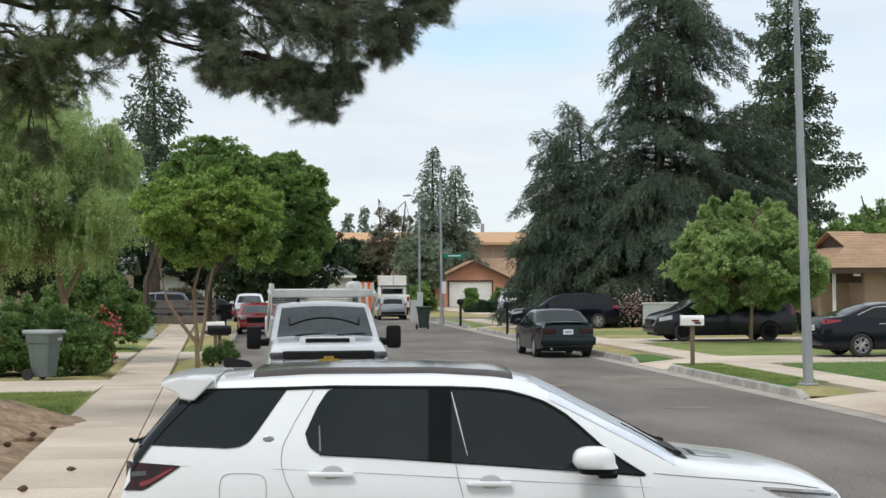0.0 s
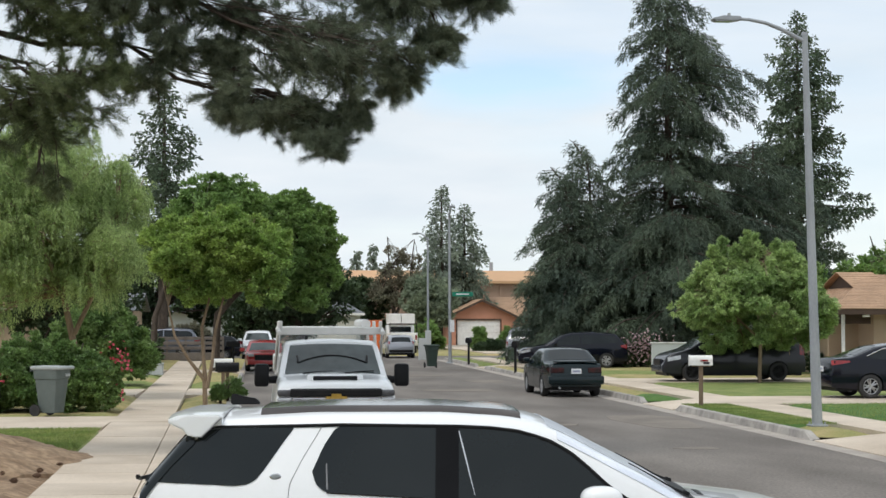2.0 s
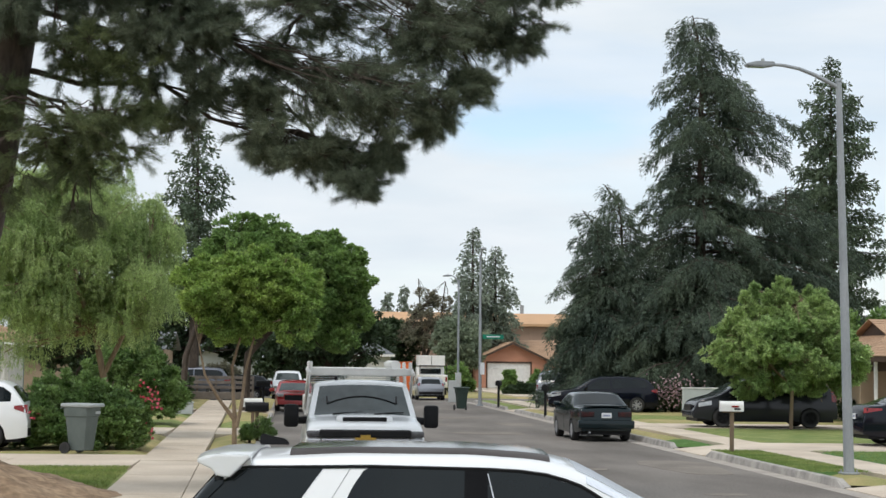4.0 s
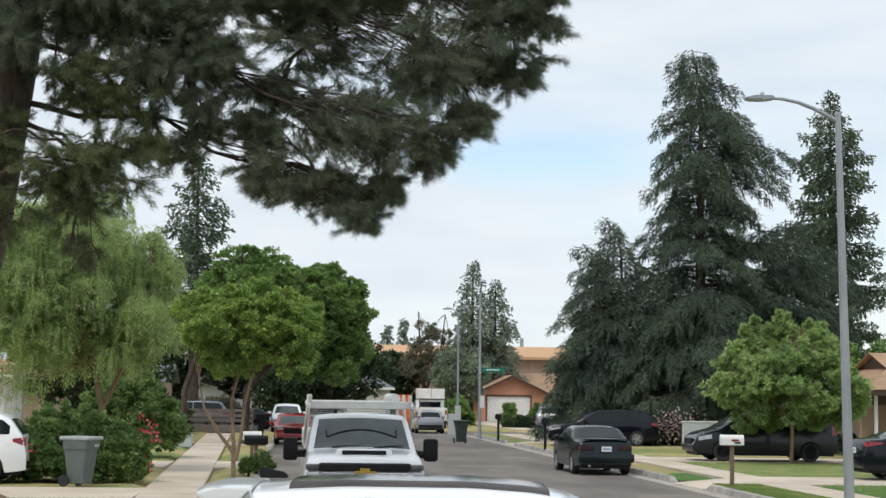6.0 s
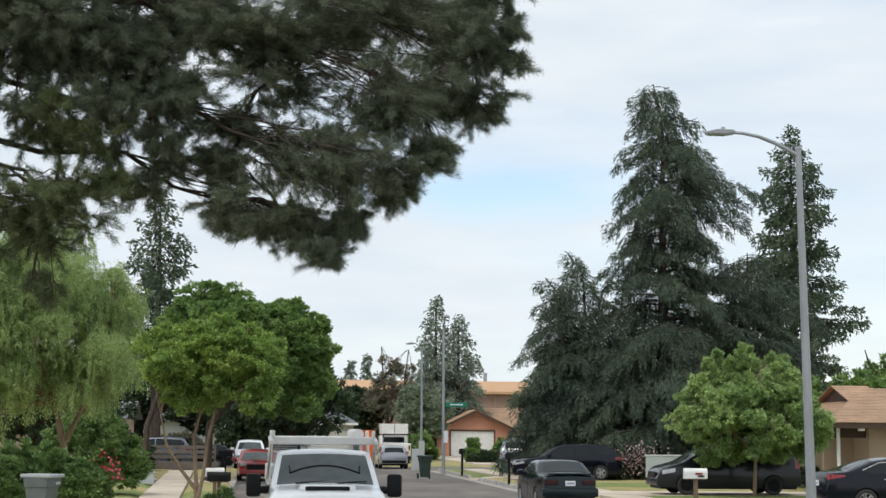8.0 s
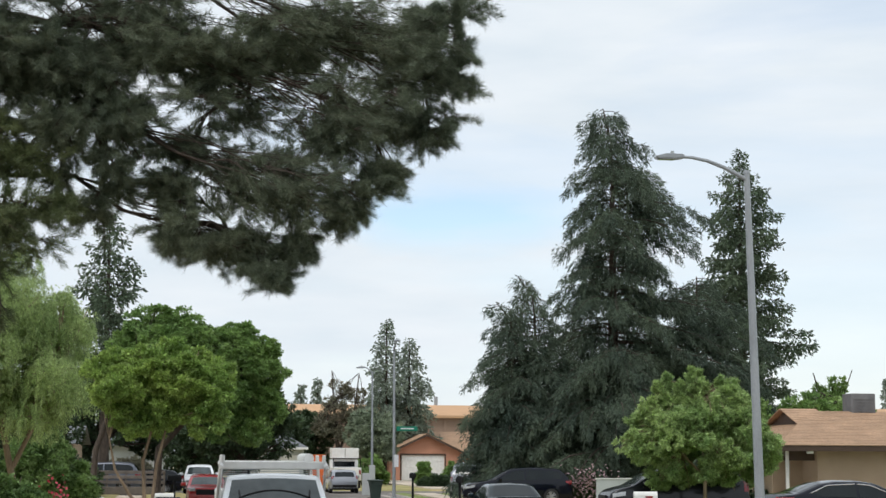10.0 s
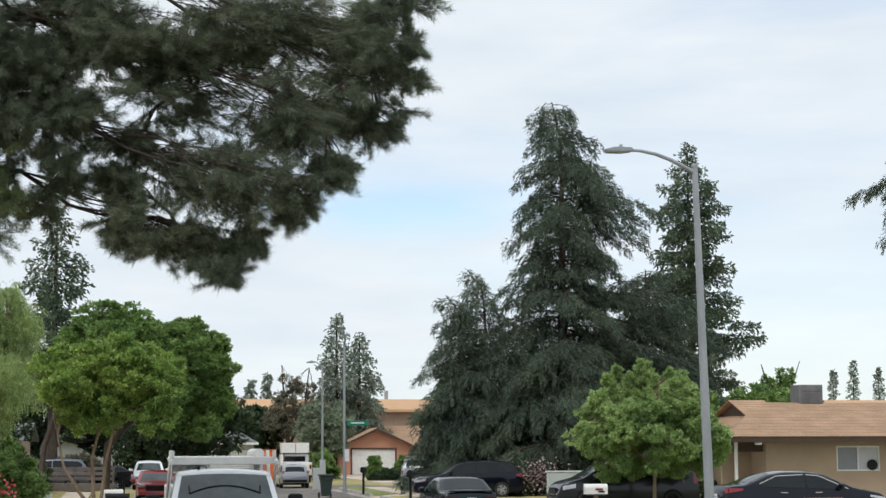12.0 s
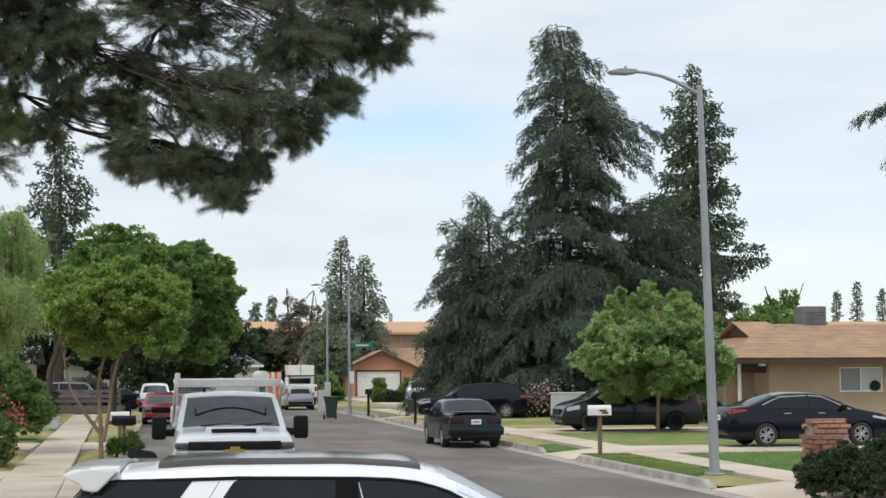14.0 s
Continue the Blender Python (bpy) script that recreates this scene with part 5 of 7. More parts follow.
part("notice", box(-0.02, 0.2, -0.12, -0.1, 1.55, 2.15, 0.005), PLATE, lamp2, "small pale notice board")


def wheelie_bin(m, label, body_mat, lid_mat):
    b = thing("wheelie_bin", label, "bin", m)
    bm = bmesh.new()
    rings = []
    for z, w, d, dy in ((0.08, 0.2, 0.22, 0), (0.5, 0.235, 0.27, 0), (0.82, 0.265, 0.31, 0), (0.83, 0.285, 0.33, 0), (0.96, 0.295, 0.34, 0), (1.03, 0.30, 0.35, 0)):
        ring = []
        for k in range(24):
            a = k * math.tau / 24
            cx, cy = math.cos(a), math.sin(a)
            q = (abs(cx) ** 6 + abs(cy) ** 6) ** (-1 / 6)
            ring.append(bm.verts.new((w * cx * q, d * cy * q + dy, z)))
        rings.append(ring)
    for r0, r1 in zip(rings, rings[1:]):
        for k in range(24):
            bm.faces.new((r0[k], r0[(k + 1) % 24], r1[(k + 1) % 24], r1[k]))
    bm.faces.new(rings[0])
    bm.faces.new(rings[-1])
    bmesh.ops.recalc_face_normals(bm, faces=bm.faces)
    part("body", bm, body_mat, b, smooth=True)
    lid = box(-0.32, 0.32, -0.39, 0.37, 1.03, 1.1, 0.03)
    for v in lid.verts:
        if v.co.z > 1.07:
            v.co.z += 0.05 * (1 - (v.co.y / 0.39) ** 2)
    part("lid", lid, lid_mat, b, "paler hinged lid", True)
    part("handle", tube([(-0.24, 0.4, 1.0), (0.24, 0.4, 1.0)], [0.018, 0.018], 8), body_mat, b)
    part("axle", tube([(-0.3, 0.24, 0.13), (0.3, 0.24, 0.13)], [0.014, 0.014], 6), STEEL, b)
    for sg in (1, -1):
        part("wheel", tube([(sg * 0.26, 0.24, 0.13), (sg * 0.31, 0.24, 0.13)], [0.13, 0.13], 16), TYRE, b)
    part("front_mark", box(0.02, 0.2, -0.352, -0.32, 0.88, 0.94, 0.003), lid_mat, b)
    return b


wheelie_bin(pose(-4.65, 38.4, 0.15, 0, 0, 62), "grey-green wheeled rubbish bin with a pale lid beside a hedge", BINGREY, BINLID)
wheelie_bin(pose(8.1, 81.4, 0.0, 0, 0, 10), "dark green wheeled bin standing in the road by the kerb", BINDARK, BINDARK)
pl = thing("pillar", "pale concrete pillar near the junction", "pillar", pose(9.25, 97.5, 0.0))
part("shaft", box(-0.3, 0.1, -0.25, 0.25, 0, 1.25, 0.02), GREYST, pl)
part("shaft", box(0.1, 0.4, -0.25, 0.25, 0, 1.7, 0.02), GREYST, pl)


def mailbox(m, label, box_mat, post_mat, h=1.05, w=0.5, flag=None):
    b = thing("mailbox", label, "mailbox", m)
    part("post", box(-0.05, 0.05, -0.05, 0.05, -0.05, h, 0.008), post_mat, b)
    part("bracket", box(-w / 2 + 0.05, w / 2 - 0.05, -0.08, 0.08, h, h + 0.03, 0.005), post_mat, b)
    sec = [(-0.11, 0), (0.11, 0)] + [(0.11 * math.cos(a), 0.14 + 0.11 * math.sin(a)) for a in np.linspace(0, math.pi, 10)]
    bm = prism(sec, -w / 2, w / 2, "x")
    for v in bm.verts:
        v.co.z += h + 0.03
    body = part("box", bm, box_mat, b)
    part("door", prism([(p[0] * 1.05, (p[1] - 0.12) * 1.05 + h + 0.15) for p in sec], -w / 2 - 0.015, -w / 2, "x"), box_mat, body)
    part("flag", box(-0.02, 0.16, -0.13, -0.12, h + 0.13, h + 0.17), flag or BLACKP, b, "small flag")
    part("number_bar", box(0.05, 0.2, -0.122, -0.115, h + 0.07, h + 0.11), BLACKP, b)
    return b


mailbox(pose(10.78, 41.1, 0.15, 0, 0, -8), "white metal mailbox on a weathered wooden post", WHITEP, WOOD, 0.98, 0.56, LAMPRED)
mailbox(pose(10.35, 69.2, 0.15, 0, 0, 70), "black metal mailbox on a dark post", BLACKP, BLACKP, 1.0, 0.5)
mailbox(pose(10.15, 83.5, 0.15, 0, 0, 70), "black metal mailbox on a dark post", BLACKP, BLACKP, 1.0, 0.5)
mailbox(pose(-0.95, 46.5, 0.15, 0, 0, 5), "dark mailbox on a post beside a shrub", BLACKP, WOOD, 0.7, 0.62)
mailbox(pose(-1.15, 50.2, 0.15, 0, 0, 5), "white-topped mailbox on a wooden post", WHITEP, WOOD, 0.72, 0.55)
mailbox(pose(-1.3, 76, 0.15, 0, 0, 5), "dark mailbox on a post", BLACKP, BLACKP, 0.95, 0.6)
ub = thing("utility_box", "small pale green utility box beside the pavement", "utility box", pose(-4.35, 66.8, 0.15))
part("cabinet", box(-0.5, 0.5, -0.35, 0.35, 0, 0.42, 0.03), GREYST, ub)
part("lid", box(-0.53, 0.53, -0.38, 0.38, 0.42, 0.47, 0.015), GREYST, ub)


def brick_pillar():
    p = thing("brick_mailbox", "red brick mailbox pillar beside a dark bush", "mailbox", pose(11.62, 28.6, 0.15, 0, 0, 4))
    part("core", box(-0.3, 0.3, -0.26, 0.26, 0, 0.98), MORTAR, p)
    bl, bh = 0.205, 0.068
    shared = bpy.data.meshes.new("brick")
    bm = box(-bl / 2, bl / 2, -0.045, 0.045, -bh / 2, bh / 2, 0.006)
    bm.to_mesh(shared)
    bm.free()
    shared.materials.append(BRICK)
    for row in range(12):
        z = 0.045 + row * 0.08
        off = 0.0 if row % 2 else bl / 2
        for k in range(4):
            x = -0.3 + off - 0.05 + k * 0.215
            if abs(x) < 0.29:
                o = new("brick", shared)
                o.parent = p
                o.matrix_basis = pose(x, -0.275, z, random.uniform(-1, 1), 0, random.uniform(-1, 1))
        for k in range(3):
            y = -0.2 + (0 if row % 2 else 0.1) + k * 0.215
            if abs(y) < 0.25:
                o = new("brick", shared)
                o.parent = p
                o.matrix_basis = pose(-0.315, y, z, 0, 0, 90)
    for n, a in enumerate(np.linspace(0.12, math.pi - 0.12, 8)):      # barrel-shaped top, courses running along it
        for k in range(3):
            o = new("brick", shared)
            o.parent = p
            o.matrix_basis = pose(-0.215 + 0.215 * k + (0.04 if n % 2 else -0.04), -0.235 * math.cos(a), 1.0 + 0.2 * math.sin(a), -math.degrees(a), 0, random.uniform(-1, 1))
    part("cap_core", prism([(0.24 * math.cos(a), 0.97 + 0.22 * math.sin(a)) for a in np.linspace(0, math.pi, 12)], -0.29, 0.29, "x"), MORTAR, p)


brick_pillar()


# ---- buildings ----
def shingle_roof(parent, quads, material, course=0.3, thick=0.03, width=1.0):
    """Roof planes, each four corners: eave left, eave right, ridge right, ridge left; laid in courses of boards."""
    for q in quads:
        a, b, c, d = [Vector(p) for p in q]
        n = max(2, int(((d - a).length + (c - b).length) / 2 / course))
        up = (b - a).cross(d - a).normalized()
        if up.z < 0:
            up = -up
        bm = bmesh.new()
        for i in range(n):
            u0, u1 = i / n, min(1, (i + 1.15) / n)
            p = [a.lerp(d, u0) + up * 0.022, b.lerp(c, u0) + up * 0.022, b.lerp(c, u1) + up * 0.01, a.lerp(d, u1) + up * 0.01]
            lo = [v - up * 0.03 for v in p]
            vs = [bm.verts.new(v) for v in p + lo]
            for ix in ((0, 1, 2, 3), (7, 6, 5, 4), (0, 4, 5, 1), (1, 5, 6, 2), (2, 6, 7, 3), (3, 7, 4, 0)):
                bm.faces.new([vs[k] for k in ix])
        bmesh.ops.recalc_face_normals(bm, faces=bm.faces)
        tagged(part("shingles", bm, material, parent, "courses of weathered shingles"), kind="stuff")


def window(parent, x0, x1, z0, z1, y, fmat=None):
    """A sliding window in a wall that faces -y."""
    fmat = fmat or WHITEP
    w = new("window")
    w.parent = parent
    t = 0.05
    for a in ((x0, x1, z0, z0 + t), (x0, x1, z1 - t, z1), (x0, x0 + t, z0 + t, z1 - t), (x1 - t, x1, z0 + t, z1 - t), ((x0 + x1) / 2 - t / 2, (x0 + x1) / 2 + t / 2, z0 + t, z1 - t)):
        part("window_frame", box(a[0], a[1], y - 0.04, y + 0.05, a[2], a[3]), fmat, w)
    part("pane", box(x0 + t, (x0 + x1) / 2 - t / 2, y - 0.005, y + 0.005, z0 + t, z1 - t), GLASSPALE, w)
    part("pane", box((x0 + x1) / 2 + t / 2, x1 - t, y + 0.01, y + 0.02, z0 + t, z1 - t), BLIND, w)
    return w


GLASSPALE = mat("screened_glass", (0.2, 0.21, 0.23), (0.26, 0.27, 0.29), 1, 0.25, fine=0.05)
BLIND = mat("pale_blind", (0.5, 0.51, 0.53), (0.44, 0.45, 0.47), 1, 0.5, fine=0.05)


COOLER = mat("weathered_cooler_metal", (0.13, 0.13, 0.135), (0.18, 0.18, 0.185), 3, 0.6, fine=0.15)


def tan_house():
    h = thing("house", "single-storey tan stucco house with a brown shingle roof", "house", pose(0, 0, 0.15))
    y = 60.0
    x0, x1 = 22.2, 40.0
    # front wall with the window hole left open
    wx0, wx1, wz0, wz1 = 24.95, 26.65, 1.28, 2.2
    for a in ((x0, wx0, 0, 2.6), (wx1, x1, 0, 2.6), (wx0, wx1, 0, wz0), (wx0, wx1, wz1, 2.6)):
        part("wall", box(a[0], a[1], y, y + 0.2, a[2], a[3]), STUCCO, h)
    part("wall", box(x0, x0 + 0.2, y + 0.2, y + 12, 0, 2.6), STUCCO, h)
    part("wall", box(21.05, x0, y + 1.6, y + 1.8, 0, 2.5), STUCCO, h, "recessed entry wall")
    part("wall", box(x0, x1, y + 12, y + 12.2, 0, 2.6), STUCCO, h)
    part("wall", box(x1 - 0.2, x1, y + 0.2, y + 12, 0, 2.6), STUCCO, h)
    part("room_back", box(x0 + 0.3, x1 - 0.3, y + 2.6, y + 2.7, 0, 2.5), STUCCO, h)
    window(h, wx0, wx1, wz0, wz1, y + 0.06)
    fan = part("window_fan", tube([(26.35, y + 0.0, 1.5), (26.35, y + 0.04, 1.5)], [0.2, 0.2], 20), BLACKP, h, "round dark fan in the window")
    part("post", box(20.95, 21.05, y - 0.2, y - 0.1, 0, 2.5), WHITEP, h, "slim pale porch post")
    part("fascia", box(20.5, 41, y - 0.82, y - 0.78, 2.34, 2.55), FASCIA, h)
    part("soffit", box(20.6, 41, y - 0.78, y + 1.7, 2.5, 2.54), FASCIA, h)
    part("beam", box(20.9, 22.3, y + 0.3, y + 0.45, 2.0, 2.5), FASCIA, h, "dark brown porch beam")
    ridge_y, rz = y + 5.5, 3.95
    shingle_roof(h, [[(20.45, y - 0.85, 2.55), (41.2, y - 0.85, 2.55), (41.2, ridge_y, rz), (23.9, ridge_y, rz)],
                     [(41.2, y + 12.8, 2.55), (20.45, y + 12.8, 2.55), (23.9, ridge_y, rz), (41.2, ridge_y, rz)],
                     [(20.45, y + 12.8, 2.55), (20.45, y - 0.85, 2.55), (23.4, y + 4.3, 3.55), (23.4, y + 6.7, 3.55)]], SHINGLE)
    # small gable vent at the hip
    part("gable", prism([(y + 3.7, 3.35), (y + 7.3, 3.35), (ridge_y, 4.0)], 22.95, 23.1, "x"), FASCIA, h, "dark louvred gable vent")
    shingle_roof(h, [[(22.7, y + 3.1, 3.28), (24.2, y + 3.1, 3.28), (24.2, ridge_y, 4.04), (22.7, ridge_y, 4.04)], [(24.2, y + 7.9, 3.28), (22.7, y + 7.9, 3.28), (22.7, ridge_y, 4.04), (24.2, ridge_y, 4.04)]], SHINGLE, 0.3)
    lt = part("security_light", box(21.55, 21.8, y - 0.75, y - 0.6, 2.25, 2.36, 0.03), WHITEP, h, "white twin security light", True)
    ck = thing("roof_cooler", "grey metal cooler box on the shingle roof", "cooler", pose(26.1, 65.7, 4.1))
    part("cabinet", box(-0.5, 0.5, -0.5, 0.5, -0.3, 0.72, 0.02), COOLER, ck)
    for k in range(5):
        part("louvre", box(-0.42, 0.42, -0.53, -0.5, 0.0 + k * 0.12, 0.05 + k * 0.12), COOLER, ck)


tan_house()


def garage_house(m, w, d, eave, peak, wall_mat, roof_mat, door_mat, label, dx0, dx1, dh, wing=5.0):
    """A garage front with a gable towards the camera, a sectional door and a wing behind."""
    h = thing("house", label, "house", m)
    part("wall", prism([(0, 0), (dx0, 0), (dx0, dh), (dx1, dh), (dx1, 0), (w, 0), (w, eave), (w / 2, peak - 0.1), (0, eave)], 0, 0.2), wall_mat, h)
    part("wall", box(0, 0.2, 0.2, d, 0, eave), wall_mat, h)
    part("wall", box(w - 0.2, w, 0.2, d, 0, eave), wall_mat, h)
    part("wall", box(0, w, d, d + 0.2, 0, eave), wall_mat, h)
    n = 4
    door = part("garage_door", box(dx0, dx1, 0.10, 0.13, 0, dh), door_mat, h, "pale sectional garage door")
    for k in range(n):
        part("door_panel", box(dx0 + 0.05, dx1 - 0.05, 0.075, 0.1, dh * k / n + 0.02, dh * (k + 1) / n - 0.02, 0.01), door_mat, door)
    part("door_trim", box(dx0 - 0.12, dx1 + 0.12, -0.03, 0.0, dh, dh + 0.14), FASCIA if wall_mat is PINKST else WHITEP, h)
    for x in (dx0 - 0.12, dx1):
        part("door_trim", box(x, x + 0.12, -0.03, 0.0, 0, dh), FASCIA if wall_mat is PINKST else WHITEP, h)
    o = 0.5
    shingle_roof(h, [[(-o, -o, eave - 0.12), (-o, d + o, eave - 0.12), (w / 2, d + o, peak), (w / 2, -o, peak)], [(w + o, d + o, eave - 0.12), (w + o, -o, eave - 0.12), (w / 2, -o, peak), (w / 2, d + o, peak)]], roof_mat)
    for s0, s1 in (((-o, eave - 0.14), (w / 2, peak - 0.02)), ((w + o, eave - 0.14), (w / 2, peak - 0.02))):
        part("bargeboard", prism([s0, s1, (s1[0], s1[1] - 0.2), (s0[0], s0[1] - 0.16)], -o - 0.03, -o), FASCIA if wall_mat is PINKST else WHITEP, h)
    part("wing_wall", box(w, w + wing, d * 0.5, d * 0.5 + 0.2, 0, eave), wall_mat, h)
    shingle_roof(h, [[(w - 1, d * 0.5 - o, eave - 0.1), (w + wing, d * 0.5 - o, eave - 0.1), (w + wing, d + 3, peak + 0.3), (w - 1, d + 3, peak + 0.3)]], roof_mat)
    return h


garage_house(pose(16.1, 146, 0.15), 5.6, 7, 2.55, 4.0, PINKST, SHINGLE, WHITEP, "salmon stucco house with a white garage door and brown roof", 0.65, 4.4, 2.15)


def hip_house(x0, x1, y, eave, peak, depth):
    h = thing("house", "pale grey house with white garage door and hip roof", "house", pose(0, 0, 0.15))
    dx0, dx1, dh = x0 + 0.7, x1 - 0.3, 2.1
    for a in ((x0, dx0, 0, eave), (dx1, x1, 0, eave), (dx0, dx1, dh, eave)):
        part("wall", box(a[0], a[1], y, y + 0.2, a[2], a[3]), GREYST, h)
    part("wall", box(x0, x0 + 0.2, y + 0.2, y + depth, 0, eave), GREYST, h)
    part("wall", box(x1 - 0.2, x1, y + 0.2, y + depth, 0, eave), GREYST, h)
    part("wall", box(x0, x1, y + depth, y + depth + 0.2, 0, eave), GREYST, h)
    door = part("garage_door", box(dx0, dx1, y + 0.1, y + 0.13, 0, dh), WHITEP, h, "white sectional garage door")
    for k in range(4):
        part("door_panel", box(dx0 + 0.05, dx1 - 0.05, y + 0.07, y + 0.1, dh * k / 4 + 0.02, dh * (k + 1) / 4 - 0.02, 0.01), WHITEP, door)
    a, b, yf, yb = x0 - 0.3, x1 + 0.3, y - 0.5, y + depth + 0.5
    r0, r1, ry = a + 1.7, b - 1.7, y + depth / 2
    part("fascia", box(a, b, yf - 0.03, yf, eave - 0.14, eave + 0.02), WHITEP, h)
    part("soffit", box(a, b, yf, y, eave - 0.05, eave - 0.01), GREYST, h)
    shingle_roof(h, [[(a, yf, eave), (b, yf, eave), (r1, ry, peak), (r0, ry, peak)], [(b, yb, eave), (a, yb, eave), (r0, ry, peak), (r1, ry, peak)],
                     [(a, yb, eave), (a, yf, eave), (r0, ry, peak), (r0, ry + 0.01, peak)], [(b, yf, eave), (b, yb, eave), (r1, ry + 0.01, peak), (r1, ry, peak)]], GSHINGLE)


hip_house(3.15, 7.15, 125, 2.65, 3.75, 7)


def sage_house():
    h = thing("house", "sage-green house with a side wall whitened for light and low brown roof", "house", pose(0, 0, 0.15))
    part("wall", box(-20, -8.55, 52, 52.2, 0, 2.5), GREENST, h)
    # white here puts the bright light on the sage side wall into its colour
    part("wall", box(-8.75, -8.55, 52.2, 55, 0, 2.5), WHITEP, h, "side wall made white for the bright light on it")
    part("corner_trim", box(-8.75, -8.52, 51.96, 52.0, 0, 2.5), WHITEP, h)
    part("wall", box(-20, -8.55, 55, 55.2, 0, 2.5), GREENST, h)
    dr = part("door", box(-9.55, -9.0, 51.93, 51.99, 0.0, 2.1), WHITEP, h, "white panelled side door")
    for z in (0.25, 1.15):
        part("door_panel", box(-9.45, -9.1, 51.91, 51.93, z, z + 0.75, 0.01), WHITEP, dr)
    part("gutter", tube([(-20, 51.5, 2.5), (-7.9, 51.5, 2.5)], [0.06, 0.06], 8), WHITEP, h)
    part("downpipe", tube([(-8.62, 51.9, 2.45), (-8.62, 51.9, 0.1)], [0.04, 0.04], 8), WHITEP, h)
    part("soffit", box(-20, -7.95, 51.5, 55.5, 2.46, 2.5), WHITEP, h)
    shingle_roof(h, [[(-20, 51.5, 2.55), (-7.8, 51.5, 2.55), (-9.6, 53.5, 3.3), (-20, 53.5, 3.3)], [(-7.8, 55.6, 2.55), (-20, 55.6, 2.55), (-20, 53.5, 3.3), (-9.6, 53.5, 3.3)],
                     [(-7.8, 51.5, 2.55), (-7.8, 55.6, 2.55), (-9.6, 53.51, 3.3), (-9.6, 53.5, 3.3)]], SHINGLE)
    g = thing("house", "low pale house mostly hidden by trees", "house", pose(0, 0, 0.15))
    part("wall", box(-16, -2.4, 118, 118.2, 0, 2.7), GREYST, g)
    part("wall", box(-2.6, -2.4, 118.2, 126, 0, 2.7), GREYST, g)
    shingle_roof(g, [[(-16, 117.4, 2.7), (-2, 117.4, 2.7), (-2, 122, 4.0), (-16, 122, 4.0)], [(-2, 126.6, 2.7), (-16, 126.6, 2.7), (-16, 122, 4.0), (-2, 122, 4.0)]], GSHINGLE)
    k = thing("house", "low pale house behind a hedge", "house", pose(0, 0, 0.15))
    part("wall", box(-18, -6.3, 84, 84.2, 0, 2.6), STUCCO, k)
    part("wall", box(-6.5, -6.3, 84.2, 90, 0, 2.6), STUCCO, k)
    shingle_roof(k, [[(-18, 83.4, 2.6), (-5.9, 83.4, 2.6), (-5.9, 87, 3.5), (-18, 87, 3.5)], [(-5.9, 90.6, 2.6), (-18, 90.6, 2.6), (-18, 87, 3.5), (-5.9, 87, 3.5)]], GSHINGLE)


sage_house()


def big_building():
    b = thing("warehouse", "long brown commercial building with a tan metal roof, far behind", "building", pose(0, 0, 0))
    part("wall", box(2, 150, 200, 225, 0, 6.7), BIGWALL, b)
    part("parapet", prism([(199.4, 6.7), (199.4, 7.0), (203, 8.3), (225, 8.3), (225, 6.7)], 1, 151, "x"), METALROOF, b, "tan sheet-metal roof")
    for k in range(24):
        part("wall_rib", box(4 + 6 * k, 4.3 + 6 * k, 199.85, 200, 0, 6.7), BIGWALL, b)
    part("roof_vent", box(27.5, 27.9, 205, 205.4, 8.3, 9.4), STEEL, b)


big_building()


def low_fence():
    f = thing("rail_fence", "weathered grey timber rail fence on a low wall", "fence", pose(0, 0, 0.15))
    part("wall", box(-7.4, -2.2, 92.0, 92.25, 0, 0.4, 0.02), GREYWOOD, f)
    for k in range(6):
        part("post", box(-7.2 + k, -7.08 + k, 92.6, 92.72, 0, 1.25, 0.01), GREYWOOD, f)
    for z in (0.55, 0.82, 1.08):
        part("rail", box(-7.2, -2.1, 92.56, 92.6, z, z + 0.17, 0.008), GREYWOOD, f)
    w = thing("garden_wall", "short white garden wall", "wall", pose(0, 0, 0.15))
    part("panel", box(16.5, 18.0, 71.0, 71.15, 0, 1.15, 0.02), GREYST, w)
    part("cap", box(16.45, 18.05, 70.97, 71.18, 1.15, 1.2, 0.01), WHITEP, w)


low_fence()


# ---- trees ----
def branch_path(p0, p1, sag=0.0, n=7, wob=0.06):
    p0, p1 = Vector(p0), Vector(p1)
    L = (p1 - p0).length
    out = []
    for i in range(n):
        u = i / (n - 1)
        p = p0.lerp(p1, u) + Vector((0, 0, sag * math.sin(math.pi * u)))
        if 0 < i < n - 1:
            p += Vector(rng.normal(size=3)) * wob * L * 0.25
        out.append(p)
    return out


def broad_crown(clumps, per, leaf, width, droop=0.0, sub=26, fill=0.35):
    """Leaves on many small sprays spread through ellipsoids (x, y, z, rx, ry, rz)."""
    C, D = [], []
    for (x, y, z, rx, ry, rz) in clumps:
        k = sub
        u = unit(k)
        rad = (fill + (1 - fill) * rng.random(k) ** 0.6)[:, None]
        centres = np.array([x, y, z]) + u * rad * np.array([rx, ry, rz])
        size = 0.30 * min(rx, rz)
        m = per // k
        for c, d0 in zip(centres, u):
            s = size * rng.uniform(0.5, 1.3)
            off = unit(m) * (rng.random(m) ** 0.5)[:, None] * np.array([s, s, s * 0.65])
            C.append(c + off)
            D.append(off / s * 0.7 + d0 * 0.5 + unit(m) * 0.6 + np.array([0, 0, -droop]))
    C, D = np.concatenate(C), np.concatenate(D)
    n = len(C)
    return leaf_arrays(C, D, unit(n) + np.array([0, 0, 0.8]), leaf * rng.uniform(0.6, 1.35, n), width * rng.uniform(0.7, 1.2, n))


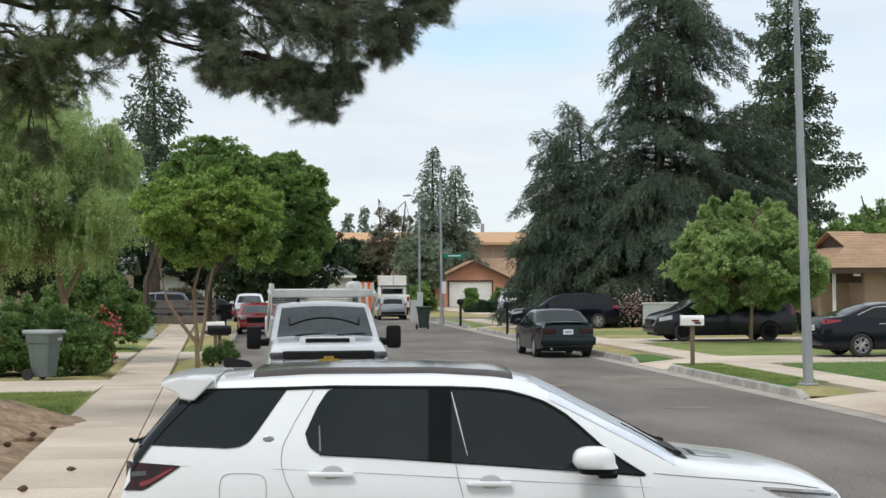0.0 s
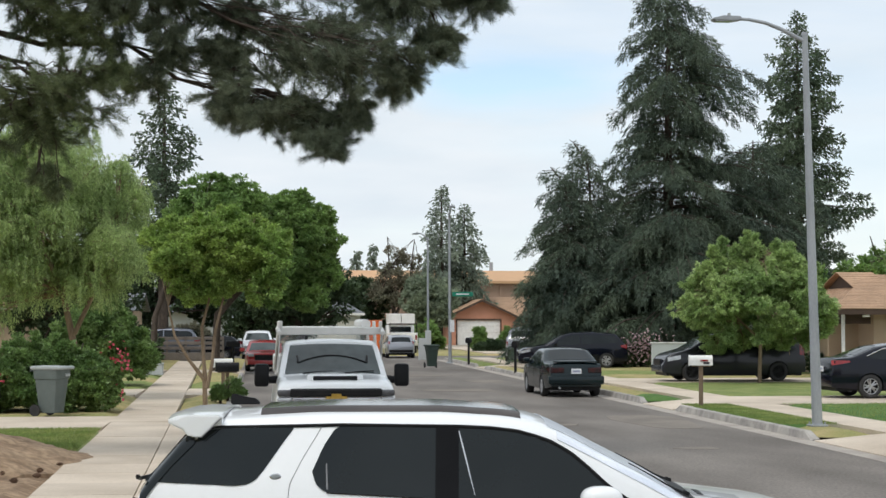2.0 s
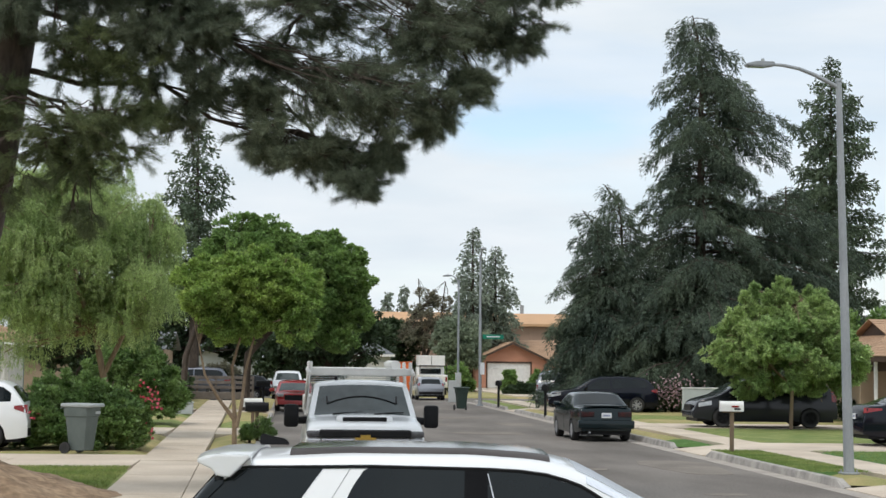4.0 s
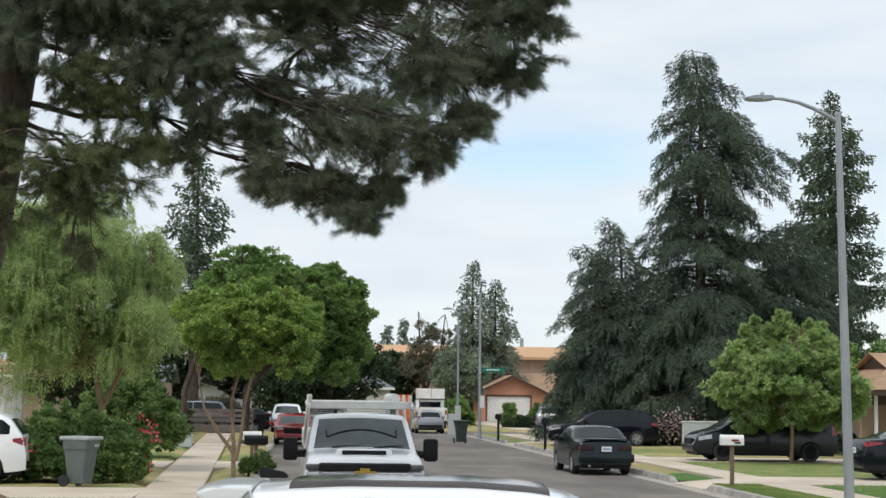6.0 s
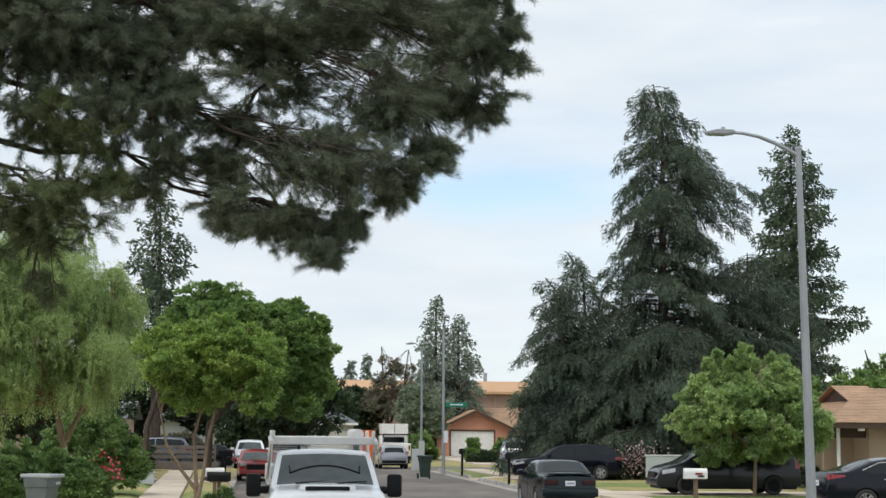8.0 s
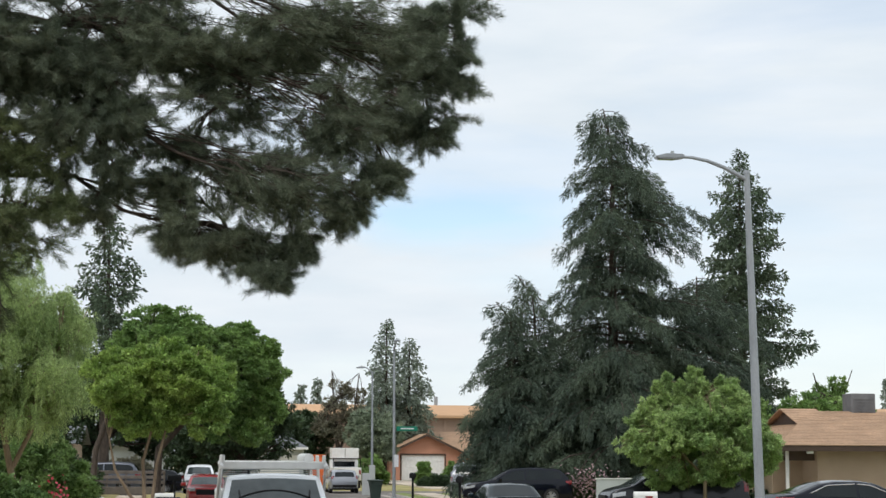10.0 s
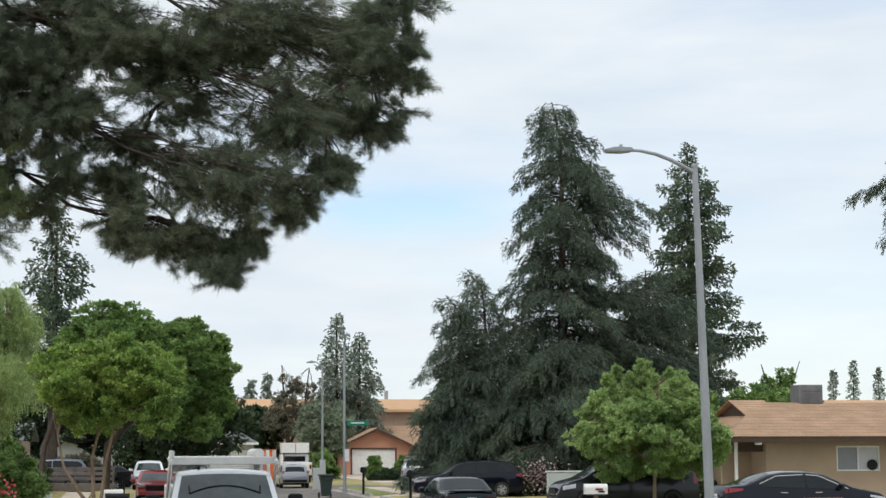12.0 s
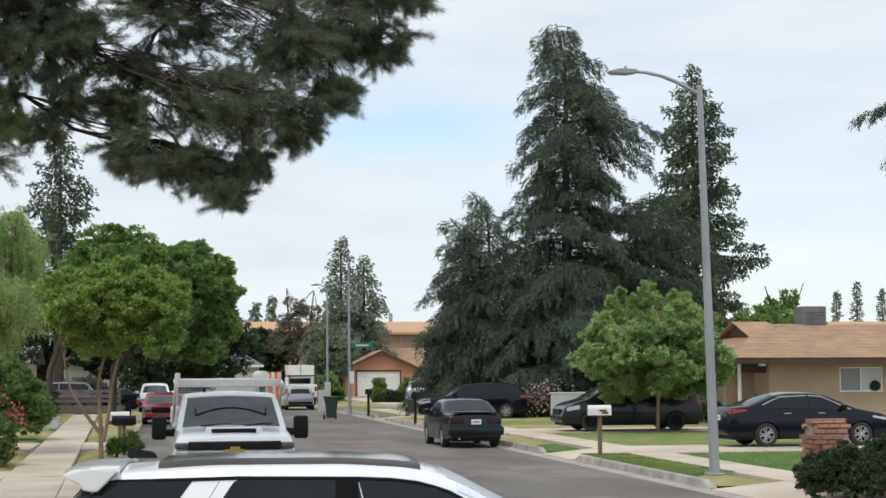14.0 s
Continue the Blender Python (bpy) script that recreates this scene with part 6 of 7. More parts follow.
def tree(name, label, base, stems, clumps, per, leaf, width, bark, leafmat, droop=0.0, sub=26, fill=0.35, limbs=3, category="tree"):
    """Stems are paths of (x, y, z, radius); every clump gets a limb from the nearest stem."""
    t = thing(name, label, category, pose(*base))
    b = Vector(base)
    tops = []
    for st in stems:
        part("trunk", tube([Vector(p[:3]) - b for p in st], [p[3] for p in st], 9), bark, t, smooth=True)
        tops += [(Vector(p[:3]), p[3]) for p in st[len(st) // 2:]]
    bm = bmesh.new()
    for c in clumps:
        cp = Vector(c[:3])
        start, r = min(tops, key=lambda q: (q[0] - cp).length)
        for k in range(limbs):
            end = cp + Vector(rng.normal(size=3)) * 0.45 * min(c[3], c[5])
            path = branch_path(start - b, end - b, 0.1, 6)
            tube(path, list(np.linspace(min(r * 0.6, 0.09), 0.012, 6)), 5, bm)
    if clumps and limbs:
        tagged(part("branchwork", bm, bark, t, smooth=True), kind="stuff")
    v, fc = broad_crown(clumps, per, leaf, width, droop, sub, fill)
    fast("crown", v - np.array(base), fc, leafmat, t)
    return t


def spread(cx, cy, cz, rx, ry, rz, n, r0, r1, flat=0.8, low=-0.9):
    """Clumps spread over an ellipsoid."""
    out = []
    for i in range(n):
        u = unit(1)[0]
        if u[2] < low:
            u[2] = -u[2]
        k = rng.uniform(0.45, 0.92)
        r = rng.uniform(r0, r1)
        out.append((cx + u[0] * k * rx, cy + u[1] * k * ry, cz + u[2] * k * rz, r, r, r * flat))
    return out


# small many-stemmed tree by the pavement
tree("street_tree", "small rounded tree with several bare tan stems", (-1.4, 42.2, 0.15),
     [[(-1.4, 42.2, 0.1, 0.068), (-1.42, 42.2, 0.8, 0.058), (-1.8, 42.1, 1.3, 0.041), (-2.15, 42, 1.9, 0.031), (-2.3, 42, 2.6, 0.020)],
      [(-1.38, 42.2, 0.6, 0.058), (-1.45, 42.3, 1.3, 0.048), (-1.5, 42.4, 2.1, 0.041), (-1.3, 42.4, 2.9, 0.027)],
      [(-1.36, 42.15, 0.6, 0.054), (-1.24, 42.1, 1.2, 0.044), (-1.16, 42.0, 2.0, 0.037), (-0.95, 42, 2.9, 0.027)]],
     spread(-0.98, 42.3, 3.75, 1.72, 1.5, 1.22, 44, 0.40, 0.66, 0.8, -0.75), 5200, 0.085, 0.025, PALEBARK, PRIVET, 0.15, sub=40, fill=0.55)
# pepper tree with drooping foliage
def weeping_tree(name, label, base, stems, clumps, strands, bark, leafmat):
    """A tree whose thin twigs hang from every clump, each set with small narrow leaves."""
    t = tree(name, label, base, stems, clumps, 900, 0.10, 0.012, bark, leafmat, 1.2)
    C, D = [], []
    for x, y, z, rx, ry, rz in clumps:
        for _ in range(strands):
            u = unit(1)[0]
            p = np.array([x + u[0] * rx * 0.8, y + u[1] * ry * 0.8, z + abs(u[2]) * rz * 0.7])
            n = int(rng.integers(12, 38))
            q = np.linspace(0, 1, n)[:, None]
            ln = n * 0.024
            out = np.array([u[0], u[1], 0]) * 0.25
            path = p + out * np.sqrt(q) * ln + np.array([0, 0, -1]) * q ** 1.2 * ln + rng.normal(size=(n, 3)) * 0.012
            for sg in (-1, 1):
                C.append(path)
                D.append(rng.normal(size=(n, 3)) * 0.35 + np.array([sg * 0.6 * math.cos(u[0] * 9), sg * 0.6 * math.sin(u[0] * 9), -0.7]))
    C, D = np.concatenate(C), np.concatenate(D)
    n = len(C)
    v, fc = leaf_arrays(C, D, unit(n), 0.09 * rng.uniform(0.6, 1.3, n), 0.010 * rng.uniform(0.7, 1.3, n))
    fast("hanging_foliage", v - np.array(base), fc, leafmat, t, "thin hanging twigs with narrow pale leaves")
    return t


weeping_tree("pepper_tree", "weeping pale green pepper tree", (-5.0, 46, 0.15),
             [[(-5.0, 46, 0.1, 0.11), (-5.0, 46, 1.6, 0.095), (-5.3, 46, 3.0, 0.08), (-6.0, 46, 4.6, 0.06)], [(-5.0, 46, 1.9, 0.07), (-4.5, 46, 3.0, 0.06), (-3.9, 46, 4.2, 0.04)]],
             spread(-6.0, 46, 4.7, 3.3, 2.4, 3.1, 150, 0.4, 0.8, 1.1, -0.8), 44, PALEBARK, PEPPER)
# large dense tree behind
tree("shade_tree", "large dense dark green shade tree", (-4.6, 72, 0.15),
     [[(-4.6, 72, 0.1, 0.15), (-4.5, 72, 2.4, 0.13), (-3.9, 72, 4.2, 0.1), (-3.0, 72, 6, 0.07)], [(-2.0, 72, 0.1, 0.2), (-1.9, 72, 2.5, 0.16), (-0.2, 72, 4.4, 0.11), (1.1, 72, 6, 0.07)]],
     spread(-1.8, 72, 5.6, 2.9, 2.6, 2.75, 80, 0.55, 0.9) + spread(1.4, 72.3, 5.0, 2.0, 2.2, 2.9, 60, 0.45, 0.8), 2800, 0.13, 0.04, BARK, BROAD, 0.1, sub=34, fill=0.5)
tree("shade_tree", "dark green tree crowding behind parked cars", (2.0, 84, 0.15),
     [[(2.0, 84, 0.1, 0.25), (2, 84, 2, 0.2), (1.6, 84, 4.5, 0.1)]], spread(1.4, 84, 4.0, 2.8, 2, 2.4, 24, 0.8, 1.2), 1200, 0.2, 0.06, BARK, DARKLEAF, 0.1)
# ash tree over the lawn
tree("ash_tree", "small bright green ash tree on a front lawn", (16.8, 56.3, 0.15),
     [[(16.8, 56.3, 0.1, 0.07), (16.85, 56.3, 1.5, 0.06), (16.8, 56.3, 2.6, 0.045), (16.9, 56.3, 4.4, 0.02)], [(16.85, 56.3, 1.5, 0.045), (17.6, 56.3, 2.4, 0.035), (18.2, 56.3, 3.2, 0.02)], [(16.85, 56.3, 1.6, 0.045), (16.0, 56.3, 2.4, 0.035), (15.2, 56.3, 3.0, 0.02)]],
     spread(16.6, 56.3, 2.75, 2.95, 2.4, 1.75, 150, 0.24, 0.5) + spread(17.0, 56.3, 4.1, 1.6, 1.3, 0.8, 26, 0.2, 0.4) + [(16.6 + 1.9 * k, 56.3 + 0.5 * math.sin(9 * k), 4.75 - 0.7 * k * k + 0.2 * math.sin(23 * k), 0.13, 0.13, 0.42) for k in np.linspace(-0.9, 1.1, 15)], 1350, 0.13, 0.024, PALEBARK, ASHLEAF, 0.3, sub=22, fill=0.15)


def pine_tufts(C, D, length, per, spread_k=0.7, w=0.0035):
    """Needle bundles: per needles fan out from each point."""
    n = len(C)
    c = np.repeat(C, per, 0) + rng.normal(size=(n * per, 3)) * 0.025
    d = np.repeat(D, per, 0) + unit(n * per) * spread_k
    d /= np.linalg.norm(d, axis=1, keepdims=True)
    L = length * rng.uniform(0.7, 1.2, n * per)[:, None]
    s = np.cross(d, unit(n * per))
    s /= np.maximum(np.linalg.norm(s, axis=1, keepdims=True), 1e-6)
    v = np.stack([c - s * w, c + s * w, c + d * L], 1).reshape(-1, 3)
    return v, np.arange(len(v)).reshape(-1, 3)


def big_pine():
    base = Vector((-5.5, 26.5, 0.6))
    t = thing("pine_tree", "large leaning pine with long dark needles overhanging the street", "tree", pose(*base))
    trunk = [(-5.15, 26.5, 0.2, 0.85), (-5.15, 26.5, 0.8, 0.66), (-5.2, 26.5, 1.6, 0.55), (-5.2, 26.4, 3, 0.5), (-4.75, 26.3, 5.2, 0.46), (-4.4, 26.2, 7.4, 0.4), (-4.1, 26, 9.5, 0.33), (-3.9, 26, 12, 0.2), (-3.9, 26, 13.5, 0.08)]
    part("trunk", tube([Vector(p[:3]) - base for p in trunk], [p[3] for p in trunk], 16), BARK, t, "dark furrowed trunk", True)
    # foliage masses: x, y, z, rx, ry, rz, twigs
    street_side = [(1.0, 25.5, 6.3, 1.35, 1.3, 0.9, 260), (0.4, 26, 5.45, 0.95, 1.0, 0.5, 150), (2.3, 25.5, 7.4, 1.2, 1.3, 0.95, 240), (3.2, 25.5, 8.3, 0.95, 1.1, 0.85, 170),
                   (0.5, 26, 7.8, 1.7, 1.3, 0.9, 170), (-0.5, 26, 6.2, 0.8, 0.9, 0.6, 90), (-0.35, 25.7, 6.9, 0.9, 0.8, 0.4, 70)]
    street_edge = [(3.75, 25.6, 8.1, 0.45, 0.6, 0.55, 50), (3.2, 25.6, 7.4, 0.5, 0.7, 0.45, 60), (2.62, 25.6, 6.65, 0.55, 0.8, 0.45, 70), (2.0, 25.6, 5.95, 0.55, 0.8, 0.45, 80),
                   (1.42, 25.6, 5.42, 0.5, 0.8, 0.4, 70), (0.8, 25.6, 4.98, 0.5, 0.7, 0.3, 60), (-0.35, 25.6, 5.6, 0.55, 0.7, 0.35, 60)]
    upper = [(1.8, 26, 8.9, 1.9, 1.5, 0.9, 260), (-1.2, 26, 8.9, 2.1, 1.6, 0.9, 280), (1.0, 26, 10.2, 3.0, 1.8, 0.9, 320), (-2.5, 26, 10.4, 2.6, 1.8, 0.9, 280),
             (0, 26, 12, 3.2, 2.4, 1.0, 160), (-5.5, 27, 11.5, 2.5, 2.2, 1.2, 130), (-3.8, 25.3, 9.2, 1.2, 0.8, 0.9, 170), (-4.4, 25.0, 9.0, 1.0, 0.6, 0.8, 110),
             (3.55, 25.8, 9.1, 0.9, 1.0, 0.6, 100)]
    trunk_side = [(-2.0, 26, 7.4, 1.2, 1.2, 0.8, 105), (-2.7, 25.5, 6.7, 0.95, 1.0, 0.7, 85), (-3.0, 25.5, 5.6, 1.2, 1.1, 0.7, 110), (-3.9, 25.5, 5.0, 1.15, 1.0, 0.7, 60),
                  (-3.6, 25.5, 8.0, 1.3, 1.0, 0.9, 170), (-4.6, 25.2, 6.0, 1.3, 0.8, 0.9, 60), (-1.6, 26, 5.9, 0.5, 0.6, 0.4, 28)]
    low_limbs = [(-6.5, 25.5, 7.5, 1.6, 1.3, 1.2, 170), (-2.6, 25.4, 8.1, 1.2, 1.0, 0.8, 160), (-1.5, 25.5, 7.6, 0.9, 1.0, 0.6, 70), (-1.4, 25.5, 7.0, 0.8, 0.8, 0.5, 22),
                 (-4.3, 25.0, 7.4, 0.8, 0.5, 0.8, 90), (-5.0, 25.0, 5.0, 0.8, 0.5, 0.6, 50), (-3.35, 25.5, 4.35, 0.5, 0.5, 0.35, 30), (-2.2, 25.5, 5.9, 0.5, 0.6, 0.4, 40)]
    fringe = [(0.9, 25.6, 5.05, 1.0, 0.6, 0.5, 36), (2.2, 25.6, 6.2, 0.8, 0.6, 0.6, 36), (3.3, 25.6, 7.35, 0.7, 0.6, 0.6, 34), (-0.6, 25.6, 5.55, 0.8, 0.6, 0.5, 32),
              (3.8, 25.6, 8.4, 0.5, 0.5, 0.6, 26)]
    inner = [(-3.0, 25.6, 6.7, 0.9, 0.8, 0.7, 55), (-3.7, 25.6, 6.9, 0.6, 0.6, 0.8, 25), (-1.4, 25.6, 6.4, 0.7, 0.7, 0.5, 75), (-3.6, 25.5, 7.7, 0.8, 0.6, 0.6, 55), (-2.4, 25.6, 8.15, 1.3, 0.9, 0.7, 130), (-1.0, 25.6, 8.35, 1.2, 0.9, 0.55, 110), (-1.9, 25.5, 7.25, 0.9, 0.8, 0.55, 75), (0.9, 25.6, 8.3, 1.3, 0.9, 0.6, 80), (-2.25, 25.6, 6.9, 0.7, 0.8, 0.9, 95), (-3.2, 25.5, 8.25, 1.2, 0.9, 0.6, 130), (-0.4, 25.7, 8.4, 1.6, 1.0, 0.4, 130), (-1.3, 25.7, 7.35, 0.5, 0.7, 0.6, 55), (-3.0, 25.5, 5.5, 1.3, 0.9, 0.8, 90)]
    masses = street_side + street_edge + upper + trunk_side + low_limbs + fringe + inner
    twigs = bmesh.new()
    C, D, pale = [], [], []
    for x, y, z, rx, ry, rz, n in masses:
        c = Vector((x, y, z))
        th = min(max(z + 0.5 + 0.16 * abs(x + 4.4), 3.5), 12.5)
        k = [i for i in range(len(trunk) - 1) if trunk[i][2] <= th <= trunk[i + 1][2]][0]
        u = (th - trunk[k][2]) / (trunk[k + 1][2] - trunk[k][2])
        st = Vector(trunk[k][:3]).lerp(Vector(trunk[k + 1][:3]), u)
        if n <= 100:
            st = min((Vector(q[:3]) for q in masses if q[6] > 100), key=lambda q: (q - c).length)
        path = branch_path(st - base, c - base, 0.25, 9, 0.085)
        part("limb", tube(path, list(np.linspace(0.055 if n > 100 else 0.035, 0.012, 9)), 7), BARK, t, smooth=True)
        ends = []
        for _ in range(max(6, n // 9)):
            e = c + Vector(unit(1)[0]) * rng.uniform(0.2, 0.9)
            e = Vector((c.x + (e.x - c.x) * rx, c.y + (e.y - c.y) * ry, c.z + (e.z - c.z) * rz))
            s0 = path[int(rng.integers(4, 9))] + base
            p2 = branch_path(s0 - base, e - base, 0.06, 6, 0.08)
            tube(p2, list(np.linspace(0.012, 0.005, 6)), 5, twigs)
            ends.append((s0, e))
        for _ in range(n):
            s0, e = ends[int(rng.integers(len(ends)))]
            o = Vector(unit(1)[0])
            tip = e + Vector((o.x * rx * 0.42, o.y * ry * 0.45, o.z * rz * 0.42 - 0.05))
            mid = e.lerp(s0, rng.uniform(0, 0.35))
            tube([mid - base, mid.lerp(tip, 0.6) + Vector((0, 0, 0.02)) - base, tip - base], [0.007, 0.005, 0.003], 3, twigs, cap=False)
            dirn = (tip - mid).normalized()
            for q in np.linspace(0.3, 1.0, 7):
                C.append(np.array(mid.lerp(tip, q)))
                D.append(np.array(dirn) * 0.9 + np.array([0, 0, 0.05]))
                # low masses on the trunk side take the lit needle colour
                pale.append(z < 6.9 and x < -1.7)
    tagged(part("twigwork", twigs, BARK, t), kind="stuff")
    C, D = np.array(C), np.array(D)
    pale = np.array(pale)
    v, fc = pine_tufts(C[~pale], D[~pale], 0.135, 26, 0.8, 0.0036)
    fast("crown", v - np.array(base), fc, NEEDLE, t, "long dark green pine needles")
    v, fc = pine_tufts(C[pale], D[pale], 0.135, 24, 0.8, 0.0034)
    fast("lower_crown", v - np.array(base), fc, LITNEEDLE, t, "low limb needles with light put into their paler green")


big_pine()


def conifer(name, label, base, height, right, left, count, leafmat, leaf, width, start=0.08, lean=0.0, trunk_r=0.35, rise=0.2, droop=0.5, shoot=1.2, step=0.26, sag=0.4, hang=0.25, rag=0.3, tip=0.0, dense=16, lift=0.0):
    """A tall conifer. right and left give the reach (height, metres) on both sides; each limb carries
    side shoots, and each shoot its own hanging sprays."""
    t = thing(name, label, "tree", pose(*base))
    hh = np.linspace(0, height, 12)

    def axis(h):
        return lean * h / height + tip * max(0, (h / height - 0.86) / 0.14) ** 2

    part("trunk", tube([(axis(h), 0, h) for h in hh], list(np.linspace(trunk_r, 0.025, 12)), 10), BARK, t, smooth=True)
    bm = bmesh.new()
    C, D = [], []
    for i in range(count):
        u = start + (1 - start) * ((i + rng.random()) / count) ** 0.95
        h = u * height
        a = i * 2.39996 + rng.normal() * 0.4
        ca = math.cos(a)
        rr, rl = np.interp(h, *zip(*right)), np.interp(h, *zip(*left))
        L = max(0.25, (rr * (1 + ca) + rl * (1 - ca)) / 2 * (rng.uniform(1 - rag, 1.0) if i % 4 else 1.1))
        d = np.array([ca, math.sin(a), 0])
        sd = np.array([-d[1], d[0], 0])
        bow = rise * rng.uniform(0.5, 1.5) + rng.normal() * 0.09
        root = np.array([axis(h), 0, h])

        def at(q):
            q = np.asarray(q, float).reshape(-1, 1)
            return root + q * L * d + L * (bow * q - droop * q ** 2.2 + lift * q ** 3) * np.array([0, 0, 1])

        tube(list(at(np.linspace(0, 1, 6))), list(np.linspace(0.014 + 0.010 * L, 0.004, 6)), 4, bm, cap=False)
        ns = max(5, int(2 * L / step))
        qs = np.clip(np.linspace(0.12, 1.0, ns) + rng.normal(size=ns) * 0.02, 0.08, 1)
        ls = (shoot * np.minimum(1, 0.35 * L) * (1.08 - qs) ** 0.55 + 0.2) * rng.uniform(0.6, 1.15, ns)
        sgn = np.where(np.arange(ns) % 2 == 0, 1.0, -1.0)
        dirs = d * 0.65 + sd * sgn[:, None] * (0.8 * (1.05 - 0.75 * qs))[:, None] + rng.normal(size=(ns, 3)) * 0.12
        dirs[:, 2] = rng.normal(size=ns) * 0.1 + lift * 0.5
        p0 = at(qs)
        k = np.maximum(3, (ls * dense).astype(int))
        idx = np.repeat(np.arange(ns), k)
        v = rng.random(len(idx)) ** 0.8
        lv = (ls[idx] * v)[:, None]
        pos = p0[idx] + dirs[idx] * lv + np.array([0, 0, -1]) * sag * lv * v[:, None]
        fall = rng.random((len(idx), 1)) ** 1.7 * hang
        pos = pos + rng.normal(size=(len(idx), 3)) * 0.035 + np.array([0, 0, -1]) * fall
        C.append(pos)
        D.append(dirs[idx] * 0.7 + rng.normal(size=(len(idx), 3)) * 0.32 + np.array([0, 0, -1]) * (sag * 1.5 * v[:, None] + fall * 1.5) + np.array([0, 0, lift]))
    tagged(part("branchwork", bm, BARK, t), kind="stuff")
    C, D = np.concatenate(C), np.concatenate(D)
    n = len(C)
    v, fc = leaf_arrays(C, D, unit(n) + np.array([0, 0, 0.6]), leaf * rng.uniform(0.6, 1.4, n), width * rng.uniform(0.6, 1.3, n))
    fast("crown", v, fc, leafmat, t)
    return t


def deodar(label, x, y, height, right, left, count, **more):
    opts = dict(trunk_r=0.2, shoot=1.5, step=0.25, sag=0.5, hang=0.32, rise=0.2, droop=0.45, dense=46, rag=0.55)
    opts.update(more)
    return conifer("cedar_tree", label, (x, y, 0.1), height, right, left, count, CEDAR, 0.24, 0.020, **opts)


deodar("tall dark blue-green deodar cedar with drooping limbs", 20.6, 85, 20.2,
       [(0, 7.0), (6, 7.6), (8.5, 6.8), (10.2, 5.2), (11.4, 4.2), (12.6, 3.0), (13.1, 3.2), (13.7, 5.0), (15.0, 4.8), (15.6, 3.0), (16.4, 3.9), (17.3, 3.5), (18.0, 1.8), (20.2, 1.3)],
       [(0, 7.6), (4, 6.4), (8, 3.7), (11, 2.9), (13, 2.6), (15, 2.3), (17.5, 1.9), (19.2, 1.9), (20.2, 1.6)], 180, trunk_r=0.42, lean=0.1, tip=-0.5, start=0.06)
deodar("smaller dark deodar cedar with an arching top", 16.6, 84, 11.2, [(0, 4.6), (6, 2.6), (10, 0.9), (11.2, 0.4)], [(0, 4.8), (6, 2.9), (9, 1.9), (10.4, 1.2), (11.2, 0.7)], 110, lean=-0.3, tip=-0.8)
deodar("smaller dark deodar cedar with an arching top", 15.2, 83, 9.8, [(0, 4.0), (5, 2.4), (8.6, 0.9), (9.8, 0.4)], [(0, 3.9), (5, 2.6), (7.8, 1.7), (9, 1.2), (9.8, 0.7)], 92, lean=-0.2, tip=-0.8)
deodar("dark deodar cedar beside its taller neighbour", 26.0, 88, 11.8, [(0, 4.8), (7, 4.8), (10, 3.2), (11.8, 1.0)], [(0, 4.8), (7, 4.6), (10, 3.4), (11.8, 1.2)], 88, trunk_r=0.25)
deodar("low spreading skirt of a dark deodar cedar", 20.3, 82.5, 7.6, [(0, 6.6), (4, 6.8), (7.6, 2.0)], [(0, 7.6), (4, 6.6), (7.6, 2.0)], 110, start=0.12, dense=36)
deodar("dark cedar reaching in beyond the tan house", 38.2, 76, 20, [(0, 6), (20, 2)], [(0, 4.0), (12, 4.0), (13.0, 4.2), (14.5, 5.4), (16, 5.0), (17, 3.0), (20, 1.5)], 60, start=0.68, trunk_r=0.3)
conifer("redwood_tree", "tall slim redwood with tufted limbs", (35.6, 110, 0.1), 23.0, [(0, 3.6), (8, 4.4), (12, 4.1), (17, 3.2), (20, 2.2), (23, 0.3)], [(0, 3.6), (8, 4.2), (12, 3.4), (17, 2.6), (20, 1.7), (23, 0.3)], 165, REDWOOD, 0.26, 0.06,
        rise=0.05, droop=0.12, lift=0.12, rag=0.6, trunk_r=0.4, shoot=1.0, step=0.26, sag=0.25, hang=0.5, dense=24)
conifer("conifer_tree", "tall open conifer with tufted limbs", (-5.5, 95, 0.1), 15.6, [(0, 2.4), (9, 2.2), (12, 1.7), (15.6, 0.4)], [(0, 2.4), (9, 2.3), (12, 1.6), (15.6, 0.4)], 90, REDWOOD, 0.24, 0.06,
        start=0.3, rise=0.05, droop=0.12, lift=0.12, rag=0.65, shoot=0.95, step=0.3, sag=0.25, hang=0.5, dense=30)
for x, y, h in ((16.0, 152, 14.4), (18.2, 153, 12.8)):
    conifer("far_conifer", "far open conifer with haze put into its colour", (x, y, 0.1), h, [(0, 3.0), (h * 0.5, 2.6), (h, 0.4)], [(0, 3.0), (h * 0.5, 2.6), (h, 0.4)], 90, FARLEAF, 0.32, 0.08, start=0.15, rag=0.6, shoot=1.2, step=0.35, sag=0.3, hang=0.6, dense=19, lift=0.1)
for x, y, h in ((124.5, 300, 17.0), (128.5, 300, 18.8), (133.5, 300, 17.5), (13.2, 240, 12.2), (15.5, 240, 13.0), (50, 240, 11)):
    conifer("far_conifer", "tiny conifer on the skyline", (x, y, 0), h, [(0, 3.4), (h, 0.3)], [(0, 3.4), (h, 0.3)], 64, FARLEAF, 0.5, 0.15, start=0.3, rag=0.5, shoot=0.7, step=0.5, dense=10)
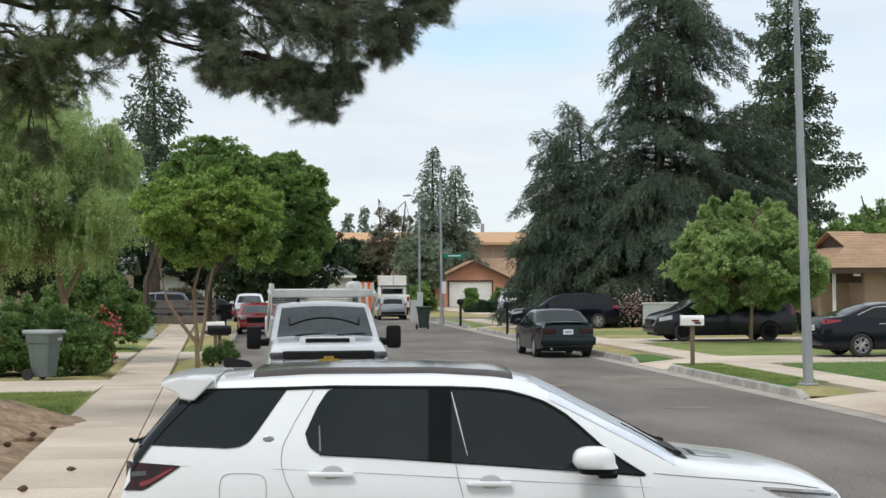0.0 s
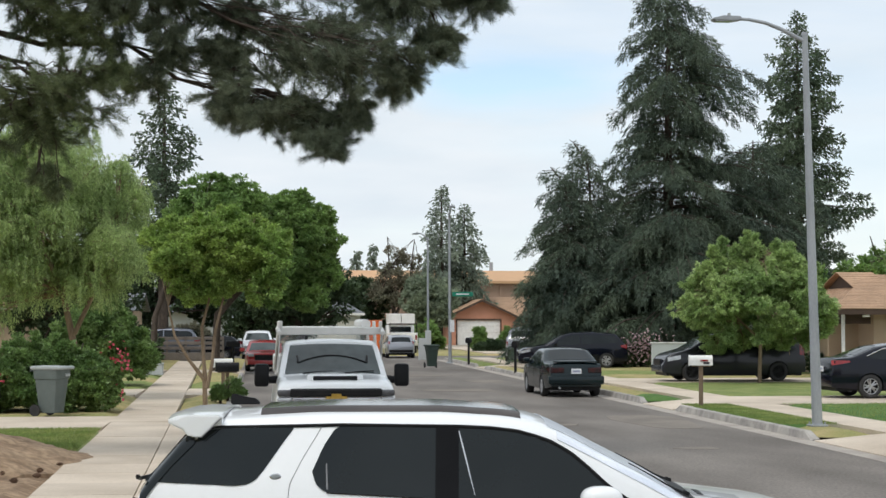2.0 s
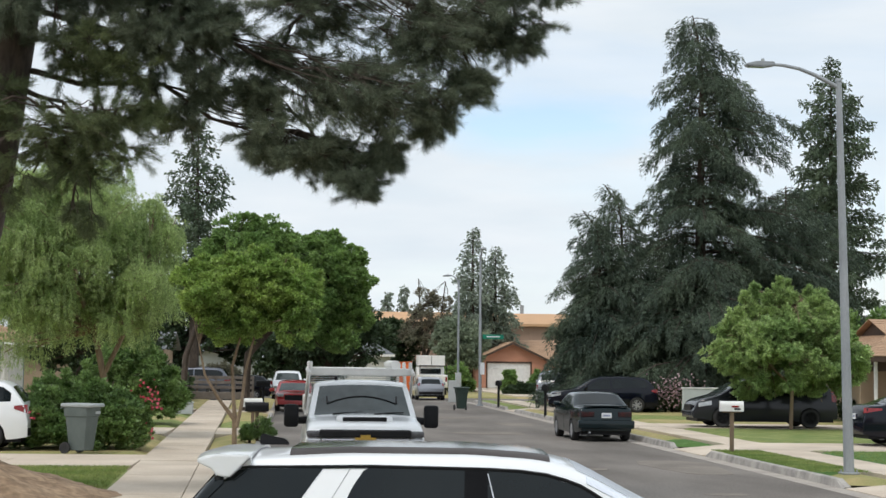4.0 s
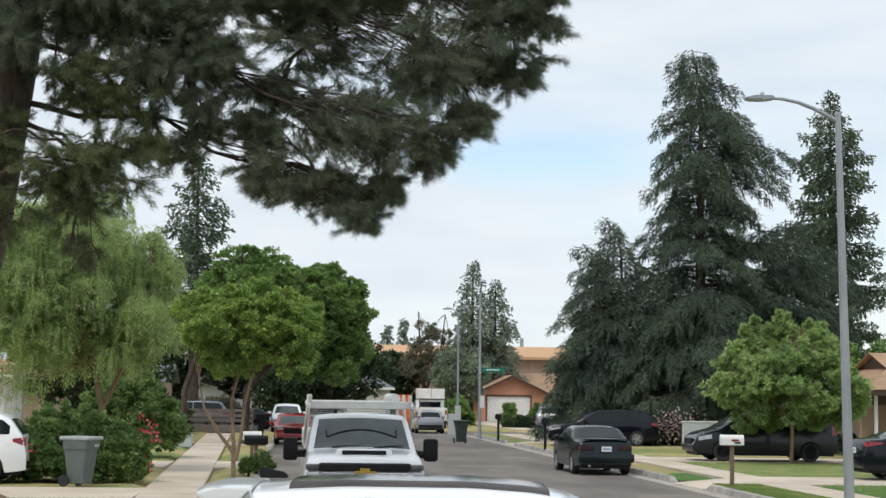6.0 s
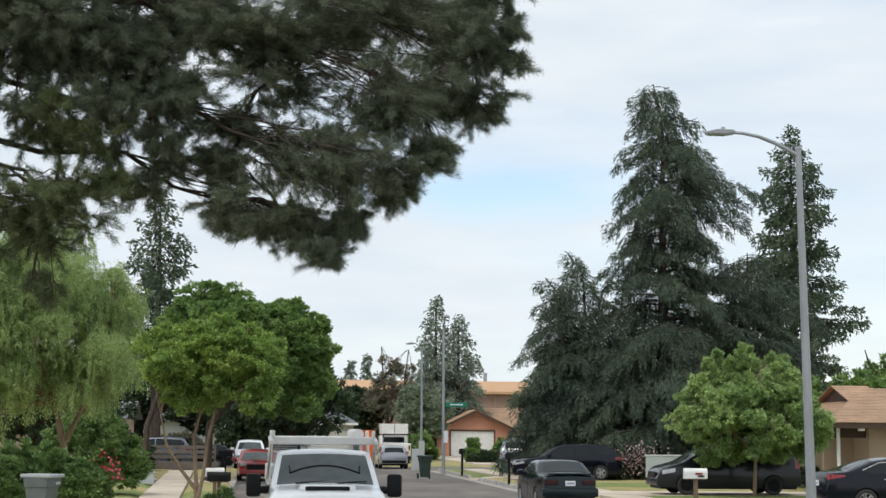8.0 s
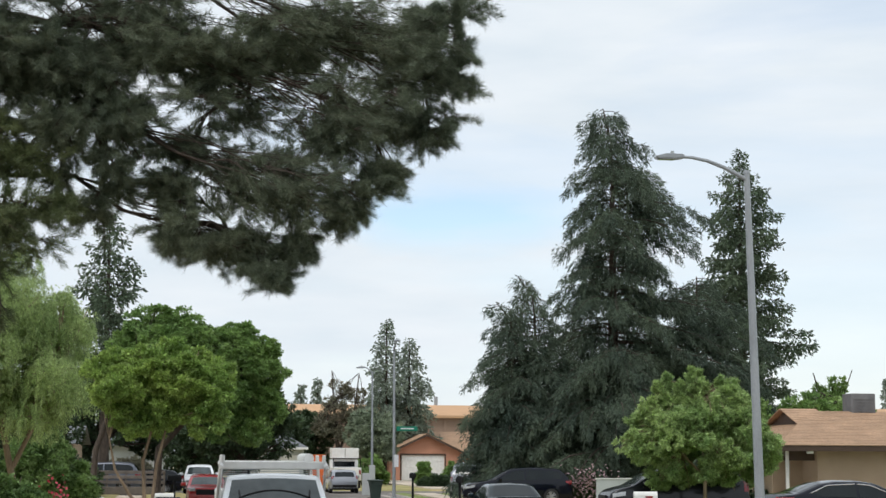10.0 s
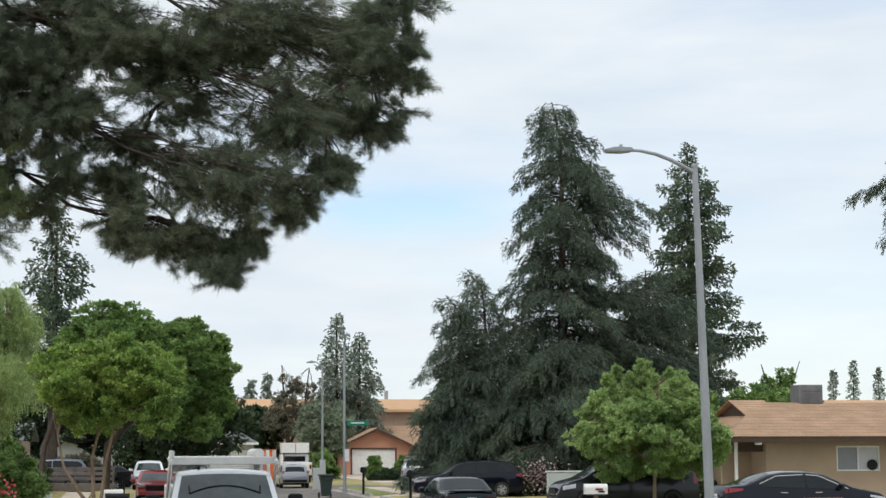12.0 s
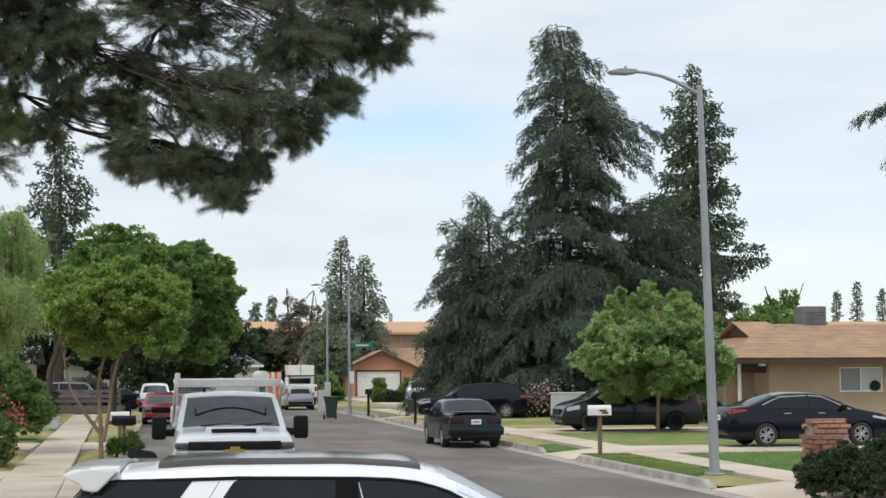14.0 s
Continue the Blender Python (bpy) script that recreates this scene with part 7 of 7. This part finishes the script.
# far mixed growth across the junction
tree("olive_tree", "grey-green rounded olive tree across the junction", (13.7, 138, 0.1), [[(13.7, 138, 0, 0.2), (13.7, 138, 1.8, 0.15), (13.7, 138, 3.5, 0.08)]], spread(13.7, 138, 3.6, 2.3, 2.0, 2.2, 30, 0.8, 1.2), 900, 0.3, 0.06, BARK, OLIVE, 0.2)
tree("bare_tree", "half-bare brown tree across the junction", (11.5, 148, 0.1), [[(11.5, 148, 0, 0.25), (11.4, 148, 3, 0.2), (11, 148, 7, 0.08), (10.8, 148, 9.6, 0.03)], [(11.5, 148, 2.5, 0.15), (12.8, 148, 6, 0.08), (13.2, 148, 9.4, 0.03)]], spread(11.6, 148, 5.8, 3.0, 2, 3.4, 44, 0.4, 0.8), 420, 0.2, 0.04, BARK, DRYLEAF, -0.1)
tree("dark_tree", "dark tree massed behind the far houses", (8.2, 150, 0.1), [[(8.2, 150, 0, 0.25), (8.2, 150, 3, 0.15)]], spread(8.2, 150, 3.5, 3.4, 2, 2.8, 30, 0.9, 1.3), 800, 0.3, 0.09, BARK, DARKLEAF)
tree("dark_tree", "dark tree massed behind the far houses", (3.0, 140, 0.1), [[(3, 140, 0, 0.25), (3, 140, 3, 0.15)]], spread(3, 140, 3.8, 5.0, 2, 3.0, 36, 1.0, 1.5), 800, 0.3, 0.09, BARK, DARKLEAF)
tree("dark_tree", "dark tree filling in behind the fence", (-6.5, 104, 0.1), [[(-6.5, 104, 0, 0.25), (-6.5, 104, 3, 0.15)]], spread(-6.0, 104, 4.0, 5.5, 2, 3.4, 40, 1.0, 1.5), 900, 0.26, 0.08, BARK, DARKLEAF)
tree("dark_tree", "dark tree massed behind a rounded shrub", (-9.0, 76, 0.1), [[(-9, 76, 0, 0.2), (-9, 76, 2.5, 0.14)]], spread(-9.4, 76, 3.2, 4.4, 1.5, 2.4, 44, 0.7, 1.1), 800, 0.18, 0.05, BARK, DARKLEAF)
tree("dark_tree", "dark tree under the cedar", (19.5, 92, 0.1), [[(19.5, 92, 0, 0.2), (19.5, 92, 2, 0.15)]], spread(20.5, 92, 2.8, 6.5, 2, 2.4, 44, 0.9, 1.4), 800, 0.26, 0.08, BARK, DARKLEAF)
tree("green_tree", "leafy tree behind the tan house", (30, 82, 0.1), [[(30, 82, 0, 0.2), (30, 82, 3, 0.12), (30.5, 82, 5.5, 0.05)]], spread(29.8, 82, 3.4, 4.0, 2, 2.0, 30, 0.7, 1.1), 700, 0.24, 0.07, BARK, BROAD)
tree("twiggy_tree", "sparse twiggy tree on the skyline behind the house", (35.0, 92, 0.1), [[(35, 92, 0, 0.2), (34.8, 92, 4, 0.1), (33.9, 92, 7.0, 0.03)], [(35, 92, 2, 0.12), (35.4, 92, 5, 0.06), (36.2, 92, 7.2, 0.02)], [(35, 92, 3, 0.1), (35, 92, 5.5, 0.05), (35.0, 92, 6.6, 0.02)]], spread(34.9, 92, 4.7, 1.7, 1, 1.5, 26, 0.3, 0.5)+ spread(35.0, 92, 6.0, 1.2, 0.6, 1.0, 10, 0.15, 0.25, 1.8), 220, 0.2, 0.045, BARK, BROAD, -0.2, limbs=1)


def hedge(name, label, base, rx, ry, h, n, per, leaf, width, leafmat, category="shrub", lumps=0.45):
    """A rounded shrub: lumpy leaf clumps to the ground and woody stems within."""
    out = []
    for i in range(n):
        u = unit(1)[0]
        u = np.sign(u) * np.abs(u) ** 0.7
        u[2] = abs(u[2])
        k = rng.uniform(0.55, 0.85)
        r = rng.uniform(0.7, 1.2) * lumps
        out.append((base[0] + u[0] * k * rx, base[1] + u[1] * k * ry, base[2] + max(0.25 * h, u[2] * k * h), r, r, min(r, h * 0.4)))
    for i in range(n // 2):
        a = rng.random() * math.tau
        out.append((base[0] + 0.85 * rx * math.cos(a), base[1] + 0.85 * ry * math.sin(a), base[2] + h * rng.uniform(0.15, 0.45), lumps, lumps, lumps * 0.8))
    stems = [[(base[0] + d * 0.2, base[1], base[2] - 0.05, 0.04), (base[0] + d * rx * 0.4, base[1], base[2] + h * 0.5, 0.025)] for d in (-1, 0, 1)]
    return tree(name, label, base, stems, out, per, leaf, width, BARK, leafmat, -0.1, 20, 0.3, 1, category), out


bush, clumps = hedge("flowering_shrub", "large dense shrub with a few red flowers", (-4.95, 40.7, 0.15), 1.55, 1.2, 1.85, 70, 1700, 0.085, 0.026, HEDGE, lumps=0.4)
fp = []
for cx, cz, n in ((-3.3, 1.45, 20), (-3.2, 1.15, 16), (-3.5, 1.6, 9), (-5.85, 0.95, 10), (-3.2, 0.65, 6)):
    fp.append(np.column_stack([rng.normal(cx, 0.1, n), rng.normal(39.4 if cx < -4 else 40.1, 0.15, n), rng.normal(cz, 0.09, n)]))
fp = np.concatenate(fp)
v, fc = leaf_arrays(fp, unit(len(fp)), unit(len(fp)), 0.09, 0.04)
tagged(fast("blossom", v - np.array([-4.95, 40.7, 0.15]), fc, PETAL, bush, "small clusters of red flowers"), kind="stuff")
hedge("shrub", "rounded green shrub in front of a house", (-5.2, 56, 0.15), 1.8, 1.2, 3.1, 50, 1000, 0.12, 0.03, HEDGE)
hedge("shrub", "low rounded green garden shrub", (-8.8, 60, 0.15), 1.5, 1.2, 1.5, 16, 600, 0.12, 0.03, HEDGE)
hedge("shrub", "small scrubby plant beside the mailboxes", (-0.9, 44.9, 0.15), 0.4, 0.35, 0.75, 12, 300, 0.09, 0.014, HEDGE, lumps=0.16)
hedge("shrub", "dark rounded bush in front of a brick mailbox", (11.68, 27.0, 0.15), 1.15, 0.8, 1.0, 64, 1000, 0.05, 0.012, DARKLEAF, lumps=0.24)
hb, clumps = hedge("flowering_shrub", "oleander shrub with pale pink flowers under the cedar", (17.2, 76.3, 0.15), 1.2, 0.7, 1.5, 22, 500, 0.14, 0.025, DARKLEAF)
fp = np.column_stack([rng.normal(17.2, 0.6, 320), rng.normal(75.5, 0.1, 320), rng.normal(1.1, 0.35, 320)])
v, fc = leaf_arrays(fp, unit(320), unit(320), 0.13, 0.06)
tagged(fast("blossom", v - np.array([17.2, 76.3, 0.15]), fc, PINK, hb, "pale pink flowers"), kind="stuff")
for x, y, h in ((16.2, 127, 1.9), (18.4, 128, 1.9), (19.9, 124, 1.3)):
    hedge("shrub", "clipped dark shrub before the salmon house", (x, y, 0.1), 0.55, 0.5, h, 18, 400, 0.16, 0.04, BROAD, lumps=0.28)
hedge("hedge", "low dark clipped hedge before the salmon house", (18.0, 118, 0.1), 3.6, 0.7, 0.8, 30, 400, 0.18, 0.05, DARKLEAF, "hedge")
hedge("shrub", "tall dark shrub at the junction", (11.4, 122, 0.1), 1.6, 1.0, 2.6, 20, 500, 0.2, 0.05, BROAD)
hedge("shrub", "pinkish dry shrub behind the fence", (-4.6, 101.5, 0.1), 1.7, 0.8, 2.2, 20, 500, 0.2, 0.04, DRYLEAF)
hedge("hedge", "dark shrubs along the house front", (24.5, 66.0, 0.1), 3.0, 1.0, 1.6, 20, 300, 0.16, 0.05, DARKLEAF, "hedge")


# behind the viewpoint: an unseen house front and lawn, added to close the place and show in the glass
def unseen_house():
    h = thing("house", "unseen plain tan house front added behind the viewpoint", "house", pose(0, 0, 0.15))
    part("wall", box(-14, 16, -9.0, -8.8, 0, 2.7), STUCCO, h)
    shingle_roof(h, [[(16.5, -8.3, 2.7), (-14.5, -8.3, 2.7), (-14.5, -14, 4.8), (16.5, -14, 4.8)]], SHINGLE)


unseen_house()
lawn(rect(-16, 30, -9, 4.9), 0.12, GRASS, "unseen front yard lawn added behind the viewpoint")
hedge("hedge", "dark shrubs before a low house", (-8.4, 82.0, 0.1), 3.8, 0.8, 2.7, 34, 500, 0.16, 0.05, DARKLEAF, "hedge")
tree("dark_tree", "dark tree massed beyond the parked cars", (0.8, 113.5, 0.1), [[(0.8, 113.5, 0, 0.2), (0.8, 113.5, 2, 0.12)]], spread(0.3, 113.5, 2.9, 3.6, 1.2, 2.6, 34, 0.8, 1.2), 700, 0.24, 0.07, BARK, DARKLEAF)
